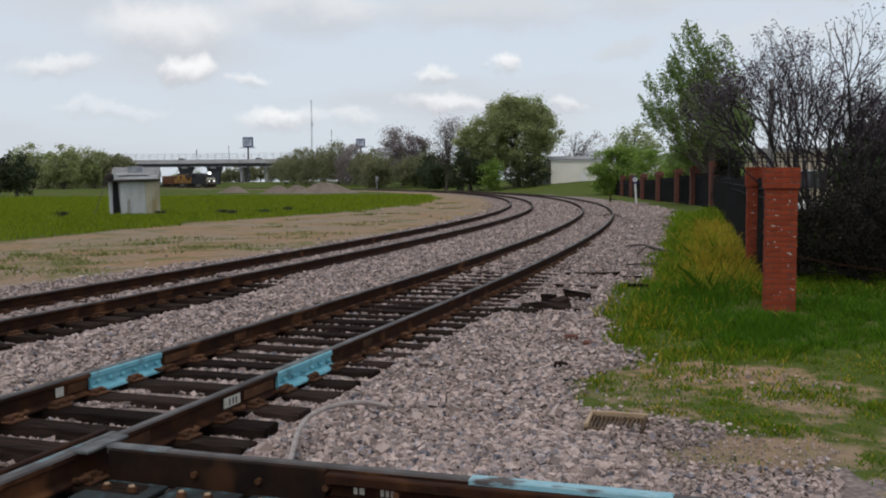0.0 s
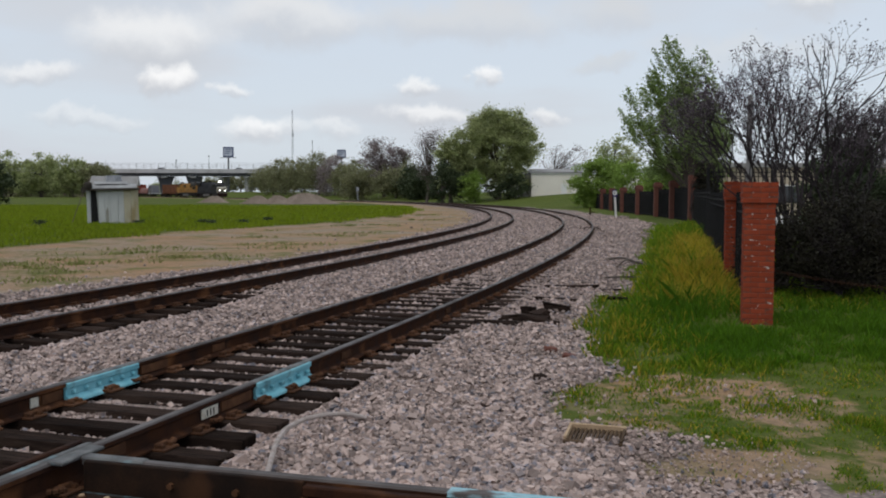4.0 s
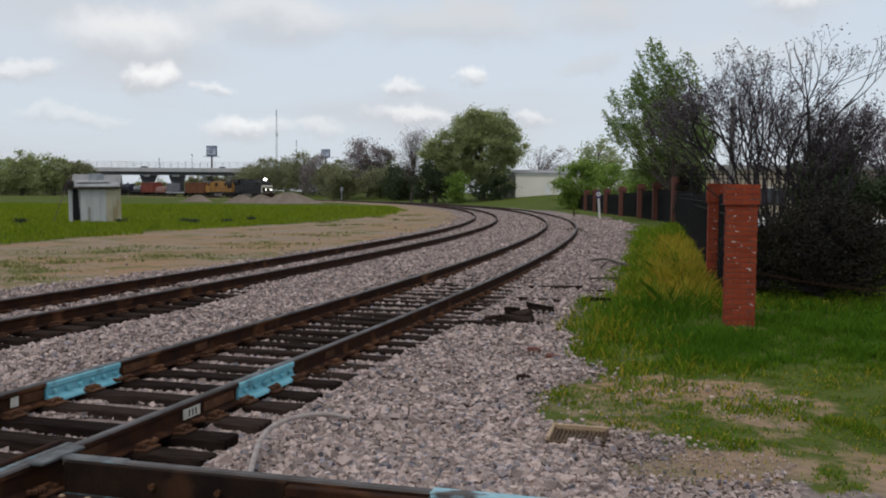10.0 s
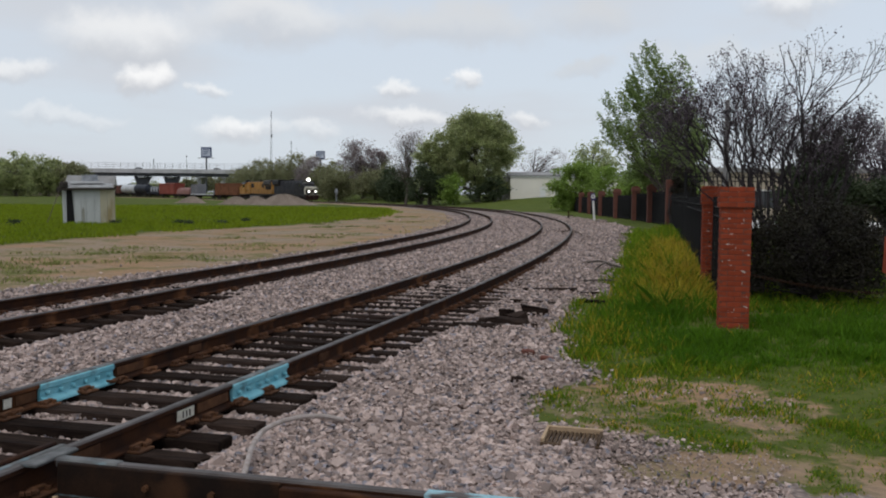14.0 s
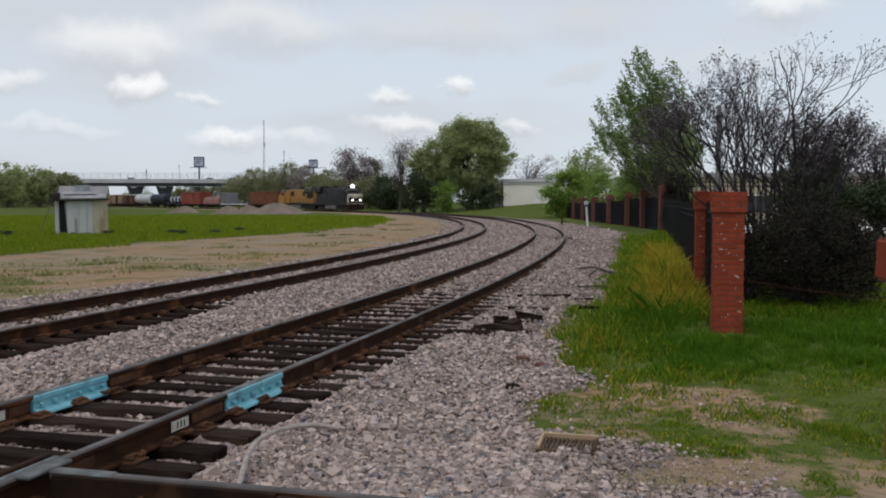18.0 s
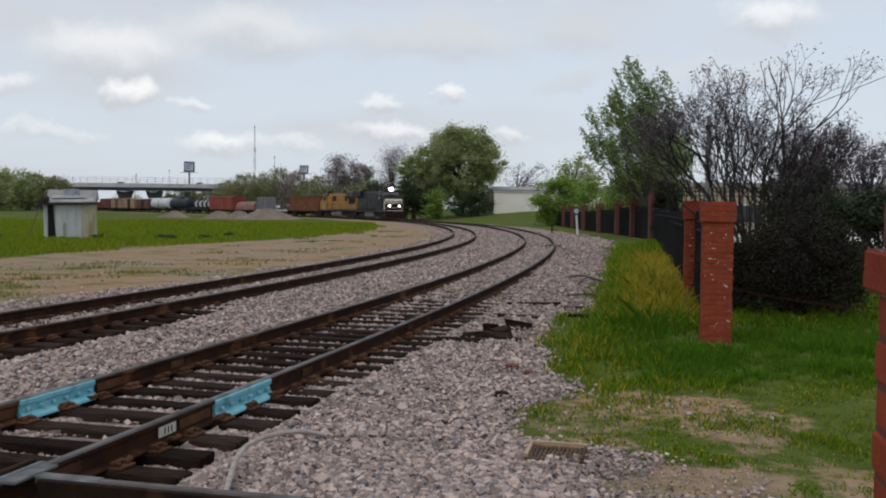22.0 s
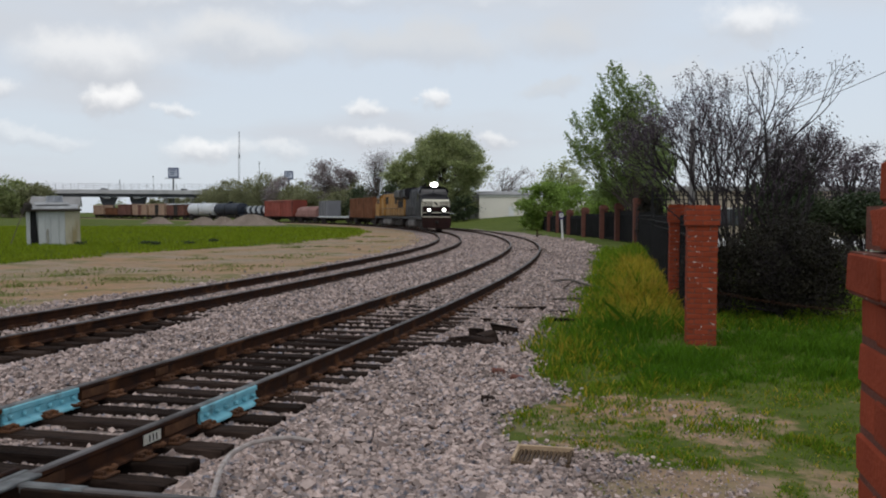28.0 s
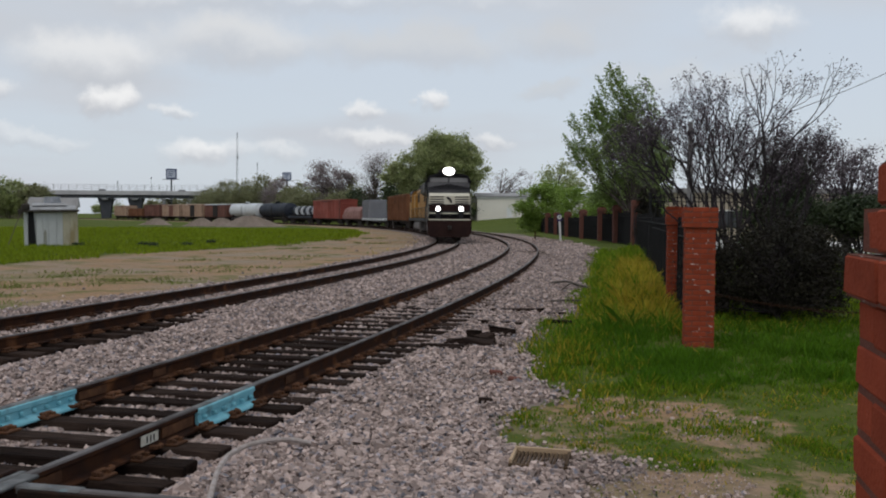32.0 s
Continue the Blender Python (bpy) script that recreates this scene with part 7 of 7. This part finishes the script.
def lawn():
    rng = np.random.default_rng(8)
    n = 380000
    y = 4.8 + 46 * rng.random(n) ** 1.75
    x = rng.uniform(-0.05, 0.62, n) * y + 0.4
    dA, _ = lateral(LINE_A, x, y)
    dB, _ = lateral(LINE_B, x, y)
    st, ea, dr = cover(x, y, dA, dB)
    patch = hash_noise(x, y, 0.55, 21) * 0.35 + hash_noise(x + y * 0.4, y, 1.7, 23) * 0.25 + hash_noise(x, y, 0.17, 22) * 0.4
    fence = x - (0.98 + 0.2405 * y)
    thin = np.where(y < 9.4, 0.30 + 0.7 * sstep(patch, 0.36, 0.62), 0.25 + 0.75 * sstep(patch, 0.33, 0.62))
    edge = np.interp(y, EDGE_Y, EDGE_X)
    clump = hash_noise(x, y, 0.11, 27) * 0.6 + hash_noise(x, y, 0.28, 28) * 0.4
    fringe = sstep(x - edge + 0.5 * (hash_noise(x, y, 0.5, 29) - 0.5), -0.1, 0.45)
    keep = (st < 0.5) & (rng.random(n) > ea * 0.97) & (rng.random(n) < thin * (0.35 + 0.65 * fringe)) & (rng.random(n) < 0.25 + 1.1 * sstep(clump, 0.3, 0.65))
    tall = sstep(y, 12.5, 15) * np.exp(-((fence + 0.7) / 0.8) ** 2) * (fence < 0.1)
    h = (0.012 + 0.055 * patch + 0.075 * patch * sstep(y, 8.8, 10.5) + 0.03 * sstep(y, 10, 12)) * rng.uniform(0.5, 1.4, n) + 0.30 * tall * rng.uniform(0.3, 1.0, n)
    h *= (0.6 + 0.8 * clump) * (0.55 + 0.9 * hash_noise(x, y, 0.42, 46))
    h += 0.10 * np.exp(-((x - edge - 0.35) / 0.25) ** 2) * sstep(y, 10, 11.5) * rng.uniform(0, 1, n)
    h *= 1 - 0.75 * np.exp(-(((x - 4.0) / 0.6) ** 2 + ((y - 12.4) / 0.55) ** 2))
    w = 0.006 + 0.0009 * y
    dryness = (dr * 0.95 + 0.15 * sstep(hash_noise(x, y, 0.9, 24), 0.5, 0.8) + 0.20 * (y < 9.4) + 0.22 * (y > 9.4) * sstep(3.4 - x, 0, 1.2)) > rng.random(n)
    deep = (0.92 * sstep(y, 9.3, 10.2) * sstep(16.5 - y, 0, 3) * sstep(x + 0.6 * (hash_noise(x, y, 0.9, 43) - 0.5), 1.9, 3.2) + 0.25 * sstep(hash_noise(x, y, 0.6, 44), 0.5, 0.75) * (y > 9.6) + 0.25 * (y < 9.4)) > rng.random(n)
    dryness &= ~deep
    for name, sel, m, lab in (("grass", keep & ~dryness & ~deep, "grass", "green uneven grass beside the ballast"), ("grass", keep & deep, "grass_deep", "lush deep green grass round the brick pillar"), ("dry_grass", keep & dryness, "grass_dry", "tall yellowing grass along the fence")):
        zz = height(x[sel], y[sel], dB[sel]) - 0.01
        v, f = blades(rng, x[sel], y[sel], zz, h[sel], np.broadcast_to(w, n)[sel])
        thing(name, lab, "grass", kind="stuff", shape=mesh_np(name, v, f, M[m]))


lawn()


def field():
    rng = np.random.default_rng(9)
    n = 150000
    y = 13 + 110 * rng.random(n) ** 1.25
    x = -rng.uniform(0.02, 0.62, n) * y - 1.0
    dA, _ = lateral(LINE_A, x, y)
    dB, _ = lateral(LINE_B, x, y)
    fd = np.interp(y, FIELD_Y, FIELD_D)
    patch = hash_noise(x, y, 1.1, 31) * 0.55 + hash_noise(x, y, 0.35, 32) * 0.45
    green = dB < fd + (hash_noise(x, y, 2.0, 33) - 0.5) * 2.2
    gsel = green & (rng.random(n) < 0.45 + 0.5 * patch)
    h = (0.10 + 0.16 * patch) * rng.uniform(0.5, 1.4, n)
    w = 0.010 + 0.0009 * y
    zz = height(x, y, dB) - 0.01
    v, f = blades(rng, x[gsel], y[gsel], zz[gsel], h[gsel], w[gsel])
    thing("field_grass", "green field grass beyond the tracks", "grass", kind="stuff", shape=mesh_np("field_grass", v, f, M["grass_field"]))


def weed_clumps():
    """Low weeds in uneven clumps on the bare earth beyond the far track."""
    rng = np.random.default_rng(19)
    along = rng.uniform(9, 75, 210)
    off = np.where(along < 30, rng.normal(-6.2, 1.3, 210), rng.uniform(-11.0, -4.5, 210))
    keep = rng.random(210) < np.clip(1.35 - along / 34, 0.12, 1)
    X, Y = [], []
    for s, d in zip(along[keep], off[keep]):
        cx, cy, th = on_line(LINE_B, s)
        n = int(rng.uniform(20, 110))
        r = rng.uniform(0.10, 0.42)
        a, b = rng.normal(0, r * 1.5, n), rng.normal(0, r, n)
        X.append(cx + d * math.cos(th) + a)
        Y.append(cy - d * math.sin(th) + b)
    x, y = np.concatenate(X), np.concatenate(Y)
    dB, _ = lateral(LINE_B, x, y)
    ok = dB < -2.9
    x, y, dB = x[ok], y[ok], dB[ok]
    v, f = blades(rng, x, y, height(x, y, dB) - 0.01, rng.uniform(0.03, 0.13, len(x)), 0.018 + 0.0007 * y, 0.7)
    thing("weeds", "low olive weeds in clumps on the bare earth", "grass", kind="stuff", shape=mesh_np("weeds", v, f, M["weed"]))


M["grass_field"] = leafy("field_grass_blades", (0.175, 0.24, 0.010), (0.225, 0.275, 0.018), 0.3, 0.45)
M["weed"] = leafy("olive_weeds", (0.19, 0.22, 0.06), (0.25, 0.25, 0.09), 0.35, 0.45)
field()
weed_clumps()

motions()
